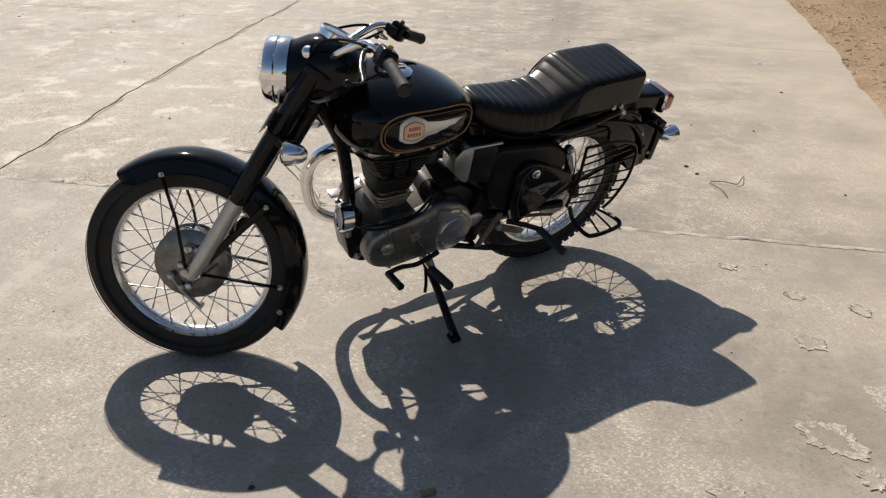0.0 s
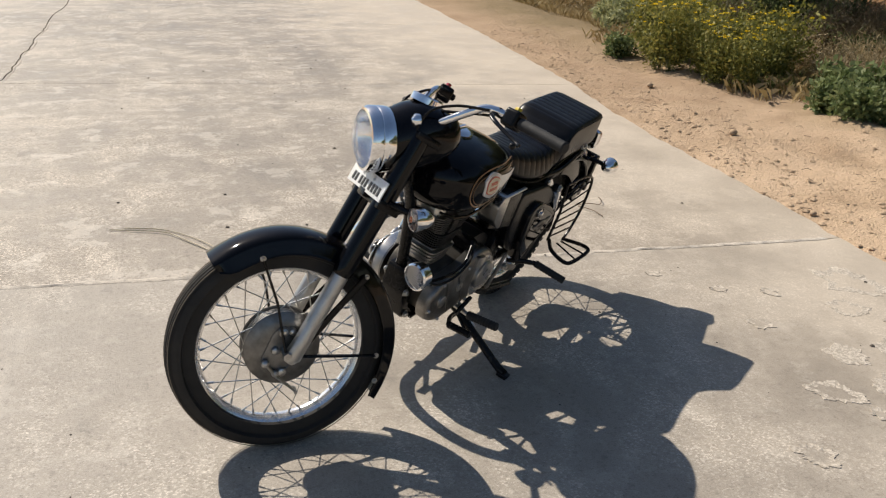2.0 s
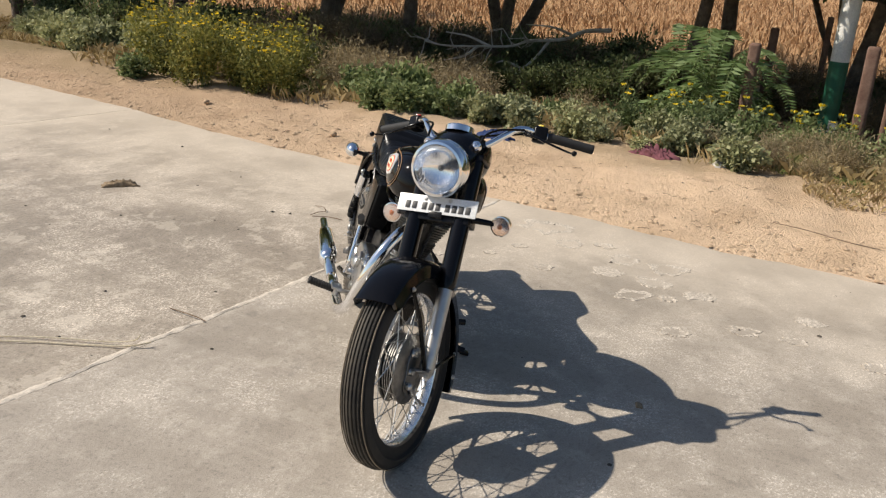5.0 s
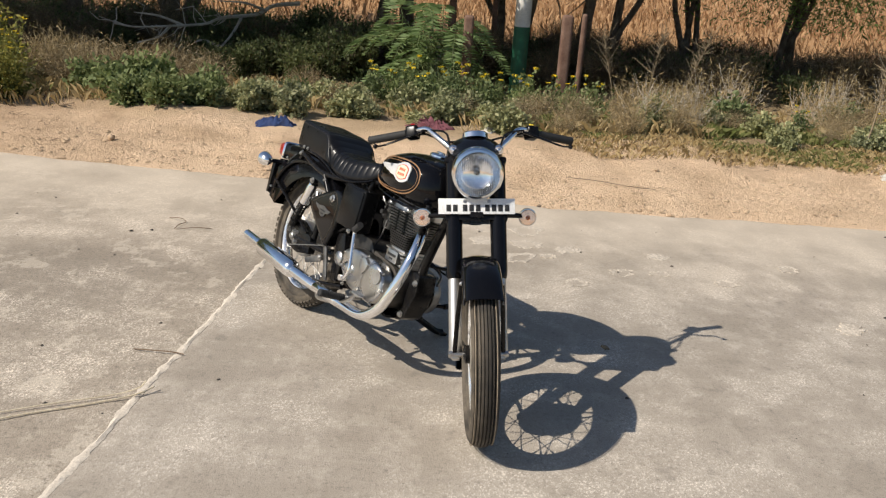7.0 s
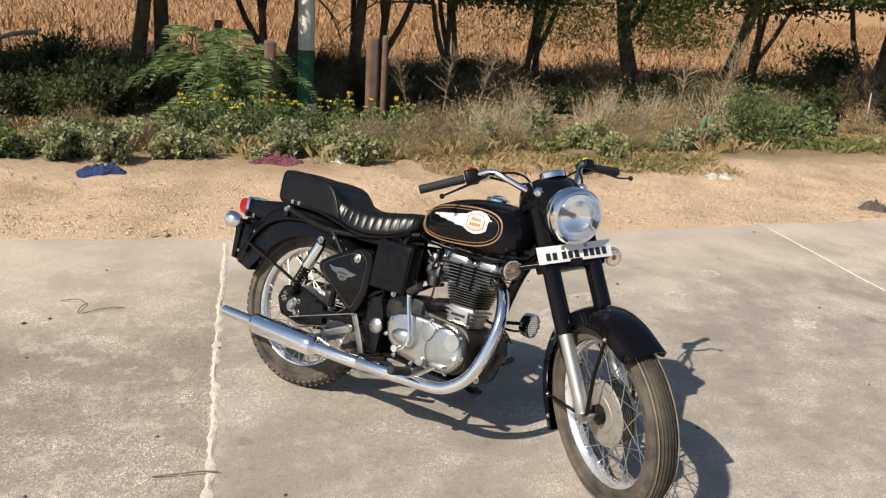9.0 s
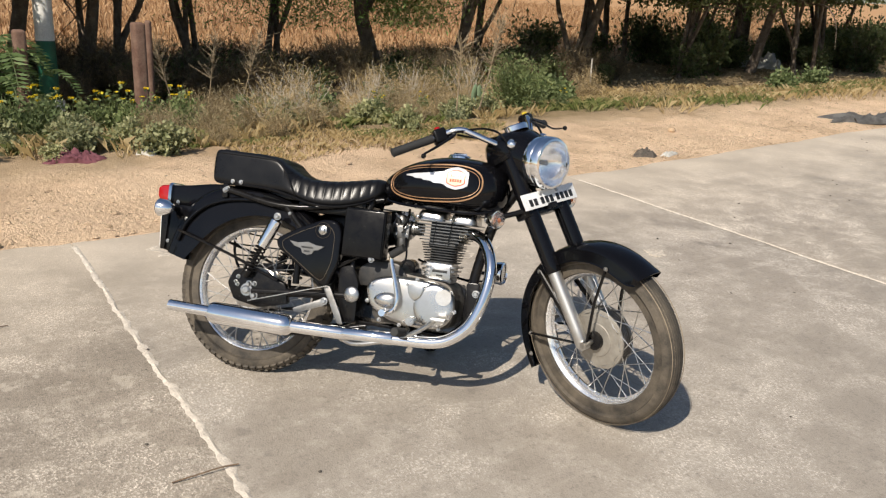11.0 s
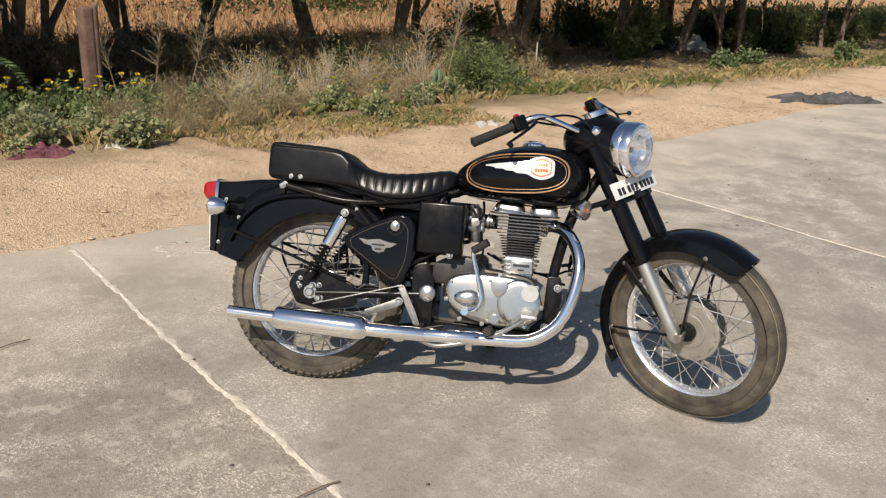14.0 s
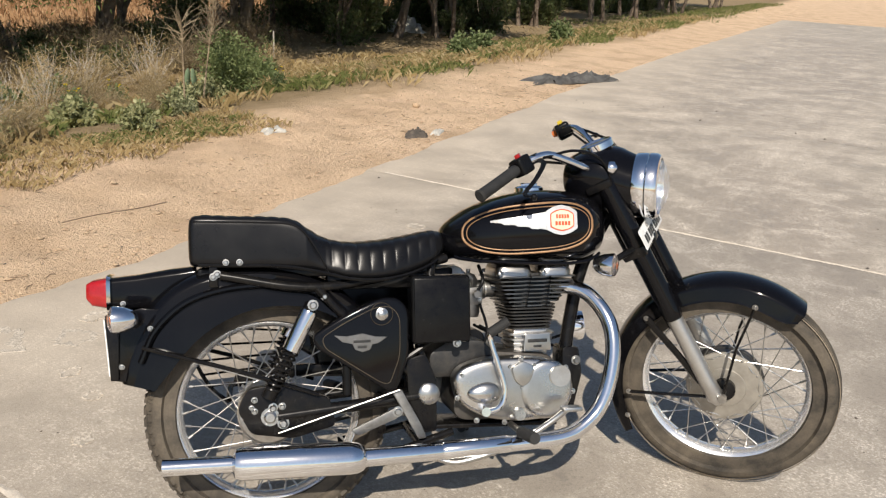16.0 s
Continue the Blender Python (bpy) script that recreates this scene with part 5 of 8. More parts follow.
LEFT = rounded([(0.458, 0.375), (0.472, 0.318), (0.51, 0.284), (0.62, 0.272), (0.78, 0.258), (0.850, 0.285), (0.880, 0.345), (0.868, 0.400), (0.80, 0.446), (0.70, 0.458), (0.61, 0.492), (0.53, 0.482), (0.478, 0.440)], 0.03, 4)
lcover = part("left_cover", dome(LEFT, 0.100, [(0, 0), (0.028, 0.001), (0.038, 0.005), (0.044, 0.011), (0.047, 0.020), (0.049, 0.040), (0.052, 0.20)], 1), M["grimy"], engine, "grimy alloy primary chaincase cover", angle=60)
part("chain_bulge", join(mirrored(blister(0.545, 0.372, 0.078, 0.088, -0.146, 0.010)), lathe([(0.060, 0.150), (0.060, 0.160), (0.056, 0.164), (0.030, 0.166), (1e-4, 0.166)], 40, "y", (0.545, 0, 0.372))), M["polish"], lcover)
part("round_cap", lathe([(0.018, 0), (0.018, 0.005), (0.012, 0.006), (1e-4, 0.004)], 24, "y", (0.700, 0.150, 0.382)), M["alloy"], lcover)
for x0, z0, x1, z1 in ((0.64, 0.292, 0.72, 0.430), (0.73, 0.285, 0.79, 0.425)):
    part("rib", tube([(x0, 0.146, z0), ((x0 + x1) / 2 + 0.006, 0.151, (z0 + z1) / 2), (x1, 0.146, z1)], 0.006, 8), M["drum"], lcover)
part("filler_cap", lathe([(0.022, 0), (0.022, 0.010), (0.016, 0.013), (1e-4, 0.013)], 20, "y", (0.800, 0.146, 0.360)), M["alloy"], lcover)
part("bridge", prism(rounded([(0.575, 0.470), (0.625, 0.480), (0.63, 0.435), (0.58, 0.43)], 0.008), 0.140, 0.160, 0.004), M["polish"], lcover)
part("hose", tube(smooth_path([(0.92, 0.06, 0.43), (0.84, 0.13, 0.455), (0.72, 0.145, 0.475), (0.64, 0.12, 0.515)], 6), 0.005, 8), M["plastic"], engine)
part("starter", join(tube([(0.60, 0.03, 0.485), (0.60, 0.10, 0.485)], 0.032, 20), tube([(0.60, 0.10, 0.485), (0.60, 0.118, 0.485)], [0.032, 0.020], 20)), M["frame_black"], engine, "round black starter motor")
for x, z in ((0.49, 0.31), (0.60, 0.282), (0.78, 0.274), (0.862, 0.34), (0.81, 0.43), (0.66, 0.442), (0.53, 0.445)):
    part("bolt", bolt((x, 0.143, z), 0.0065, 0.010, "y", 1), M["steel"], lcover)

part("cable", tube(smooth_path([(0.945, 0.115, 0.490), (0.88, 0.150, 0.462), (0.78, 0.160, 0.462), (0.68, 0.150, 0.490), (0.62, 0.110, 0.520)], 5), 0.0045, 8), M["plastic"], engine, "thin black cable")
# carburettor, inlet and cables between head and air box
carb = part("carburettor", join(tube([(0.655, 0, 0.640), (0.55, 0, 0.640)], 0.026, 18), box((0.065, 0.06, 0.055), (0.578, -0.01, 0.622), 0.010), lathe([(0.024, 0.560), (0.028, 0.575), (0.028, 0.60)], 20, "z", (0.578, -0.01, 0)), lathe([(0.023, 0.648), (0.025, 0.655), (0.025, 0.672), (0.018, 0.684), (0.006, 0.688), (0.006, 0.700), (1e-4, 0.700)], 20, "z", (0.572, -0.02, 0)), tube([(0.585, -0.05, 0.63), (0.585, -0.075, 0.63)], 0.010, 10)), M["drum"], bike, "dirty alloy carburettor")
for x, z in ((0.556, 0.612), (0.600, 0.612), (0.556, 0.646), (0.600, 0.646)):
    part("bolt", bolt((x, -0.040, z), 0.0045, 0.006, "y", -1), M["steel"], carb)
part("clamp", join(*[lathe([(0.027, 0), (0.030, 0.001), (0.030, 0.006), (0.027, 0.007)], 24, "x", (x, 0, 0.640), loop=True) for x in (0.618, 0.540)]), M["steel"], carb, "bright hose clamp")
part("choke_lever", tube([(0.575, -0.045, 0.655), (0.572, -0.062, 0.672), (0.556, -0.066, 0.690)], 0.004, 6), M["steel"], carb)
part("fuel_hose", tube(smooth_path([(0.60, -0.03, 0.71), (0.605, -0.06, 0.67), (0.59, -0.06, 0.64)], 5), 0.005, 8), M["plastic"], carb)
part("drain_hose", tube(smooth_path([(0.60, -0.04, 0.60), (0.615, -0.06, 0.53), (0.600, -0.07, 0.48), (0.585, -0.05, 0.45)], 5), 0.004, 8), M["plastic"], carb)

# -- exhaust --
pipe_pts = [(0.805, -0.030, 0.636), (0.862, -0.052, 0.642), (0.912, -0.090, 0.622), (0.950, -0.130, 0.562), (0.960, -0.155, 0.490), (0.944, -0.172, 0.395), (0.908, -0.180, 0.310), (0.850, -0.186, 0.258), (0.790, -0.190, 0.236), (0.690, -0.193, 0.230), (0.560, -0.195, 0.226), (0.438, -0.196, 0.223)]
exhaust = part("exhaust", tube(smooth_path(pipe_pts, 6), 0.0220, 20), M["chrome"], bike, "chrome exhaust pipe along the engine's foot")
part("connecting_pipe", tube([(0.450, -0.196, 0.223), (0.443, -0.196, 0.223), (0.235, -0.199, 0.221)], [0.0215, 0.0245, 0.0245], 20), M["chrome"], exhaust, "chrome link pipe")
part("sleeve", tube([(0.64, -0.194, 0.229), (0.635, -0.194, 0.229), (0.455, -0.196, 0.224), (0.45, -0.196, 0.224)], [0.0220, 0.0245, 0.0245, 0.0225], 20), M["chrome"], exhaust, "bright pipe sleeve")
part("silencer", tube([(0.245, -0.199, 0.221), (0.235, -0.199, 0.221), (0.222, -0.199, 0.222), (0.20, -0.200, 0.223), (-0.075, -0.203, 0.230), (-0.090, -0.203, 0.231), (-0.098, -0.203, 0.231)], [0.022, 0.034, 0.040, 0.0425, 0.0425, 0.038, 0.023], 28), M["chrome"], exhaust, "chrome torpedo silencer")
part("tail_pipe", join(tube([(-0.09, -0.203, 0.231), (-0.267, -0.206, 0.235)], 0.0215, 20), tube([(-0.2665, -0.206, 0.235), (-0.2675, -0.206, 0.235)], 0.0185, 20)), M["chrome"], exhaust, "chrome tail pipe")
part("exhaust_collar", join(*[lathe([(0.024, 0.006 * k), (0.034, 0.006 * k + 0.001), (0.034, 0.006 * k + 0.0035), (0.024, 0.006 * k + 0.0045)], 24, "x", (0.812, -0.033, 0.637)) for k in range(5)]), M["hot"], exhaust, "finned exhaust collar")

# -- frame, boxes, panels --
frame_part = part("frame", join(
    tube([(1.045, 0, 0.86), (0.995, 0, 0.955)], 0.036, 20),
    tube(smooth_path([(1.02, 0, 0.86), (0.93, 0, 0.70), (0.885, 0, 0.52), (0.872, 0, 0.42)], 5), 0.020, 14),
    tube([(1.00, 0, 0.93), (0.75, 0, 0.80), (0.45, 0, 0.73)], 0.018, 12),
    *[tube(smooth_path([(0.50, s * 0.05, 0.735), (0.30, s * 0.085, 0.685), (0.10, s * 0.115, 0.668), (-0.12, s * 0.105, 0.705)], 5), 0.013, 10) for s in (-1, 1)],
    *[tube([(0.46, s * 0.06, 0.735), (0.41, s * 0.085, 0.55), (0.42, s * 0.095, 0.36)], 0.014, 10) for s in (-1, 1)],
    *[tube([(0.13, s * 0.115, 0.665), (0.28, s * 0.10, 0.50), (0.41, s * 0.095, 0.40)], 0.012, 10) for s in (-1, 1)],
    *[tube([(0.365, s * 0.11, 0.46), (0.50, s * 0.115, 0.545), (0.55, s * 0.11, 0.56)], 0.008, 8) for s in (-1, 1)],
    prism(rounded([(0.855, 0.46), (0.905, 0.46), (0.915, 0.38), (0.885, 0.27), (0.83, 0.24), (0.80, 0.255), (0.85, 0.30)], 0.012), -0.030, 0.060, 0.006),
    prism(rounded([(0.37, 0.46), (0.425, 0.475), (0.455, 0.40), (0.455, 0.255), (0.40, 0.25), (0.375, 0.35)], 0.012), -0.110, 0.110, 0.006),
    prism([(0.44, 0.252), (0.82, 0.240), (0.82, 0.252), (0.44, 0.264)], -0.07, 0.07, 0.003)), M["frame_black"], bike, "black tubular steel frame")
for x, z, s in ((0.895, 0.42, -1), (0.905, 0.385, 1), (0.86, 0.275, -1), (0.86, 0.275, 1), (0.50, 0.54, -1)):
    part("bolt", bolt((x, s * ((0.062 if s > 0 else 0.032) if x > 0.6 else 0.124), z), 0.010, 0.012, "y", s), M["steel"], frame_part)
for s in (-1, 1):
    part("pivot_cap", lathe([(0.030, 0), (0.030, 0.006), (0.024, 0.011), (1e-4, 0.013)], 28, "y", (0.432, 0.110, 0.362)) if s > 0 else mirrored(lathe([(0.030, 0), (0.030, 0.006), (0.024, 0.011), (1e-4, 0.013)], 28, "y", (0.432, 0.110, 0.362))), M["polish"], frame_part, "bright pivot cap")

airbox = part("air_box", box((0.164, 0.080, 0.186), (0.464, -0.110, 0.598), 0.012, 3), M["plastic"], bike, "black rectangular air box")
part("box_lid", box((0.152, 0.008, 0.174), (0.464, -0.1515, 0.598), 0.004), M["plastic"], airbox)
part("bolt", bolt((0.505, -0.151, 0.505), 0.008, 0.010, "y", -1), M["steel"], airbox)
toolbox = part("battery_cover", prism(rounded([(0.430, 0.690), (0.548, 0.703), (0.540, 0.570), (0.435, 0.545)], 0.014), 0.07, 0.147, 0.010), M["plastic"], bike, "black left-hand box cover")
part("bright_end", prism(rounded([(0.528, 0.700), (0.566, 0.705), (0.598, 0.672), (0.590, 0.610), (0.545, 0.568), (0.528, 0.570)], 0.012), 0.072, 0.148, 0.008), M["polish"], toolbox, "bright end plate")
part("edge_strip", box((0.150, 0.012, 0.006), (0.495, 0.146, 0.702), 0.002), M["polish"], toolbox)
part("side_box", prism(rounded([(0.10, 0.60), (0.20, 0.655), (0.43, 0.675), (0.445, 0.55), (0.41, 0.45), (0.36, 0.40), (0.14, 0.40)], 0.03), 0.075, 0.150, 0.014, 3), M["plastic"], bike, "black box behind the left side panel")

PANEL = rounded([(0.112, 0.540), (0.190, 0.588), (0.300, 0.636), (0.348, 0.634), (0.376, 0.600), (0.374, 0.470), (0.338, 0.378), (0.308, 0.384), (0.122, 0.506)], [0.02, 0.05, 0.03, 0.02, 0.03, 0.03, 0.02, 0.02, 0.02], 4)
for s in (-1, 1):
    geo = prism(PANEL, -0.142, -0.085, 0.016, 3)
    shift = Matrix.Identity(4) if s < 0 else Matrix.Translation((-0.040, 0.030, -0.032))
    panel = part("side_panel", geo if s < 0 else mirrored(geo), M["black"], bike, "glossy black triangular side panel", shift)
    line = [(0.243 + (x - 0.243) * 0.80, 0.505 + (z - 0.505) * 0.82) for x, z in PANEL]
    part("pinstripe", tube([(x, s * 0.1422, z) for x, z in line], 0.0012, 6, True), M["dim_gold"], panel, "thin gold pinstripe")
    em = [(0.242 + (x - 0.258) * 1.14, 0.516 + (z - 0.508) * 1.05) for x, z in ((0.194, 0.531), (0.225, 0.527), (0.262, 0.533), (0.292, 0.524), (0.322, 0.522), (0.300, 0.506), (0.285, 0.503), (0.280, 0.490), (0.262, 0.484), (0.244, 0.491), (0.238, 0.506), (0.215, 0.512))]
    geo = prism(em, -0.1455, -0.1415, 0.001, 1)
    emblem = part("emblem", geo if s < 0 else mirrored(geo), M["drum"], panel, "small winged metal emblem")
    for z, w in ((0.521, 0.046), (0.506, 0.024)):
        geo = box((w, 0.0015, 0.007), (0.245, -0.1462, z), 0.0004)
        part("bar", geo if s < 0 else mirrored(geo), M["ink"], emblem)
    geo = join(lathe([(0.017, 0), (0.017, 0.004), (0.011, 0.006), (0.010, 0.013), (0.005, 0.015), (1e-4, 0.015)], 24, "y"))
    geo = [(Vector((v.x + 0.300, 0.142 + v.y, v.z + 0.592))) for v in geo[0]], geo[1]
    ring = lathe([(0.029, 0), (0.030, 0.0015), (0.031, 0)], 32, "y", (0.300, 0.142, 0.592), loop=True)
    part("knob_ring", ring if s > 0 else mirrored(ring), M["dim_gold"], panel)
    part("knob", geo if s > 0 else mirrored(geo), M["polish"], panel, "chrome panel knob")

# -- rear suspension --
swing = part("swinging_arm", join(*[tube([(0.42, s * 0.095, 0.355), (0.02, s * 0.100, 0.322)], 0.017, 12) for s in (-1, 1)], tube([(0.30, -0.09, 0.345), (0.30, 0.09, 0.345)], 0.017, 12), prism(rounded([(-0.085, 0.345), (-0.060, 0.400), (0.02, 0.412), (0.16, 0.365), (0.175, 0.290), (0.06, 0.262), (-0.05, 0.280)], 0.015), -0.112, -0.076, 0.004)), M["frame_black"], bike, "black swinging arm")
for x, z, r in ((0.0, 0.325, 0.017), (0.008, 0.349, 0.009), (-0.040, 0.342, 0.006), (-0.040, 0.372, 0.006), (0.032, 0.352, 0.007), (0.034, 0.306, 0.011), (-0.048, 0.352, 0.005)):
    part("bolt", bolt((x, -0.112, z), r, 0.014, "y", -1), M["steel"], swing)
part("chain_guard", prism(rounded([(-0.09, 0.42), (0.10, 0.435), (0.34, 0.415), (0.34, 0.395), (0.10, 0.405), (-0.10, 0.39)], 0.008), 0.048, 0.075, 0.003), M["frame_black"], swing)
part("chain", join(tube([(0.0, 0.055, 0.412), (0.46, 0.055, 0.385)], 0.007, 6), tube([(0.0, 0.055, 0.232), (0.46, 0.055, 0.320)], 0.007, 6)), M["fin_black"], swing)
for s in (-1, 1):
    top, low = Vector((0.116, s * 0.145, 0.624)), Vector((-0.008, s * 0.128, 0.372))
    d = low - top
    shock = part("shock_absorber", join(tube([top, top + d * 0.07], 0.014, 14), tube([top + d * 0.05, top + d * 0.95], 0.009, 10), tube([top + d * 0.86, top + d * 0.97], 0.020, 16)), M["frame_black"], bike, "rear shock absorber")
    part("can", tube([top + d * 0.055, top + d * 0.06, top + d * 0.09, top + d * 0.47, top + d * 0.475], [0.015, 0.021, 0.0235, 0.0235, 0.021], 24), M["chrome"], shock, "chrome shock cover")
    spring = []
    axis = d.normalized()
    a, b = axis.orthogonal().normalized(), axis.cross(axis.orthogonal().normalized())
    for k in range(121):
        w = 2 * math.pi * 8 * k / 120
        spring.append(top + d * (0.46 + 0.42 * k / 120) + a * (0.020 * math.cos(w)) + b * (0.020 * math.sin(w)))
    part("spring", tube(spring, 0.0036, 6), M["frame_black"], shock, "black coil spring")
    part("bolt", bolt(tuple(top + Vector((0, s * 0.014, 0))), 0.010, 0.012, "y", s), M["steel"], shock)
part("brake_rod", tube([(0.02, -0.135, 0.285), (0.345, -0.150, 0.385)], 0.0019, 8), M["slider"], swing, "bright brake rod")
part("brake_switch", tube([(0.205, -0.12, 0.455), (0.205, -0.12, 0.375)], 0.013, 12), M["plastic"], swing)

# -- footrests, pedals, stands --
pedal = part("brake_pedal", join(tube(smooth_path([(0.79, -0.225, 0.318), (0.76, -0.215, 0.292), (0.70, -0.205, 0.252), (0.64, -0.205, 0.226), (0.50, -0.198, 0.190), (0.43, -0.175, 0.200)], 5), 0.0085, 10), box((0.055, 0.04, 0.012), (0.805, -0.225, 0.322), 0.004)), M["steel"], bike, "steel brake pedal")
kick = part("kick_start", join(tube(smooth_path([(0.577, -0.160, 0.315), (0.608, -0.178, 0.322), (0.627, -0.180, 0.345), (0.630, -0.180, 0.385), (0.610, -0.179, 0.455), (0.592, -0.178, 0.515), (0.596, -0.182, 0.538)], 6), 0.0085, 12), tube([(0.578, -0.140, 0.316), (0.578, -0.180, 0.316)], 0.013, 16)), M["chrome"], bike, "chrome kick-start lever")
part("rubber", tube([(0.590, -0.180, 0.532), (0.640, -0.195, 0.566)], 0.014, 14), M["grip"], kick, "grey rubber sleeve")
for s in (-1, 1):
    fx, fz = (0.640, 0.282) if s > 0 else (0.672, 0.270)
    peg = part("footrest", tube([(fx - 0.005, s * 0.11, 0.262), (fx, s * 0.20, 0.258)], 0.009, 10), M["steel"], bike, "rider's footrest")
    ribs = [(Vector((fx, s * (0.195 + 0.120 * k / 22), 0.258 + (fz - 0.258) * k / 22)), 0.0165 if k % 2 else 0.014) for k in range(23)]
    part("rubber", tube([p for p, r in ribs], [r for p, r in ribs], 14), M["grip"], peg, "ribbed black footrest rubber")
    bracket = part("pillion_footrest", prism(rounded([(0.325, 0.378), (0.350, 0.386), (0.404, 0.285), (0.420, 0.245), (0.396, 0.245)], 0.008), s * 0.135 - 0.004, s * 0.135 + 0.004, 0.002), M["grimy"], bike, "folded pillion footrest bracket")
    part("arm", prism(rounded([(0.21, 0.282), (0.338, 0.338), (0.350, 0.324), (0.340, 0.308), (0.23, 0.266)], 0.009), s * 0.142 - 0.005, s * 0.142 + 0.005, 0.002), M["grimy"], bracket)
    part("bolt", bolt((0.338, s * 0.148, 0.326), 0.010, 0.010, "y", s), M["steel"], bracket)
peg = part("pillion_peg", tube([(0.300, 0.135, 0.335), (0.245, 0.180, 0.336), (0.209, 0.215, 0.334)], 0.010, 10), M["frame_black"], bike, "pillion footrest folded out on the left")
ribs = [(Vector((0.209, 0.215, 0.334)).lerp(Vector((0.186, 0.343, 0.320)), k / 20), 0.0155 if k % 2 else 0.0135) for k in range(21)]
part("rubber", tube([p for p, r in ribs], [r for p, r in ribs], 14), M["grip"], peg, "ribbed black footrest rubber")
gear = part("gear_pedal", join(tube(smooth_path([(0.60, 0.165, 0.30), (0.68, 0.170, 0.275), (0.76, 0.185, 0.295), (0.826, 0.215, 0.315)], 5), 0.0085, 10), tube([(0.826, 0.215, 0.315), (0.826, 0.300, 0.327)], 0.0125, 12)), M["frame_black"], bike, "gear pedal with a rubber toe peg")
stand = part("side_stand", join(tube(smooth_path([(0.628, 0.095, 0.262), (0.624, 0.197, 0.213), (0.632, 0.300, 0.168), (0.638, 0.372, 0.137), (0.648, 0.408, 0.136)], 4), 0.0145, 12), prism([(0.632, 0.124), (0.668, 0.124), (0.668, 0.138), (0.632, 0.138)], 0.385, 0.425, 0.004)), M["frame_black"], bike, "black prop stand, folded out")
part("spring", tube([(0.612, 0.10, 0.285), (0.610, 0.225, 0.205)], 0.006, 8), M["steel"], stand)
part("tang", join(tube(smooth_path([(0.628, 0.14, 0.238), (0.655, 0.20, 0.215), (0.680, 0.24, 0.205)], 5), 0.006, 8)), M["frame_black"], stand)
centre = part("centre_stand", join(*[tube([(0.50, s * 0.10, 0.25), (0.36, s * 0.12, 0.215), (0.20, s * 0.135, 0.185)], 0.011, 10) for s in (-1, 1)], tube([(0.40, -0.115, 0.225), (0.40, 0.115, 0.225)], 0.010, 10)), M["frame_black"], bike, "black centre stand, folded up")

# -- horn --
horn = part("horn", lathe([(0.016, -0.045), (0.042, -0.032), (0.046, -0.006), (0.046, 0.004), (0.040, 0.008), (0.038, 0.002)], 36, "x"), M["chrome"], bike, "chrome-rimmed round horn", Matrix.Translation((0.965, 0.112, 0.505)) @ Matrix.Rotation(radians(-8), 4, "Z"))
part("grille", join(*[box((0.003, 2 * math.sqrt(0.037 ** 2 - z * z), 0.0035), (0.003, 0, z), 0.0005) for z in [-0.030 + 0.0075 * k for k in range(9)]]), M["polish"], horn)
part("face", lathe([(0.039, -0.004), (0.039, 0.0), (1e-4, 0.001)], 32, "x"), M["plastic"], horn, "black horn face")
part("horn_bracket", tube([(0.93, 0.112, 0.505), (0.90, 0.06, 0.50), (0.885, 0.02, 0.50)], 0.007, 8), M["frame_black"], frame_part)

# -- saree guard on the left --
front_rail = [(0.045, 0.165, 0.62), (0.050, 0.178, 0.50), (0.070, 0.180, 0.375)]
rear_rail = smooth_path([(0.045, 0.165, 0.62), (-0.10, 0.172, 0.622), (-0.195, 0.175, 0.585), (-0.212, 0.176, 0.46), (-0.170, 0.178, 0.362), (-0.115, 0.180, 0.312)], 5)
guard = part("saree_guard", join(tube(front_rail, 0.006, 8), tube(rear_rail, 0.006, 8)), M["frame_black"], bike, "black wire guard beside the rear wheel")
for k in range(7):
    a = Vector((0.046 + 0.004 * k, 0.176, 0.585 - 0.033 * k))
    b = rear_rail[8 + 2 * k] + Vector((0, 0.001, 0))
    part("rod", tube([a, b], 0.0036, 6), M["frame_black"], guard)
step = smooth_path([(-0.115, 0.180, 0.318), (-0.114, 0.262, 0.338), (-0.104, 0.300, 0.342), (-0.075, 0.309, 0.336), (-0.005, 0.290, 0.305), (0.022, 0.264, 0.300), (0.045, 0.205, 0.330), (0.052, 0.180, 0.372)], 4)
part("step", join(tube(step, 0.0085, 8), tube([(-0.075, 0.19, 0.325), (-0.065, 0.305, 0.332)], 0.004, 8), tube([(-0.030, 0.19, 0.332), (-0.020, 0.296, 0.314)], 0.004, 8)), M["frame_black"], guard, "side-saddle footrest loop")
# ---- plants ----
rng = np.random.default_rng(7)


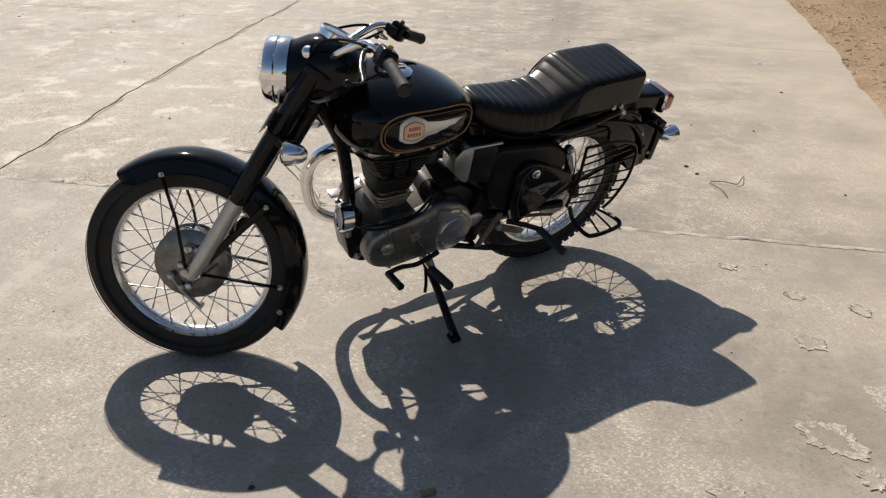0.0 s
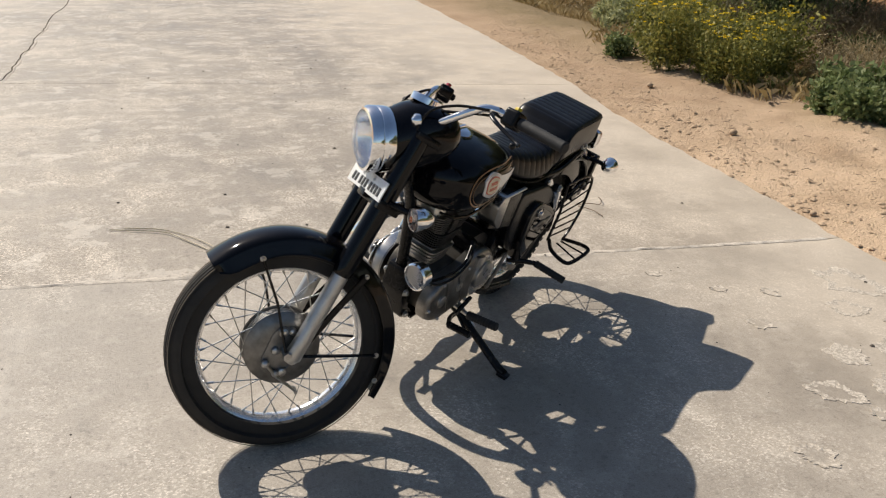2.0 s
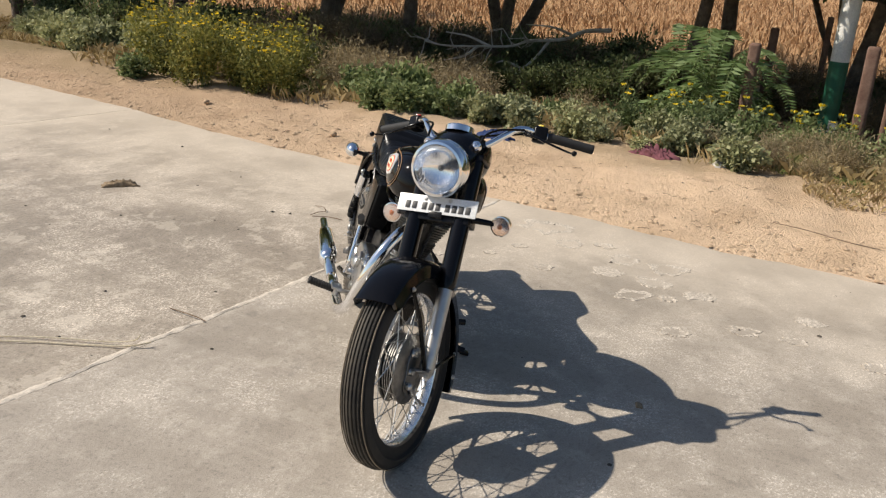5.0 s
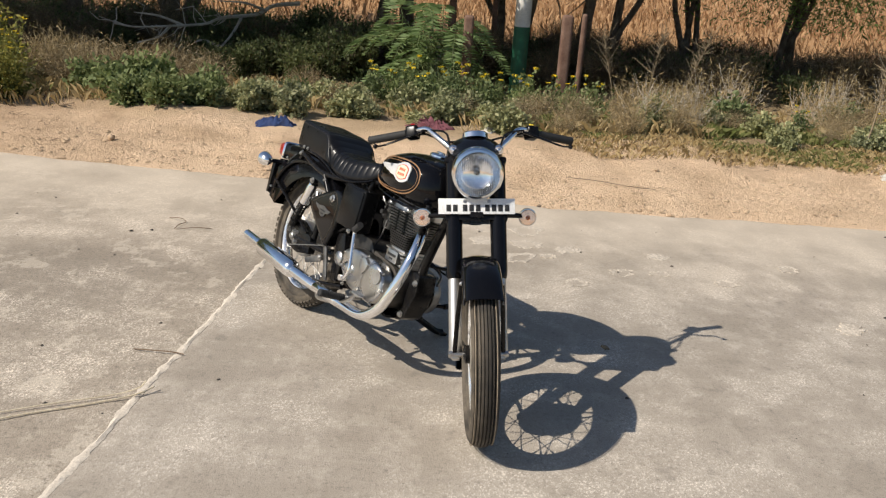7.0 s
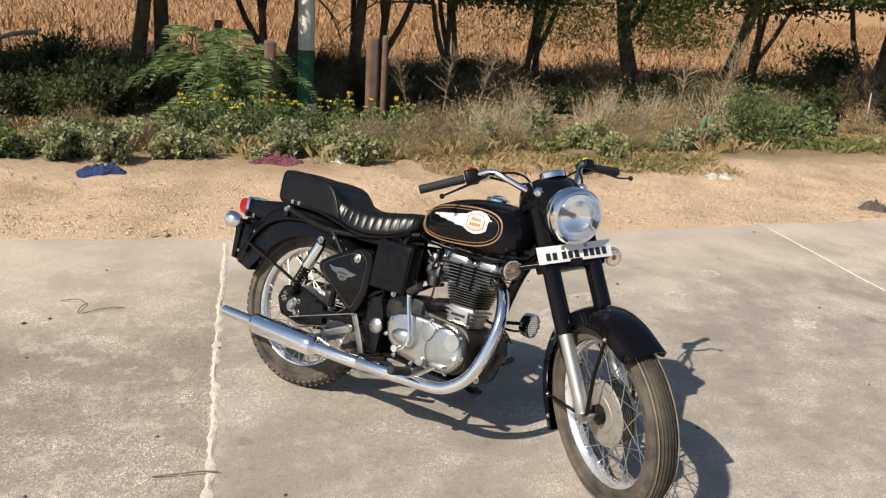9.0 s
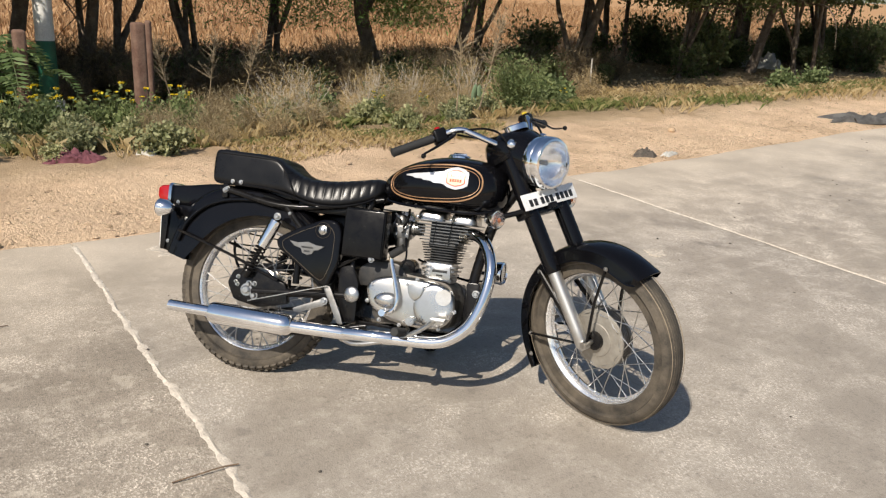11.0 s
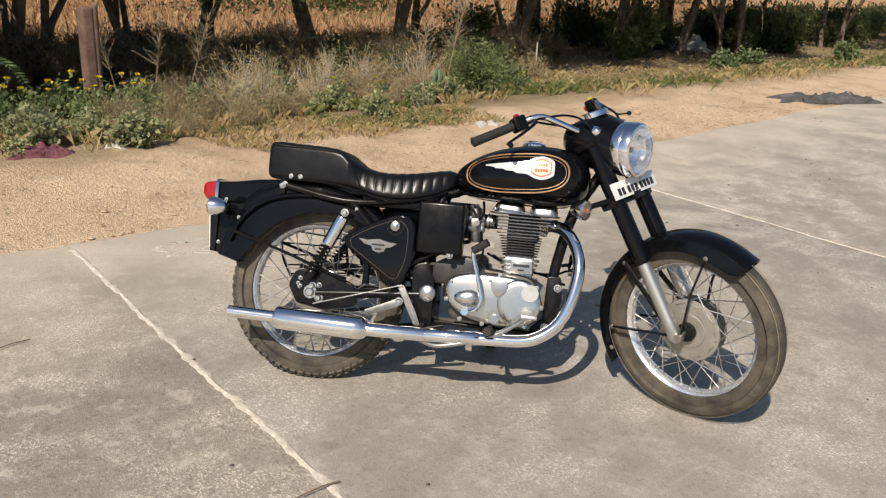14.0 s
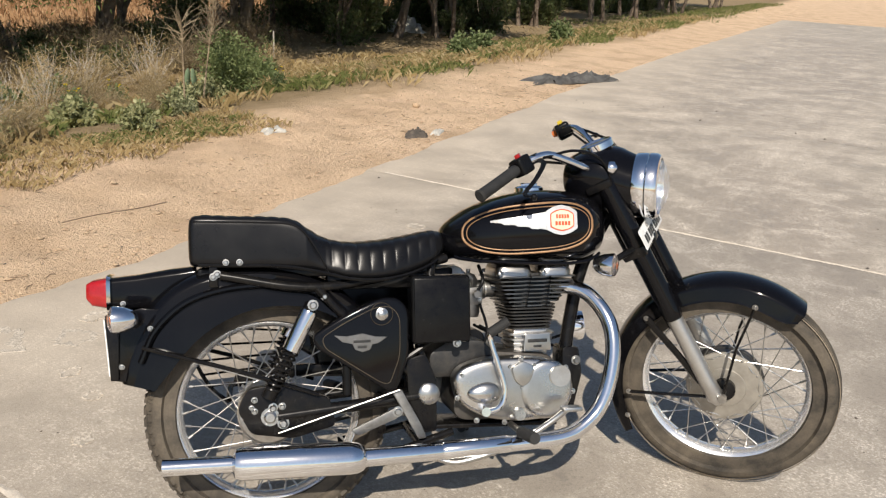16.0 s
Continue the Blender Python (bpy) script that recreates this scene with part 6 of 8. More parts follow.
def foliage(name, c1, c2, c3, thin=0.35, rough=0.6):
    """Leaves of several tones, lit through."""
    m, nt, b = shader(name)
    geo = nt.nodes.new("ShaderNodeNewGeometry")
    info = nt.nodes.new("ShaderNodeObjectInfo")
    col = ramp(nt, geo.outputs["Random Per Island"], [(0.0, c1), (0.5, c2), (1.0, c3)])
    tone = ramp(nt, info.outputs["Random"], [(0.0, (0.8, 0.8, 0.8)), (1.0, (1.2, 1.15, 1.05))])
    col = mixed(nt, 1.0, col, tone, "MULTIPLY")
    nt.links.new(col, b.inputs["Base Color"])
    b.inputs["Roughness"].default_value = rough
    b.inputs["Specular IOR Level"].default_value = 0.25
    tr = nt.nodes.new("ShaderNodeBsdfTranslucent")
    nt.links.new(col, tr.inputs["Color"])
    mx = nt.nodes.new("ShaderNodeMixShader")
    mx.inputs[0].default_value = thin
    nt.links.new(b.outputs[0], mx.inputs[1])
    nt.links.new(tr.outputs[0], mx.inputs[2])
    nt.links.new(mx.outputs[0], nt.nodes["Material Output"].inputs["Surface"])
    return m


M["leaf_green"] = foliage("green_leaves", (0.105, 0.145, 0.055), (0.17, 0.22, 0.092), (0.27, 0.31, 0.15))
M["leaf_yellow"] = foliage("yellow_green_leaves", (0.13, 0.145, 0.035), (0.22, 0.22, 0.06), (0.34, 0.31, 0.09))
M["leaf_grey"] = foliage("grey_green_leaves", (0.20, 0.225, 0.115), (0.31, 0.33, 0.175), (0.46, 0.46, 0.27))
M["leaf_tree"] = foliage("tree_leaves", (0.10, 0.17, 0.045), (0.17, 0.27, 0.08), (0.27, 0.37, 0.13), 0.50)
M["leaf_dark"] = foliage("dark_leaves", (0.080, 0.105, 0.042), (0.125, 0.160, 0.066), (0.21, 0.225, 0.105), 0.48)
M["leaf_dry"] = foliage("dry_leaves", (0.23, 0.175, 0.092), (0.35, 0.275, 0.155), (0.50, 0.42, 0.265), 0.25)
M["grass_dry"] = foliage("dry_grass", (0.28, 0.205, 0.09), (0.42, 0.315, 0.155), (0.56, 0.45, 0.26), 0.25)
M["grass_green"] = foliage("green_grass", (0.11, 0.145, 0.040), (0.19, 0.215, 0.075), (0.33, 0.31, 0.135), 0.35)
M["stubble"] = foliage("field_stubble", (0.28, 0.160, 0.080), (0.45, 0.272, 0.142), (0.65, 0.445, 0.255), 0.2, 0.8)
M["flower"] = foliage("yellow_petals", (0.72, 0.52, 0.02), (0.80, 0.60, 0.03), (0.85, 0.70, 0.08), 0.3)
M["twig"] = surface("dry_twigs", (0.20, 0.15, 0.09), (0.31, 0.245, 0.16), 0.9, 0, 8, 60)
M["bark"] = surface("dark_bark", (0.11, 0.082, 0.060), (0.20, 0.155, 0.115), 0.95, 0, 9, 45, bump=0.9, dist=0.03)
M["pale_branch"] = surface("bleached_wood", (0.42, 0.37, 0.30), (0.56, 0.51, 0.43), 0.9, 0, 9, 60, bump=0.5, dist=0.01)


def raw_mesh(name, verts, faces4, material):
    """A mesh from arrays of points and of faces with equal corners."""
    me = bpy.data.meshes.new(name)
    k = faces4.shape[1]
    me.vertices.add(len(verts))
    me.vertices.foreach_set("co", verts.astype(np.float32).ravel())
    me.loops.add(faces4.size)
    me.loops.foreach_set("vertex_index", faces4.astype(np.int32).ravel())
    me.polygons.add(len(faces4))
    me.polygons.foreach_set("loop_start", np.arange(0, faces4.size, k, dtype=np.int32))
    me.materials.append(material)
    me.update(calc_edges=True)
    me.validate()
    return me


def unit(v):
    return v / np.maximum(np.linalg.norm(v, axis=1, keepdims=True), 1e-9)


def leaves(P, along, size, width=0.45, fold=0.25):
    """A kite-shaped, slightly folded leaf at each point, pointing along."""
    n = len(P)
    d = unit(along)
    side = unit(np.cross(d, rng.normal(size=(n, 3))))
    nrm = np.cross(side, d)
    s = size[:, None] if isinstance(size, np.ndarray) else size
    base, tip = P, P + d * s
    mid = P + d * s * 0.45 + nrm * s * fold * 0.3
    a, b = mid + side * s * width * 0.5, mid - side * s * width * 0.5
    V = np.stack([base, a, tip, b], 1).reshape(-1, 3)
    F = np.arange(n * 4).reshape(-1, 4)
    return V, F


def blades(P, height, lean, width):
    """A bent grass blade of two joined triangles at each point."""
    n = len(P)
    w = rng.uniform(0, 2 * np.pi, n)
    out = np.stack([np.cos(w), np.sin(w), np.zeros(n)], 1)
    side = np.stack([-np.sin(w), np.cos(w), np.zeros(n)], 1)
    h = height[:, None]
    ln = (lean * rng.uniform(0.3, 1.4, n))[:, None]
    up = np.array([[0, 0, 1.0]])
    mid = P + up * h * 0.6 + out * h * ln * 0.35
    tip = P + up * h * (1 - 0.3 * ln) + out * h * ln
    V = np.stack([P - side * width, P + side * width, mid + side * width * 0.7, tip], 1).reshape(-1, 3)
    F = np.arange(n * 4).reshape(-1, 4)
    return V, F


def ground_at(P):
    return np.array([land_z(x, y) for x, y in P])


def scatter(n, x0, x1, y0, y1, patch=0.0, scale=0.5, seed=0.0):
    """Points on the verge, in patches that thin out towards their borders."""
    out = []
    while len(out) < n:
        q = rng.uniform((x0, y0), (x1, y1), (n, 2))
        for x, y in q:
            rim = min(1.0, (x - x0) / 0.7, (y - y0) / 1.2, (y1 - y) / 1.2)
            if noise.noise((x * scale, y * scale, seed)) * 0.8 + 0.25 * noise.noise((x * 3.1, y * 3.1, seed)) > patch + 0.55 * (1 - rim):
                out.append((x, y))
                if len(out) == n:
                    break
    return np.array(out)


def twigs(n, height, spread, r, bend=0.35, forks=3):
    """Thin three-sided stems that fork upward, as one geometry; with points for leaves."""
    geos, ends, dirs = [], [], []
    for _ in range(n):
        a = rng.uniform(0, 2 * np.pi)
        lean = rng.uniform(0.05, 1) * spread
        p = Vector((rng.normal() * 0.03, rng.normal() * 0.03, -0.03))
        d = Vector((math.cos(a) * lean, math.sin(a) * lean, 1)).normalized()
        h = height * rng.uniform(0.6, 1.0)
        pts = [p]
        for k in range(4):
            d = (d + Vector(rng.normal(size=3)) * bend * 0.35).normalized()
            p = p + d * h / 4
            pts.append(p)
            for _ in range(2):
                ends.append(p + Vector(rng.normal(size=3)) * 0.02)
                dirs.append(d + Vector(rng.normal(size=3)) * 0.6)
        geos.append(tube(pts, [r * (1 - 0.18 * k) for k in range(5)], 3))
        for _ in range(forks):
            k = int(rng.integers(1, 4))
            q, e = pts[k], (d + Vector(rng.normal(size=3)) * 0.8).normalized()
            fp = [q, q + e * h * 0.18, q + (e + Vector((0, 0, 0.3))) * h * 0.36]
            geos.append(tube(fp, [r * 0.6, r * 0.5, r * 0.3], 3))
            for f in fp[1:]:
                for _ in range(2):
                    ends.append(f + Vector(rng.normal(size=3)) * 0.02)
                    dirs.append(e + Vector(rng.normal(size=3)) * 0.6)
    return join(*geos), np.array([tuple(e) for e in ends]), np.array([tuple(e) for e in dirs])


def shrub(name, label, category, stems, height, spread, leaf, leaf_size, leaf_mat, stem_mat, per=1, flowers=0, r=0.006, width=0.45, group="", petal=0.024):
    geo, ends, dirs = twigs(stems, height, spread, r)
    plant = tagged(new(name), label, category, group)
    tagged(part("stem", geo, stem_mat, plant), kind="stuff")
    if leaf:
        P = np.repeat(ends, per, 0) + rng.normal(size=(len(ends) * per, 3)) * 0.03 * height / 0.5
        D = np.repeat(dirs, per, 0) + rng.normal(size=P.shape) * 0.7
        V, F = leaves(P, D, leaf_size * rng.uniform(0.6, 1.25, len(P)), width)
        V[:, 2] = np.maximum(V[:, 2], -0.02)
        tagged(part("foliage", raw_mesh("foliage", V, F, leaf_mat), None, plant), kind="stuff")
    if flowers:
        top = ends[np.argsort(ends[:, 2])[-flowers * 3:]]
        top = top[rng.permutation(len(top))[:flowers]] + np.array([[0, 0, 0.03]])
        P = np.repeat(top, 6, 0)
        D = np.tile(np.array([[math.cos(a), math.sin(a), 0.35] for a in np.arange(6) * math.pi / 3]), (len(top), 1))
        V, F = leaves(P, D, np.full(len(P), petal), 0.85, 0.1)
        tagged(part("blossom", raw_mesh("blossom", V, F, M["flower"]), None, plant, "small yellow flowers"), kind="stuff")
    return plant


def put(plant, x, y, turn=0.0, size=1.0, z=None, tall=1.0):
    y -= 0.13 * max(0.0, x - 4.2)
    z = land_z(x, y) if z is None else z
    return Matrix.Translation((x, y, z)) @ Matrix.Rotation(turn, 4, "Z") @ Matrix.Diagonal((size, size, size * tall, 1))


def sow(plant, places, lo=0.8, hi=1.2):
    """Sets the plant itself on the first place and copies on the others."""
    for k, (x, y, *more) in enumerate(places):
        size = more[0] if more else rng.uniform(lo, hi)
        m = put(plant, x, y, rng.uniform(0, 6.28), size, tall=rng.uniform(0.85, 1.15))
        if k:
            c = copy_thing(plant, m)
            c.matrix_basis = m
        else:
            plant.matrix_basis = m


weed_green = shrub("leafy_weed", "low green leafy weed on the sandy verge", "weed", 26, 0.34, 1.1, True, 0.060, M["leaf_green"], M["leaf_green"], 3, r=0.0026, width=0.6, group="roadside weeds")
weed_grey = shrub("leafy_weed", "grey-green leafy weed on the verge", "weed", 24, 0.36, 1.1, True, 0.064, M["leaf_grey"], M["leaf_grey"], 4, r=0.0026, width=0.62, group="roadside weeds")
weed_yellow = shrub("flowering_weed", "green weed with small yellow flowers", "weed", 24, 0.62, 0.55, True, 0.050, M["leaf_yellow"], M["leaf_green"], 3, r=0.003, flowers=16, width=0.45, group="yellow-flowered weeds")
weed_dry = shrub("dry_bush", "tangled dry brown bush", "bush", 60, 0.60, 1.0, True, 0.10, M["leaf_dry"], M["twig"], 2, r=0.0032, width=0.07, group="dry bushes")
weed_pale = shrub("dry_bush", "pale bleached dry shrub", "bush", 34, 0.75, 0.9, True, 0.09, M["grass_dry"], M["pale_branch"], 2, r=0.0045, width=0.08, group="dry bushes")
# the dark leaf colour stands in for part of the shade under the trees
weed_shade = shrub("undergrowth_shrub", "undergrowth shrub beneath the trees, shade put into its dark leaves", "bush", 30, 0.75, 0.9, True, 0.075, M["leaf_dark"], M["bark"], 3, r=0.006, width=0.5, group="undergrowth beneath the trees")

sow(weed_green, [(6.35, -0.28, 1.15), (6.55, -0.45, 0.9), (5.0, 5.9, 1.15), (4.45, 5.2, 0.9), (4.65, 4.95, 0.9), (4.5, 5.55, 0.9), (4.8, 5.5, 0.9), (5.2, 6.3, 1.0), (4.9, 5.1, 0.7), (5.3, 5.7, 1.2), (5.5, 5.2, 0.9), (6.9, 0.4, 1.1), (6.7, -0.2, 0.9), (7.0, -4.4, 1.5), (7.3, -4.9, 1.7), (6.6, -4.6, 1.2), (6.8, -4.1, 1.2), (5.4, -8.8, 1.2), (5.8, -10.5, 1.3), (5.0, -13, 1.3), (7.9, -2.0, 1.3), (6.4, 4.6, 0.8), (4.3, 8.6, 0.9)])
places = [(4.45, 1.75, 0.7), (4.45, 2.05, 0.8)] + [(x, y) for x, y in zip(rng.uniform(4.55, 6.0, 36), rng.uniform(0.2, 4.8, 36))] + [(x, y) for x, y in zip(rng.uniform(4.6, 7.0, 10), rng.uniform(5, 9.5, 10))] + [(x, y) for x, y in zip(rng.uniform(4.6, 6.5, 8), rng.uniform(-2.5, 0, 8))] + [(4.6 + 0.55 * (y - 9) * 0.9 + abs(dx), y, s) for dx, y, s in zip(rng.normal(size=34) * 1.2, rng.uniform(9.2, 16.5, 34), rng.uniform(0.8, 1.5, 34))]
places = [q for k, q in enumerate(places) if not (q[0] < 6.1 and -0.5 < q[1] < 2.0 and k % 5 < 3)]
sow(weed_grey, places, 0.42, 0.8)
sow(weed_yellow, [(4.45, 7.0, 1.0), (4.35, 7.6, 1.1), (4.6, 8.4, 1.2), (4.85, 8.9, 1.2), (5.2, 9.3, 1.2), (5.2, 8.7, 1.3), (4.55, 6.7, 0.9), (4.5, 7.3, 0.9), (4.9, 7.6, 1.1), (4.7, 8.0, 1.0), (5.1, 7.1, 1.0), (5.3, 7.9, 1.1), (4.9, 8.5, 0.9), (5.5, 7.5, 1.2), (5.7, 8.3, 1.1), (4.3, 7.8, 0.8)])
weed_daisy = shrub("flowering_weed", "green weed with a few large yellow flowers", "weed", 16, 0.48, 0.6, True, 0.060, M["leaf_green"], M["leaf_green"], 2, flowers=4, width=0.5, group="yellow-flowered weeds", petal=0.036)
sow(weed_daisy, [(6.2, 2.4, 1.0), (6.5, 2.9, 1.1), (6.0, 2.0, 0.9), (6.3, 1.7, 1.0), (6.6, 2.1, 1.1), (5.9, 2.8, 0.9), (6.7, 3.4, 1.1), (6.4, 3.5, 1.0), (5.8, 1.5, 0.8), (6.9, 2.6, 1.2), (6.2, 3.1, 0.9), (6.0, 3.6, 0.9), (6.9, -2.2, 0.6), (6.2, -1.1, 0.6), (5.5, -3.6, 0.5), (6.8, 1.2, 0.9)])
sow(weed_dry, [(4.8, 1.9, 0.51), (5.1, 1.4, 0.59), (4.7, 0.9, 0.47), (5.4, 0.9, 0.64), (5.0, 0.4, 0.51), (5.6, 1.8, 0.59), (4.6, 1.5, 0.42), (5.2, 2.6, 0.51), (5.7, 0.5, 0.5), (4.9, 3.4, 0.38), (5.5, 3.9, 0.42), (5.6, 6.7, 0.77), (6.2, 6.3, 0.94), (6.6, 5.7, 0.85), (5.9, 7.1, 0.85), (6.8, 7.0, 1.0), (7.2, 6.4, 1.0), (8.0, 0.7, 0.85), (6.0, -1.4, 0.5), (8.1, -2.4, 0.85), (8.7, -3.4, 1.0), (7.6, -3.3, 0.68), (5.8, -0.3, 0.43), (9.2, -5.6, 1.0), (5.2, -5.4, 0.42), (6.9, 8.9, 1.0), (7.6, 4.9, 0.68), (6.1, -3.2, 0.51), (5.3, -1.2, 0.42), (7.9, -6.4, 0.85), (6.6, 0.2, 0.8), (6.9, -1.7, 0.85), (5.9, 0.2, 0.58), (8.6, 0.1, 0.85), (6.7, 6.5, 1.0), (6.1, 6.8, 1.0), (7.4, 7.6, 1.0), (6.6, 7.6, 1.0), (8.2, 6.9, 1.0), (5.7, -1.7, 0.5)])
sow(weed_pale, [(8.0, -1.9, 0.9), (7.4, 0.25, 0.7), (5.27, 0.70, 0.85), (5.6, 0.2, 0.7), (8.2, -3.9, 1.1), (7.1, 7.4, 0.8), (7.6, -0.5, 1.0), (7.4, -1.5, 0.9), (8.1, -2.6, 1.05)])
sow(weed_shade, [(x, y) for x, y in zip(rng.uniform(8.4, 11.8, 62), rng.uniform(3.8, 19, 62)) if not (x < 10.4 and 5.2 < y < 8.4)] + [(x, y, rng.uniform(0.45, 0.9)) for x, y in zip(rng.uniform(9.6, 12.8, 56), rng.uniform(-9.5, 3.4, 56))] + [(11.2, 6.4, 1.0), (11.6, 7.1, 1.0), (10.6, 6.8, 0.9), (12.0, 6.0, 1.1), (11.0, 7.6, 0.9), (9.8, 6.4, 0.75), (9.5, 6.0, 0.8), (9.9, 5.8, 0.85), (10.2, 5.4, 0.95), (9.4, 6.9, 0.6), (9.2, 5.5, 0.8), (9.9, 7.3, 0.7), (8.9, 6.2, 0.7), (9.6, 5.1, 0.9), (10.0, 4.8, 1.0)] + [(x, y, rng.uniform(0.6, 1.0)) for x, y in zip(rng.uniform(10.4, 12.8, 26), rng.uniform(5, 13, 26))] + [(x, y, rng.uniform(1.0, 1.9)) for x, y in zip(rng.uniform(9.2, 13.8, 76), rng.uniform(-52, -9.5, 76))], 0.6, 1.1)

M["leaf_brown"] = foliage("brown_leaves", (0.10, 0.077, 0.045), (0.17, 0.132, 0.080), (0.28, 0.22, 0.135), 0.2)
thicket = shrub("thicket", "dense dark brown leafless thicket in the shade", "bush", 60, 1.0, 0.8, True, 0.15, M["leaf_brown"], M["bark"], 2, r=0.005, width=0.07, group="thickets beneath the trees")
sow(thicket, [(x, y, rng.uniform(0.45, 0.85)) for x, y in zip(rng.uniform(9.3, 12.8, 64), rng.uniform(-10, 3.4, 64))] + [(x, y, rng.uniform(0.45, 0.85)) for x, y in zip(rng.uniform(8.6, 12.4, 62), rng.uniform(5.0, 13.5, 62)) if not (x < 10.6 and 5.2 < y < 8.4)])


def castor():
    """A tall leafy plant with long compound leaves."""
    plant = tagged(new("tall_leafy_plant"), "tall bright green plant with long compound leaves", "plant")
    geos, P, D, S = [], [], [], []
    for k in range(30):
        a, h = rng.uniform(0, 6.28), rng.uniform(0.25, 0.95)
        base = Vector((rng.normal() * 0.10, rng.normal() * 0.16, 0))
        top = base + Vector((math.cos(a) * 0.12, math.sin(a) * 0.12, h))
        geos.append(tube([base, top], [0.008, 0.005], 4))
        pts = smooth_path([top, top + Vector((math.cos(a) * 0.18, math.sin(a) * 0.18, 0.12)), top + Vector((math.cos(a) * 0.38, math.sin(a) * 0.38, 0.04)), top + Vector((math.cos(a) * 0.50, math.sin(a) * 0.50, -0.10))], 5)
        geos.append(tube(pts, 0.004, 3))
        side = Vector((-math.sin(a), math.cos(a), 0))
        for i, q in enumerate(pts[2:]):
            for s in (-1, 1):
                P.append(tuple(q))
                D.append(tuple(side * s + Vector((math.cos(a), math.sin(a), 0)) * 0.6 + Vector((0, 0, -0.15))))
                S.append(0.17 - 0.006 * i)
    V, F = leaves(np.array(P), np.array(D), np.array(S), 0.22, 0.15)
    tagged(part("stem", join(*geos), M["leaf_green"], plant), kind="stuff")
    part("foliage", raw_mesh("foliage", V, F, M["leaf_bright"]), None, plant)
    return plant


M["leaf_bright"] = foliage("bright_leaves", (0.13, 0.20, 0.07), (0.20, 0.29, 0.11), (0.30, 0.39, 0.18), 0.45)
sow(castor(), [(7.67, 3.45, 1.20), (7.35, 3.15, 0.95)])


def cactus():
    plant = tagged(new("paddle_plant"), "pale green plant with broad upright paddle leaves", "plant")
    for x, y, z, w, h, a in ((0, 0.02, 0.0, 0.048, 0.17, 8), (0.02, 0.06, 0.13, 0.046, 0.17, 16), (-0.02, -0.03, 0.12, 0.050, 0.18, -14), (0.0, 0.10, 0.02, 0.040, 0.13, 38), (0.01, -0.07, 0.04, 0.042, 0.14, -34)):
        ring = [[Vector((t * f, w * f * math.sin(u), h / 2 + h / 2 * f * math.cos(u))) for u in [2 * math.pi * j / 16 for j in range(16)]] for t, f in ((-0.012, 0.75), (0.0, 1.0), (0.012, 0.75))]
        part("paddle", moved(loft(ring), Matrix.Translation((x, y, z)) @ Matrix.Rotation(radians(a), 4, "X")), M["paddle"], plant)
    part("stem", tube([(0, 0, -0.03), (0, 0, 0.05)], 0.02, 8), M["paddle"], plant)
    return plant


M["paddle"] = surface("paddle_skin", (0.19, 0.27, 0.15), (0.27, 0.35, 0.21), 0.6, 0, 12, 60)
sow(cactus(), [(5.71, -2.245, 1.15)])


# -- trees --
def tree(label, height, radius, lean, leaf_mat, crown_z, n_leaves, leaf_size, r0, stems=1, feather=False, low=4, floor=1.30, reach=0.0):
    t = tagged(new("tree"), label, "tree", "trees along the field edge")
    geos, tips = [], []
    for s in range(stems):
        a0 = rng.uniform(0, 6.28)
        p = Vector((0.12 * s * math.cos(a0), 0.12 * s * math.sin(a0), -0.15))
        d = Vector((lean[0] + rng.normal() * 0.12 * (stems > 1), lean[1] + rng.normal() * 0.25 * (stems > 1), 1)).normalized()
        pts, rs = [p], [r0 * 1.35 / math.sqrt(stems)]
        for k in range(8):
            d = (d + Vector((rng.normal() * 0.10, rng.normal() * 0.10, 0.04))).normalized()
            p = p + d * height / 8
            pts.append(p)
            rs.append(r0 / math.sqrt(stems) * (1 - 0.09 * k))
        geos.append(tube(pts, rs, 10))
        for _ in range(11 // stems + 3):
            k = int(rng.integers(low, 9))
            a = rng.uniform(0, 6.28)
            e = Vector((math.cos(a) - reach, math.sin(a), rng.uniform(0.25, 1.1))).normalized()
            q = pts[k]
            limb = [q]
            for j in range(5):
                e = (e + Vector(rng.normal(size=3)) * 0.22).normalized()
                q = q + e * radius * 0.20
                limb.append(q)
                if j > 0:
                    tips.append(q)
                    f = (e + Vector(rng.normal(size=3)) * 0.9).normalized()
                    geos.append(tube([q, q + f * radius * 0.16, q + f * radius * 0.28 + Vector((0, 0, -0.05))], [0.012, 0.008, 0.004], 3))
                    tips.append(q + f * radius * 0.25)
            geos.append(tube(limb, [rs[k] * 0.45 * (1 - 0.16 * j) + 0.006 for j in range(6)], 6))
    part("trunk", join(*geos), M["bark"], t, "dark rough-barked trunk and limbs")
    T = np.array([tuple(q) for q in tips])
    T = T[T[:, 2] > crown_z]
    per = max(1, n_leaves // len(T))
    P = np.repeat(T, per, 0) + rng.normal(size=(len(T) * per, 3)) * np.array([[0.34, 0.34, 0.24]]) * radius / 2.2
    P = P[P[:, 2] > crown_z - 0.45]
    P[:, 2] -= rng.exponential(0.95 if feather else 0.30, len(P))
    P = P[P[:, 2] > (1.0 if feather else floor)]
    D = rng.normal(size=P.shape) + np.array([[0, 0, -0.35]])
    V, F = leaves(P, D, leaf_size * rng.uniform(0.6, 1.3, len(P)), 0.25 if feather else 0.5)
    tagged(part("crown", raw_mesh("crown", V, F, leaf_mat), None, t), kind="stuff")
    return t


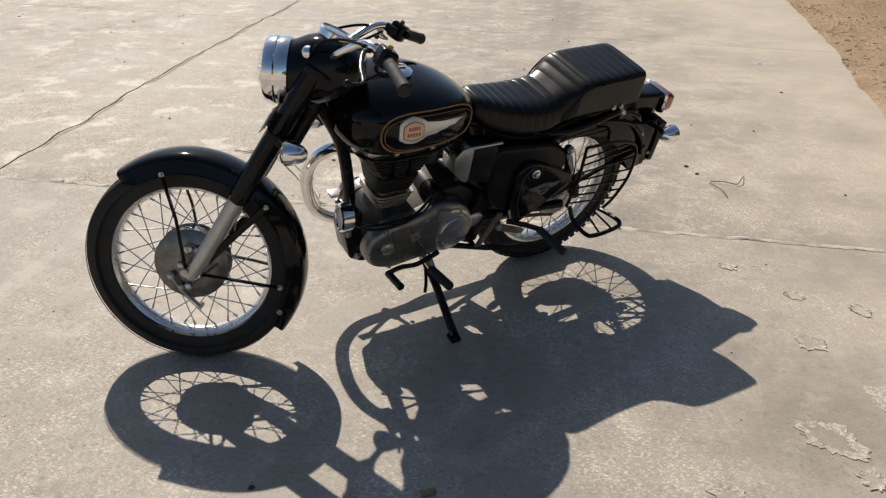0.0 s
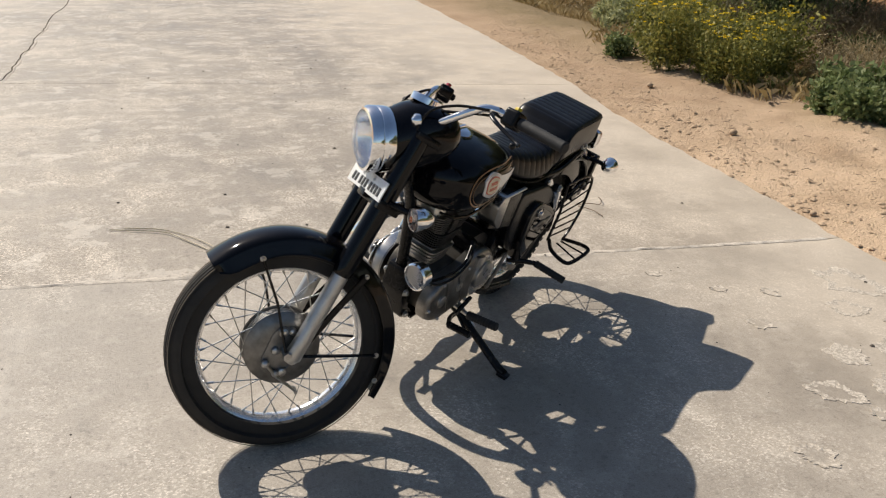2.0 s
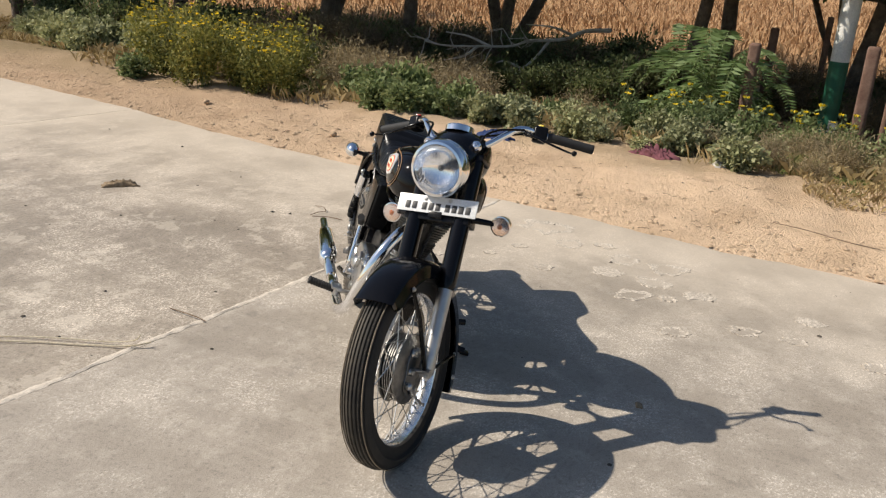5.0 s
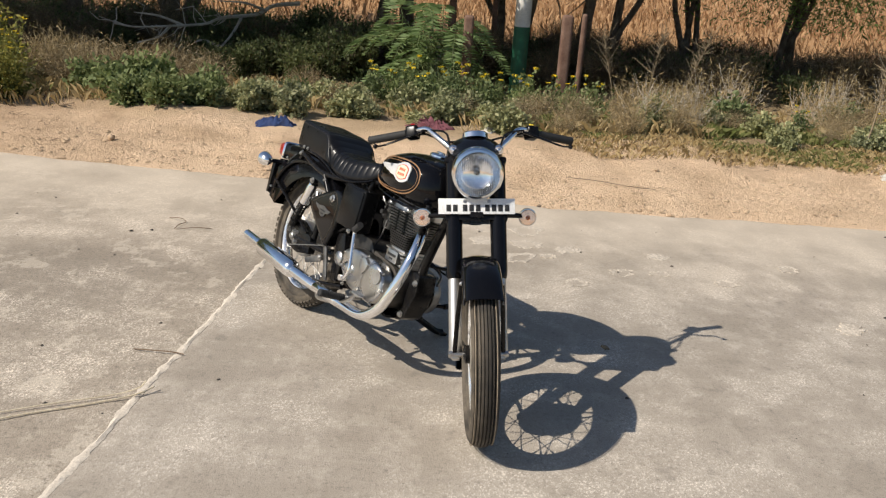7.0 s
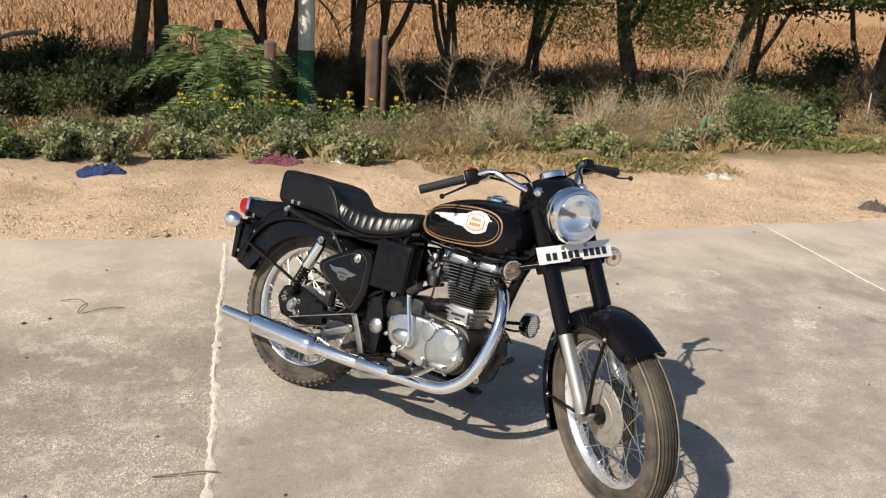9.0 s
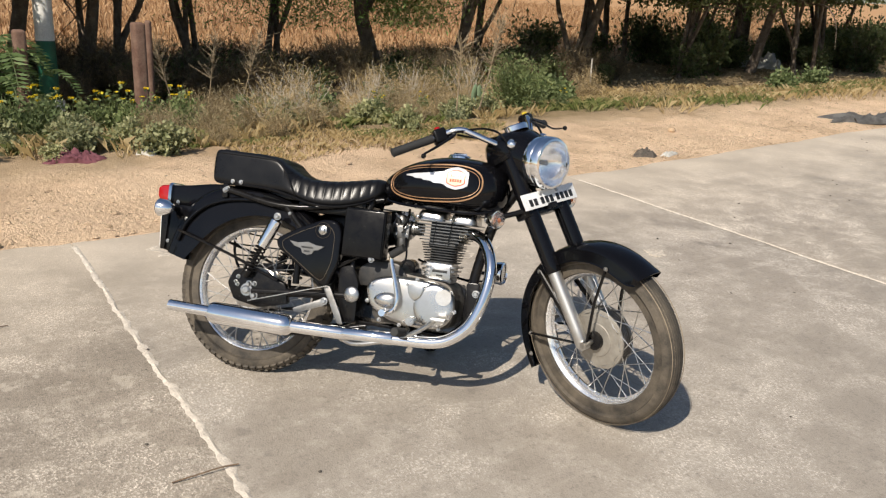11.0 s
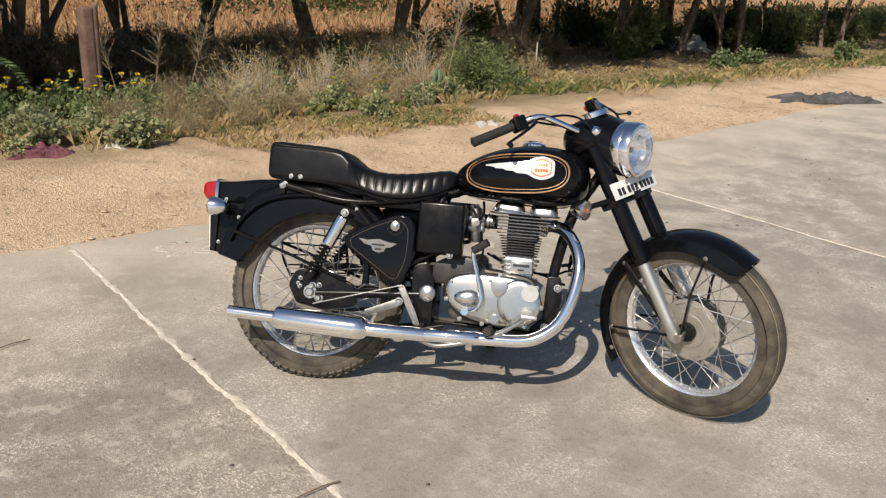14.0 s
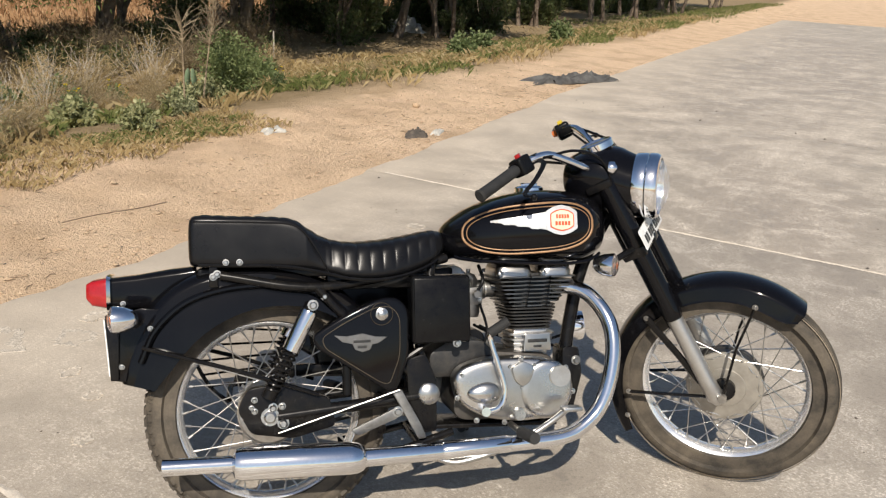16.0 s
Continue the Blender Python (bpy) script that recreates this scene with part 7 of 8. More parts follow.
def plant_trees(kind, places):
    for k, (x, y, size, turn) in enumerate(places):
        y -= 0.13 * (x - 4.2)
        m = Matrix.Translation((x, y, land_z(x, y))) @ Matrix.Rotation(radians(turn), 4, "Z") @ Matrix.Diagonal((size, size, size, 1))
        if k:
            copy_thing(kind, m).matrix_basis = m
        else:
            kind.matrix_basis = m


big = tree("broad feathery green tree with a stout trunk", 3.6, 2.6, (-0.06, 0.02), M["leaf_tree"], 1.15, 40000, 0.10, 0.17, feather=True, low=3)
plant_trees(big, [(12.4, -4.3, 1.0, 0), (13.5, -19.0, 1.2, 210)])
old = tree("stout old tree with a dark forked trunk", 3.8, 2.2, (0.04, 0.06), M["leaf_dark"], 2.2, 5000, 0.13, 0.22, stems=3, floor=1.5)
plant_trees(old, [(13.9, 9.6, 1.1, 0)])
multi = tree("slender many-stemmed tree with dark leaves", 3.8, 2.0, (-0.02, 0.0), M["leaf_dark"], 2.1, 14000, 0.13, 0.12, stems=4, floor=1.66)
plant_trees(multi, [(13.2, -2.4, 1.0, 0), (12.0, 1.0, 1.05, 60), (12.4, -0.4, 0.95, 170), (12.2, 2.8, 1.0, 250), (12.8, -7.3, 1.0, 20), (12.0, -10.0, 1.1, 110), (13.4, -12.5, 1.15, 200), (11.4, -13.8, 1.0, 300), (12.3, -16.5, 1.2, 75), (10.6, -18.6, 1.1, 140), (12.6, -22.5, 1.2, 260), (9.6, -23.5, 1.2, 10), (9.0, -29, 1.3, 160), (11.8, 12.0, 1.2, 40), (8.6, -34.0, 1.3, 15), (10.8, -37.5, 1.3, 100), (8.2, -42.0, 1.3, 220), (10.0, -47.0, 1.4, 310), (7.6, -52.0, 1.4, 60), (10.4, 14.6, 1.2, 90), (12.6, 16.4, 1.25, 180), (9.6, 18.2, 1.2, 280), (11.9, 20.5, 1.2, 30), (10.2, -12.0, 0.95, 330), (9.6, -16.0, 1.05, 190)])
# crowns reach roadward above the view, added to cast shade on the ditch
bent = tree("leaning thin-leaved tree, its unseen crown added to shade the ditch", 4.4, 2.6, (-0.28, 0.08), M["leaf_dark"], 2.5, 12000, 0.14, 0.12, floor=2.05, reach=0.8)
# the two near y = 10 and y = 12 stand only as shade casters
plant_trees(bent, [(11.4, 4.9, 1.0, 0), (11.2, 11.7, 1.2, 10), (11.6, 10.1, 1.15, 350), (12.2, 4.5, 1.1, 320), (11.5, 1.5, 0.9, 340), (11.9, -6.0, 1.0, 10), (11.0, -9.0, 1.0, 350), (10.4, -15.0, 1.0, 25), (11.7, 2.6, 1.0, 5)])


# fallen bleached branch in the ditch
fallen = tagged(new("fallen_branch"), "fallen bleached branch lying across the undergrowth", "branch")
main = smooth_path([(11.3, 5.25, 0.50), (11.05, 5.62, 0.46), (10.75, 5.85, 0.33), (10.4, 6.3, 0.28), (10.15, 6.48, 0.20), (9.85, 6.8, 0.18), (9.35, 7.25, 0.18), (9.1, 7.5, 0.24)], 5)
part("limb", tube(main, [0.036 - 0.026 * k / len(main) for k in range(len(main))], 8), M["pale_branch"], fallen, "bleached bare limb")
for pts in ([(10.62, 6.05, 0.18), (10.3, 6.12, -0.05), (9.9, 6.2, -0.22), (9.6, 6.28, -0.36)], [(9.75, 6.9, 0.08), (9.5, 7.0, -0.06), (9.3, 7.25, -0.14)], [(9.9, 6.75, 0.08), (9.7, 7.05, 0.22), (9.5, 7.35, 0.27)], [(10.9, 5.72, 0.28), (10.5, 5.95, 0.42), (10.2, 6.3, 0.45)], [(9.95, 6.2, -0.21), (9.75, 6.4, -0.10), (9.6, 6.5, -0.12)]):
    q = smooth_path([(x, y, z + 0.10) for x, y, z in pts], 4)
    part("twig", tube(q, [0.026 - 0.019 * k / len(q) for k in range(len(q))], 6), M["pale_branch"], fallen)
for k in range(22):
    q = main[int(rng.integers(12, len(main)))]
    e = Vector((rng.normal() * 0.5 - 0.3, rng.uniform(0.0, 0.9), rng.normal() * 0.6)).normalized()
    part("twig", tube([q, q + e * 0.14, q + e * 0.26 + Vector(rng.normal(size=3)) * 0.06, q + e * 0.40 + Vector(rng.normal(size=3)) * 0.09], [0.010, 0.008, 0.006, 0.003], 4), M["pale_branch"], fallen)

# -- grass on the verge, stubble in the field --
P2 = np.concatenate([scatter(4500, 3.7, 4.8, -2.2, 1.9, -0.25, 1.1, 4.0), scatter(16000, 4.3, 8.8, -12, 10, -0.10, 0.7, 1.0), scatter(8000, 5.4, 9.5, 9, 20, -0.2, 0.7, 3.0), scatter(6000, 3.9, 6.5, -30, -4, -0.2, 0.6, 2.0)])
P = np.column_stack([P2, ground_at(P2)])
V, F = blades(P, rng.uniform(0.05, 0.20, len(P)) * np.where(np.arange(len(P)) < 4500, 0.45, 1.0), 0.7, np.where(np.arange(len(P)) < 4500, 0.0013, 0.0024)[:, None])
tagged(new("dry_grass", raw_mesh("dry_grass", V, F, M["grass_dry"])), "dry straw-coloured grass on the verge", "grass", kind="stuff")
P2 = np.concatenate([scatter(3500, 3.75, 4.8, -2.2, 1.9, -0.1, 1.1, 7.0), scatter(24000, 4.0, 7.4, -26, -2.5, -0.15, 0.6, 5.0), scatter(9000, 4.4, 7.6, -2.5, 9, 0.05, 0.8, 6.0), scatter(9000, 3.6, 9.5, -55, -26, -0.3, 0.6, 6.0)])
P = np.column_stack([P2, ground_at(P2)])
V, F = blades(P, rng.uniform(0.04, 0.16, len(P)) * np.where(np.arange(len(P)) < 3500, 0.5, 1.0), 0.8, np.where(np.arange(len(P)) < 3500, 0.0015, 0.0028)[:, None])
tagged(new("green_grass", raw_mesh("green_grass", V, F, M["grass_green"])), "short green grass on the verge", "grass", kind="stuff")
P2 = scatter(9000, 7.5, 14.5, -28, 12, -0.5, 0.5, 8.0)
P = np.column_stack([P2, ground_at(P2)])
V, F = leaves(P + [0, 0, 0.015], rng.normal(size=P.shape) * [1, 1, 0.25], rng.uniform(0.04, 0.11, len(P)), 0.5)
tagged(new("leaf_litter", raw_mesh("leaf_litter", V, F, M["leaf_dry"])), "fallen dry leaves under the trees", "leaf litter", kind="stuff")
rows = []
for x in np.concatenate([np.arange(14.0, 46, 0.40), np.arange(46, 84, 0.9)]):
    step = 0.05 if x < 24 else 0.09 if x < 46 else 0.2
    y = np.arange(-46, 26, step)
    rows.append(np.column_stack([x + rng.normal(size=len(y)) * 0.10, y + rng.normal(size=len(y)) * 0.05]))
P2 = np.concatenate(rows)
P2 = P2[rng.uniform(size=len(P2)) < 0.85]
P = np.column_stack([P2, ground_at(P2)])
V, F = blades(P, rng.uniform(0.10, 0.36, len(P)), 0.45, 0.013)
tagged(new("field_stubble", raw_mesh("field_stubble", V, F, M["stubble"])), "ochre dry crop stubble in the field", "stubble", kind="stuff")

# -- pole and fence posts --
M["pole_white"] = surface("white_paint", (0.62, 0.60, 0.55), (0.74, 0.73, 0.69), 0.55, 0, 5, 60, dust=0.2)
M["pole_green"] = surface("green_paint", (0.010, 0.085, 0.045), (0.016, 0.115, 0.060), 0.45, 0, 6, 60)
M["post_stone"] = surface("red_stone", (0.125, 0.066, 0.046), (0.215, 0.135, 0.098), 0.9, 0, 5, 50, bump=0.5, dist=0.01)
pole = solid("lamp_post", tube([(9.20, 1.66, 0.573), (9.20, 1.66, 3.0), (9.20, 1.66, 7.0)], [0.112, 0.11, 0.095], 28), M["pole_white"], "white lamp post with a dark green painted foot", "lamp post")
part("painted_foot", tube([(9.20, 1.66, -0.55), (9.20, 1.66, 0.573)], [0.114, 0.113], 28), M["pole_green"], pole, "dark green painted foot")
part("box", box((0.06, 0.11, 0.14), (9.07, 1.58, -0.22), 0.01), M["pole_white"], pole, "small pale junction box")


def post(x, y, top, w, lean=0.0):
    z = land_z(x, y) - 0.1
    vs, fs = box((w, w * 0.85, top - z), (0, 0, (top - z) / 2), 0.035, 3)
    vs = [Vector((v.x + 0.012 * noise.noise((v.z * 3, x, y)) + lean * v.z, v.y + 0.012 * noise.noise((v.z * 3, y, x)), v.z)) for v in vs]
    ob = solid("fence_post", (vs, fs), M["post_stone"], "rough reddish stone fence post", "fence post", "fence posts")
    ob.matrix_world = Matrix.Translation((x, y, z))
    return ob


post(7.18, 2.41, 0.85, 0.14)
post(7.02, 1.26, 0.94, 0.15, 0.01)
post(7.40, 1.02, 0.94, 0.08)
post(11.0, 2.70, 0.80, 0.14)
post(11.4, 2.00, 1.00, 0.10)


# ---- small things on the road and the verge ----
def strip(pts, widths, z=0.003, k=5):
    """A thin flat band along the points, lying on the slab."""
    p = smooth_path([(x, y, 0) for x, y in pts], k)
    n, vs, fs = len(p), [], []
    for i, q in enumerate(p):
        t = (p[min(i + 1, n - 1)] - p[max(i - 1, 0)]).normalized()
        w = widths * (0.6 + 0.9 * abs(noise.noise((q.x * 31, q.y * 31, 2.0)))) * (0.25 if i in (0, n - 1) else 1)
        o = Vector((-t.y, t.x, 0)) * w / 2
        j = Vector((0.004 * noise.noise((q.x * 50, q.y * 50, 1)), 0.004 * noise.noise((q.x * 50, q.y * 50, 7)), 0))
        vs += [q + o + j + Vector((0, 0, -0.002)), q + j + Vector((0, 0, z)), q - o + j + Vector((0, 0, -0.002))]
        if i:
            b = 3 * i
            fs += [(b - 3, b, b + 1, b - 2), (b - 2, b + 1, b + 2, b - 1)]
    return vs, fs


M["pebble"] = surface("dark_pebble", (0.05, 0.045, 0.04), (0.13, 0.11, 0.09), 0.85, 0, 30, 120)
M["straw"] = surface("straw", (0.52, 0.44, 0.30), (0.66, 0.58, 0.43), 0.6, 0, 30, 120)
M["brown_stick"] = surface("brown_stick", (0.13, 0.085, 0.055), (0.20, 0.14, 0.09), 0.8, 0, 30, 120)
M["dry_leaf"] = surface("dead_leaf", (0.20, 0.14, 0.08), (0.32, 0.24, 0.15), 0.8, 0, 30, 120)
M["cloth_grey"] = surface("grey_cloth", (0.060, 0.058, 0.056), (0.125, 0.122, 0.116), 0.9, 0, 9, 260, bump=0.4, dist=0.003)
M["cloth_purple"] = surface("purple_cloth", (0.12, 0.04, 0.052), (0.20, 0.075, 0.09), 0.9, 0, 14, 260)
M["cloth_blue"] = surface("blue_cloth", (0.013, 0.026, 0.085), (0.025, 0.05, 0.15), 0.8, 0, 14, 260)
M["sack"] = surface("pale_sack", (0.42, 0.40, 0.36), (0.55, 0.53, 0.48), 0.8, 0, 9, 120)
M["clod"] = surface("earth_clod", (0.36, 0.25, 0.155), (0.58, 0.425, 0.28), 0.95, 0, 20, 120)


def flake(x, y, r, turn, filled, seed):
    """A patch where the top skin has flaked off, with a ragged rim; a ring keeps its skin in the middle."""
    n, vs, fs = 64, [], []
    ca, sa = math.cos(turn), math.sin(turn)
    for k in range(n):
        w = 2 * math.pi * k / n
        rr = r * (1 + 0.45 * noise.noise((math.cos(w) * 1.6 + seed, math.sin(w) * 1.6, seed)) + 0.30 * noise.noise((math.cos(w) * 6, math.sin(w) * 6, seed)) + 0.16 * noise.noise((w * 9, seed, 1)))
        cut = 0.04 if filled else min(0.90, max(0.10, 0.50 + 0.55 * noise.noise((math.cos(w) * 2.2, math.sin(w) * 2.2, seed + 5)) + 0.2 * noise.noise((w * 7, seed, 9))))
        for f, z in ((1.0, -0.001), (0.97 * (1 - cut) + cut, 0.0012), (cut + 0.03 * (1 - cut), 0.0012 if filled else -0.001)):
            z += 0.00004 * seed if z > 0 else 0
            u, v = rr * f * math.cos(w), rr * f * 0.78 * math.sin(w)
            vs.append(Vector((x + u * ca - v * sa, y + u * sa + v * ca, z)))
    for k in range(n):
        a, b = 3 * k, 3 * ((k + 1) % n)
        fs += [(a, b, b + 1, a + 1), (a + 1, b + 1, b + 2, a + 2)]
    if filled:
        vs.append(Vector((x, y, 0.0012 + 0.00004 * seed)))
        fs += [(3 * k + 2, 3 * ((k + 1) % n) + 2, 3 * n) for k in range(n)]
    return vs, fs


def flaked_cement():
    m, nt, b = shader("flaked_cement")
    grain, coarse = spots(nt, 75.0, 4, 0.7), spots(nt, 14.0, 5, 0.7)
    col = mixed(nt, ramp(nt, grain, [(0.44, (0, 0, 0)), (0.56, (1, 1, 1))]), (0.40, 0.35, 0.285), (0.62, 0.55, 0.46))
    col = mixed(nt, ramp(nt, coarse, [(0.36, (0.7,) * 3), (0.50, (0, 0, 0))]), col, (0.36, 0.315, 0.262))
    nt.links.new(col, b.inputs["Base Color"])
    b.inputs["Roughness"].default_value = 0.95
    bumped(nt, b, grain, 0.8, 0.005)
    return m


M["flaked"] = flaked_cement()
for i, (x, y, r, filled) in enumerate([(2.17, 2.77, 0.154, 0), (1.96, 2.54, 0.093, 0), (1.88, 2.18, 0.106, 0), (1.64, 2.21, 0.093, 1), (1.62, 1.95, 0.100, 0), (1.38, 2.00, 0.093, 0), (1.88, 1.93, 0.100, 0), (1.58, 1.70, 0.080, 1), (1.05, 1.71, 0.073, 0), (1.26, 1.42, 0.073, 0), (1.28, 1.20, 0.059, 0), (1.56, 1.16, 0.066, 1), (1.73, 2.77, 0.047, 0), (1.52, 2.86, 0.040, 0), (1.48, 2.52, 0.059, 0), (1.33, 3.09, 0.040, 1), (1.20, 0.85, 0.066, 0), (2.05, 2.36, 0.059, 0), (1.44, 1.83, 0.047, 0), (0.7, 0.35, 0.080, 1), (1.5, 0.4, 0.066, 0)]):
    part("flaked_patch", flake(x, y, r, -1.17 + 0.8 * noise.noise((x * 9, y * 9, 0)), filled, i * 3.3 + 0.7), M["flaked"], road, "pale flaked cement")
# chipped pale edge along the lengthwise crack
for y0 in (4.2, 5.6, 6.9, 8.3, 9.6, 11.0):
    pts = [(crack_x(y0 + 0.2 * k) + 0.030 + 0.012 * noise.noise((y0 + k, 2, 2)), y0 + 0.2 * k) for k in range(6)]
    part("chipped_edge", strip(pts, 0.024, 0.0026, 5), M["flaked"], road, "chipped pale crack edge")


def bits(name, places, lo, hi, material, label, category, flat=0.6):
    """Many small rough lumps."""
    vs, fs = [], []
    base = [(1, 0, 0), (0.3, 0.95, 0), (-0.8, 0.6, 0), (-0.8, -0.6, 0), (0.3, -0.95, 0), (0.1, 0.1, 1), (0, 0, -0.4)]
    faces = [(0, 1, 5), (1, 2, 5), (2, 3, 5), (3, 4, 5), (4, 0, 5), (1, 0, 6), (2, 1, 6), (3, 2, 6), (4, 3, 6), (0, 4, 6)]
    for x, y, z in places:
        s, a = lo + (hi - lo) * rng.uniform() ** 2.5, rng.uniform(0, 6.28)
        n = len(vs)
        for p in base:
            q = [p[0] * s * rng.uniform(0.7, 1.3), p[1] * s * rng.uniform(0.6, 1.2), p[2] * s * flat]
            vs.append(Vector((x + q[0] * math.cos(a) - q[1] * math.sin(a), y + q[0] * math.sin(a) + q[1] * math.cos(a), z + q[2] + 0.2 * s)))
        fs += [tuple(i + n for i in f) for f in faces]
    return solid(name, (vs, fs), material, label, category, kind="stuff", smooth=False)


road_bits = [(x, y, 0.0) for x, y in zip(rng.uniform(-5, 2.4, 420), rng.uniform(-6, 10, 420))]
bits("road_grit", road_bits, 0.003, 0.014, M["pebble"], "dark grit and pebbles scattered on the concrete", "grit")
edge_bits = []
for _ in range(2400):
    y = rng.uniform(-9, 11)
    x = edge_x(y) + abs(rng.normal()) * 0.55 + 0.02
    edge_bits.append((x, y, land_z(x, y)))
bits("earth_clods", edge_bits, 0.005, 0.028, M["clod"], "crumbled clods of earth on the sandy verge", "clods", 0.42)
dark_bits = []
for _ in range(260):
    y = rng.uniform(-9, 11)
    x = edge_x(y) + rng.uniform(0.05, 1.5)
    dark_bits.append((x, y, land_z(x, y)))
bits("verge_crumbs", dark_bits, 0.003, 0.010, M["pebble"], "dark crumbs of dirt and bark on the sand", "crumbs")
geos = []
for _ in range(520):
    y = rng.uniform(-8, 11)
    x = edge_x(y) + rng.uniform(0.08, 1.5)
    a, ln = rng.uniform(0, 3.14), rng.uniform(0.015, 0.07)
    z = land_z(x, y) + 0.004
    geos.append(tube([(x, y, z), (x + ln * 0.5 * math.cos(a), y + ln * 0.5 * math.sin(a), z + rng.uniform(0, 0.012)), (x + ln * math.cos(a + 0.3), y + ln * math.sin(a + 0.12), z)], 0.0018, 4))
solid("twig_litter", join(*geos), M["brown_stick"], "broken dry twigs scattered on the sand", "twigs", kind="stuff")

straw = solid("straw_stalk", tube(smooth_path([(-1.05, 4.25, 0.006), (-0.92, 4.20, 0.008), (-0.79, 4.14, 0.010), (-0.69, 4.00, 0.008), (-0.61, 3.87, 0.006), (-0.54, 3.73, 0.006), (-0.446, 3.567, 0.010), (-0.39, 3.51, 0.020)], 4), 0.0032, 6), M["straw"], "long pale straw stalk lying across the joint", "straw")
solid("straw_stalk", tube(smooth_path([(-0.98, 4.26, 0.005), (-0.80, 4.19, 0.006), (-0.66, 4.04, 0.006), (-0.56, 3.85, 0.012), (-0.47, 3.66, 0.012), (-0.43, 3.56, 0.030), (-0.42, 3.53, 0.06)], 4), 0.0026, 6), M["straw"], "pale straw stalk with a raised end", "straw")
solid("brown_twig", tube(smooth_path([(-0.075, 3.713, 0.006), (-0.085, 3.62, 0.012), (-0.084, 3.55, 0.010), (-0.090, 3.495, 0.006)], 4), 0.0026, 6), M["brown_stick"], "straight brown twig across the mortar joint", "twig")
solid("brown_twig", tube(smooth_path([(1.43, 4.03, 0.006), (1.47, 3.93, 0.010), (1.48, 3.84, 0.006)], 4), 0.0022, 6), M["brown_stick"], "thin brown twig on the concrete", "twig")
solid("brown_twig", tube(smooth_path([(1.44, 4.05, 0.006), (1.50, 4.04, 0.012), (1.56, 4.02, 0.008), (1.59, 4.06, 0.020), (1.62, 4.14, 0.006)], 4), 0.0022, 6), M["brown_stick"], "thin crooked twig on the concrete", "twig")
solid("brown_twig", tube(smooth_path([(3.15, 1.55, 0.03), (3.10, 1.35, 0.035), (3.02, 1.1, 0.03), (2.98, 0.9, 0.03)], 4), 0.0030, 6), M["brown_stick"], "dry stick on the sand", "twig")


def crumpled(name, label, category, x, y, z, sx, sy, h, turn, material, seed, n=26):
    """A rumpled piece of cloth lying on the ground."""
    vs, fs = [], []
    ca, sa = math.cos(turn), math.sin(turn)
    for j in range(n + 1):
        for i in range(n + 1):
            u, v = i / n * 2 - 1, j / n * 2 - 1
            rim = max(abs(u), abs(v))
            ex = 1 + 0.30 * noise.noise((u * 2, v * 2, seed)) + 0.18 * noise.noise((u * 6, v * 6, seed + 3))
            lx, ly = u * sx * ex, v * sy * ex
            fold = abs(noise.noise((u * 3.1 + seed, v * 3.1, seed))) + 0.5 * abs(noise.noise((u * 8 + seed, v * 8, 2 * seed)))
            lz = h * (0.15 + 1.1 * fold) * max(0.0, 1 - rim ** 4) + 0.006
            wx, wy = x + lx * ca - ly * sa, y + lx * sa + ly * ca
            vs.append(Vector((wx, wy, (z if z is not None else land_z(wx, wy)) + lz)))
    for j in range(n):
        for i in range(n):
            a = j * (n + 1) + i
            fs.append((a, a + 1, a + n + 2, a + n + 1))
    top = len(vs)
    vs += [v - Vector((0, 0, 0.008)) for v in vs]
    fs += [tuple(top + i for i in reversed(f)) for f in fs]
    ring = list(range(n)) + [j * (n + 1) + n for j in range(n)] + [n * (n + 1) + i for i in range(n, 0, -1)] + [j * (n + 1) for j in range(n, 0, -1)]
    fs += [(ring[(k + 1) % len(ring)], ring[k], top + ring[k], top + ring[(k + 1) % len(ring)]) for k in range(len(ring))]
    return solid(name, (vs, fs), material, label, category, angle=70)


crumpled("cloth", "dark grey rumpled cloth lying at the road's edge", "cloth", 2.86, -7.15, 0.0, 0.78, 0.20, 0.15, radians(-118), M["cloth_grey"], 3.1)
crumpled("cloth", "faded purple cloth crumpled on the sand", "cloth", 4.48, 2.70, None, 0.19, 0.09, 0.09, radians(60), M["cloth_purple"], 5.7)
crumpled("rag", "bright blue rag at the foot of the weeds", "rag", 4.22, 4.07, None, 0.17, 0.07, 0.09, radians(85), M["cloth_blue"], 8.2)
crumpled("litter", "dark scrap of plastic on the sand", "litter", 2.80, -2.15, None, 0.10, 0.05, 0.08, radians(40), M["pebble"], 2.2, 12)
crumpled("litter", "pale scrap of paper on the sand", "litter", 2.72, -2.42, None, 0.11, 0.04, 0.03, radians(100), M["sack"], 4.4, 12)
crumpled("litter", "pale scraps of rubbish by the weeds", "litter", 4.45, 2.15, None, 0.09, 0.05, 0.05, radians(20), M["sack"], 6.4, 12)
crumpled("litter", "pale paper scrap under the weeds", "litter", 3.75, -1.25, None, 0.10, 0.06, 0.04, radians(70), M["sack"], 7.4, 12)
crumpled("sack", "whitish sack lying in the shade of the trees", "sack", 11.1, -17.5, None, 0.55, 0.35, 0.45, radians(30), M["sack"], 9.4)
crumpled("dead_leaf", "curled dry leaf on the concrete", "leaf", 1.19, 5.40, 0.0, 0.10, 0.035, 0.05, radians(-40), M["dry_leaf"], 1.7, 10)
crumpled("dead_leaf", "small faded leaf on the concrete", "leaf", 0.278, 1.657, 0.0, 0.018, 0.012, 0.004, radians(20), M["dry_leaf"], 2.7, 8)
stone = ball(0.055, (0, 0, 0.03), 14, 0.8, 0.7)
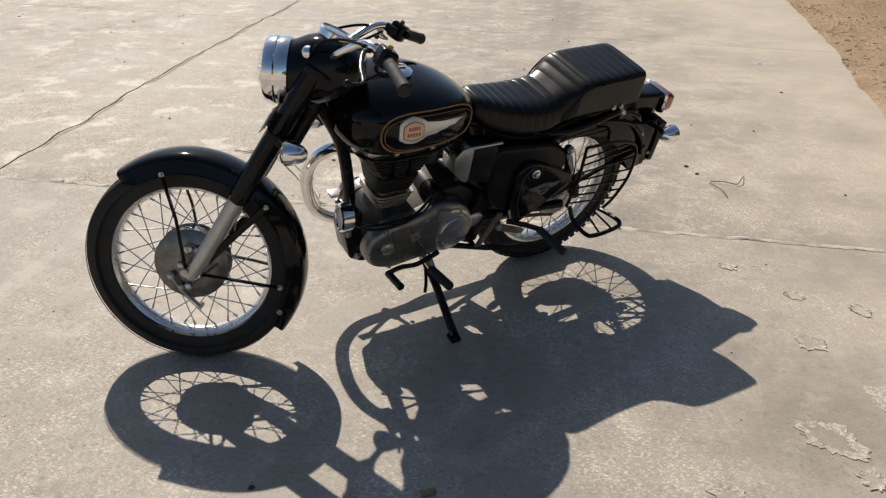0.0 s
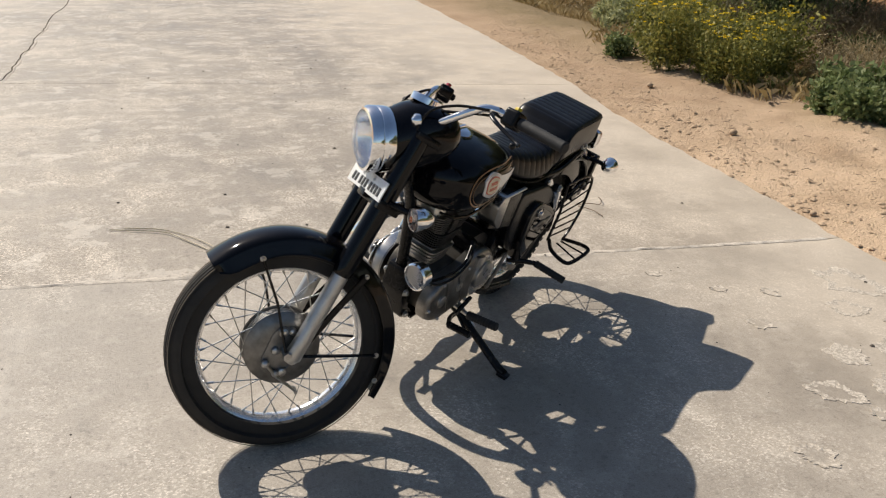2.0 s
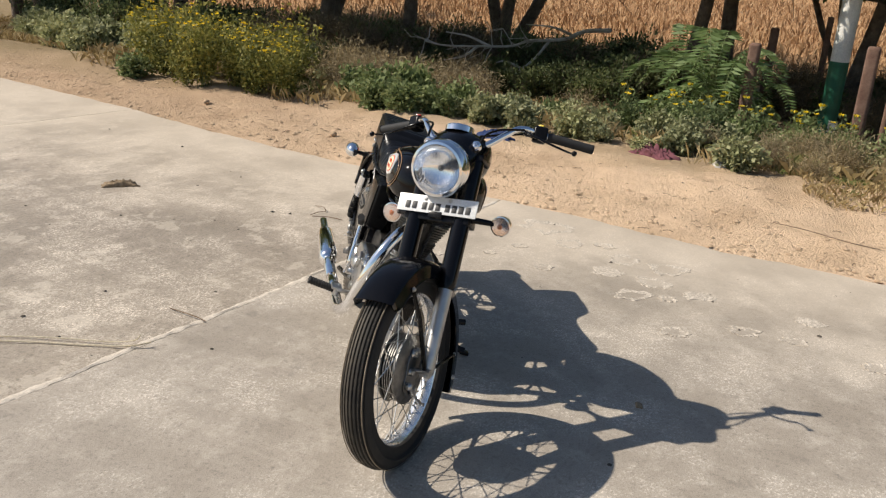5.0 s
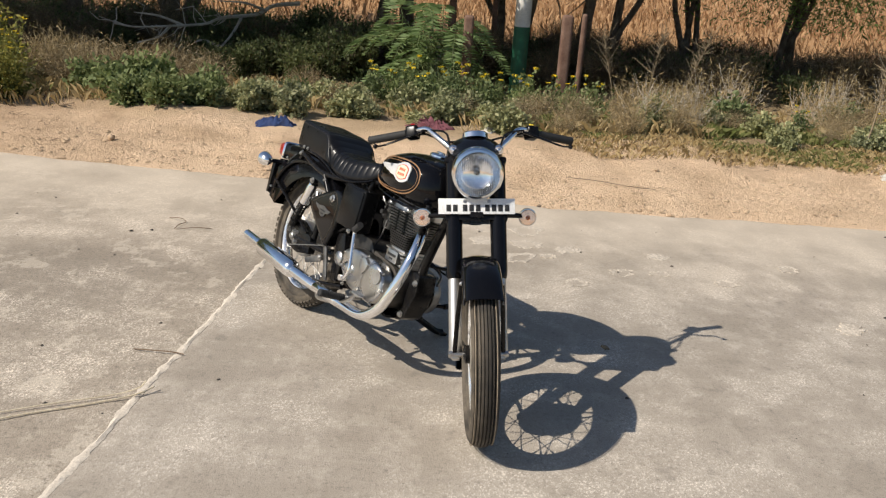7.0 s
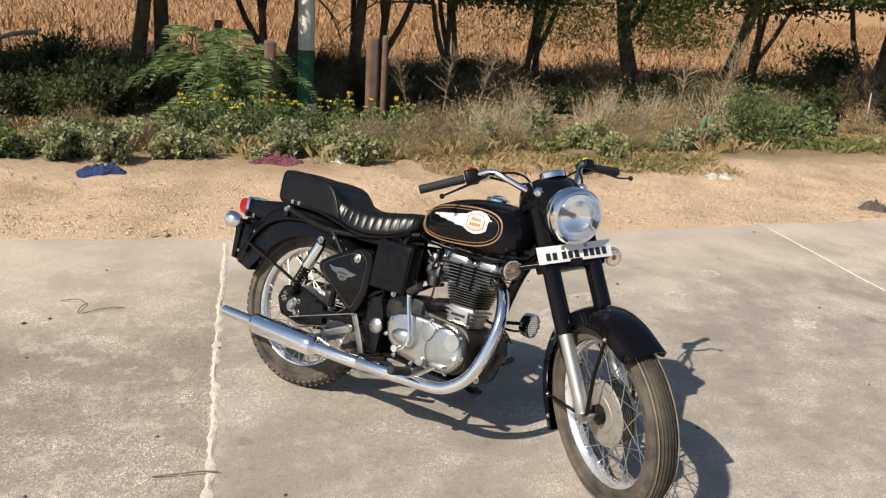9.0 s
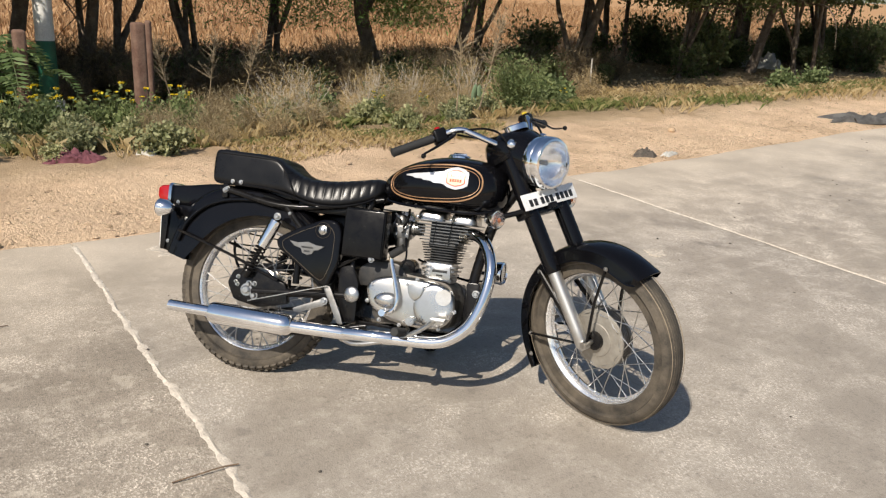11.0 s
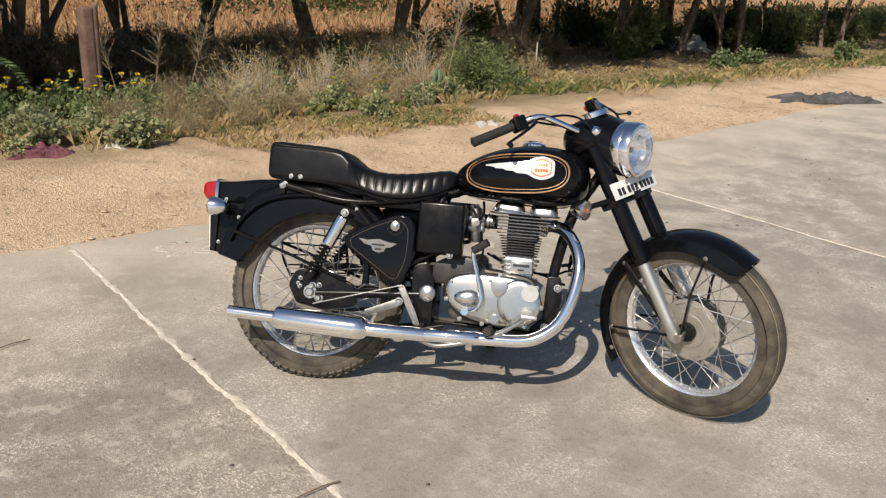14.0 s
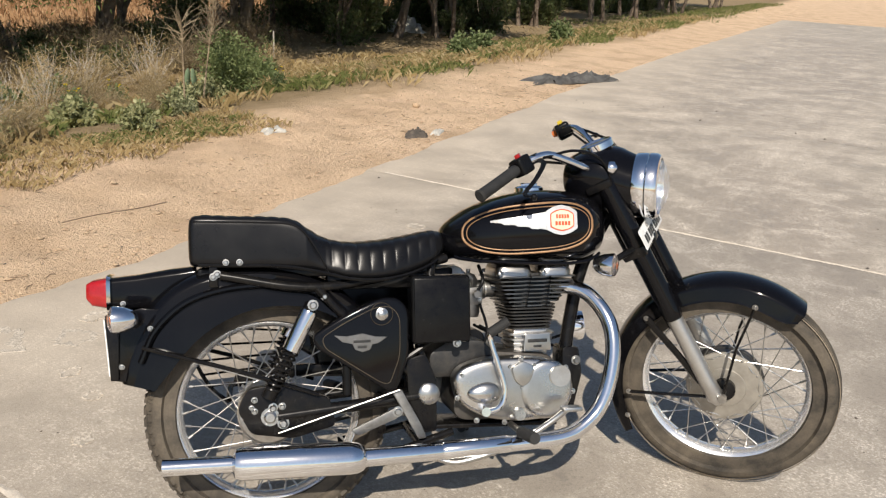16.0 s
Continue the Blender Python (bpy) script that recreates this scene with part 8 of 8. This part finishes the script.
for x, y, s in ((3.46, -3.42, 0.8), (2.72, 3.62, 0.4), (3.35, 5.2, 0.6), (3.75, 7.0, 0.6)):
    ob = solid("stone", ([Vector((v.x * s * (1 + 0.25 * noise.noise((v.x * 30, v.y * 30, v.z * 30))), v.y * s, v.z * s)) for v in stone[0]], stone[1]), M["clod"], "brown stone on the sandy verge", "stone", "stones on the verge")
    ob.matrix_world = Matrix.Translation((x, y, land_z(x, y)))
bush = shrub("green_bush", "dense light green feathery bush on the verge", "bush", 46, 0.72, 0.75, True, 0.045, M["leaf_green"], M["leaf_green"], 6, r=0.005, width=0.35)
sow(bush, [(5.55, -2.85, 1.0)])


def sapling(x, y, height, lean, plume):
    """A thin dry stem that forks into fine twigs at its top."""
    plant = tagged(new("dry_sapling"), "thin dry sapling with bare forked twigs", "sapling", "dry saplings on the verge")
    base, tip = Vector((0, 0, -0.05)), Vector((lean[0], lean[1], height))
    stem_pts = smooth_path([base, base.lerp(tip, 0.4) + Vector((0.02, -0.02, 0)), base.lerp(tip, 0.75), tip], 4)
    part("stem", tube(stem_pts, [0.010 - 0.006 * k / len(stem_pts) for k in range(len(stem_pts))], 6), M["twig"], plant)
    geos = []
    for k in range(plume):
        q = stem_pts[int(rng.integers(len(stem_pts) // 2, len(stem_pts)))]
        e = Vector((rng.normal() * 0.6, rng.normal() * 0.6, rng.uniform(0.4, 1.2))).normalized()
        ln = rng.uniform(0.10, 0.30)
        geos.append(tube([q, q + e * ln * 0.5, q + e * ln + Vector(rng.normal(size=3)) * 0.03], [0.004, 0.003, 0.0015], 3))
    tagged(part("spray", join(*geos), M["twig"], plant), kind="stuff")
    plant.matrix_world = Matrix.Translation((x, y, land_z(x, y)))
    return plant


sapling(4.95, -1.50, 0.85, (0.10, -0.12), 40)
sapling(5.18, -2.00, 1.05, (0.20, -0.50), 110)
sapling(8.20, 0.05, 1.05, (0.05, -0.20), 60)
sapling(8.35, 0.35, 0.95, (-0.05, 0.25), 60)
sapling(8.10, -0.30, 1.10, (0.08, -0.45), 70)
stem = solid("bare_sapling", tube([(7.93, -7.01, -0.62), (7.95, -7.02, -0.1), (7.92, -6.98, 0.33)], [0.020, 0.017, 0.012], 6), M["pale_branch"], "bare upright dry sapling in the grass", "sapling")
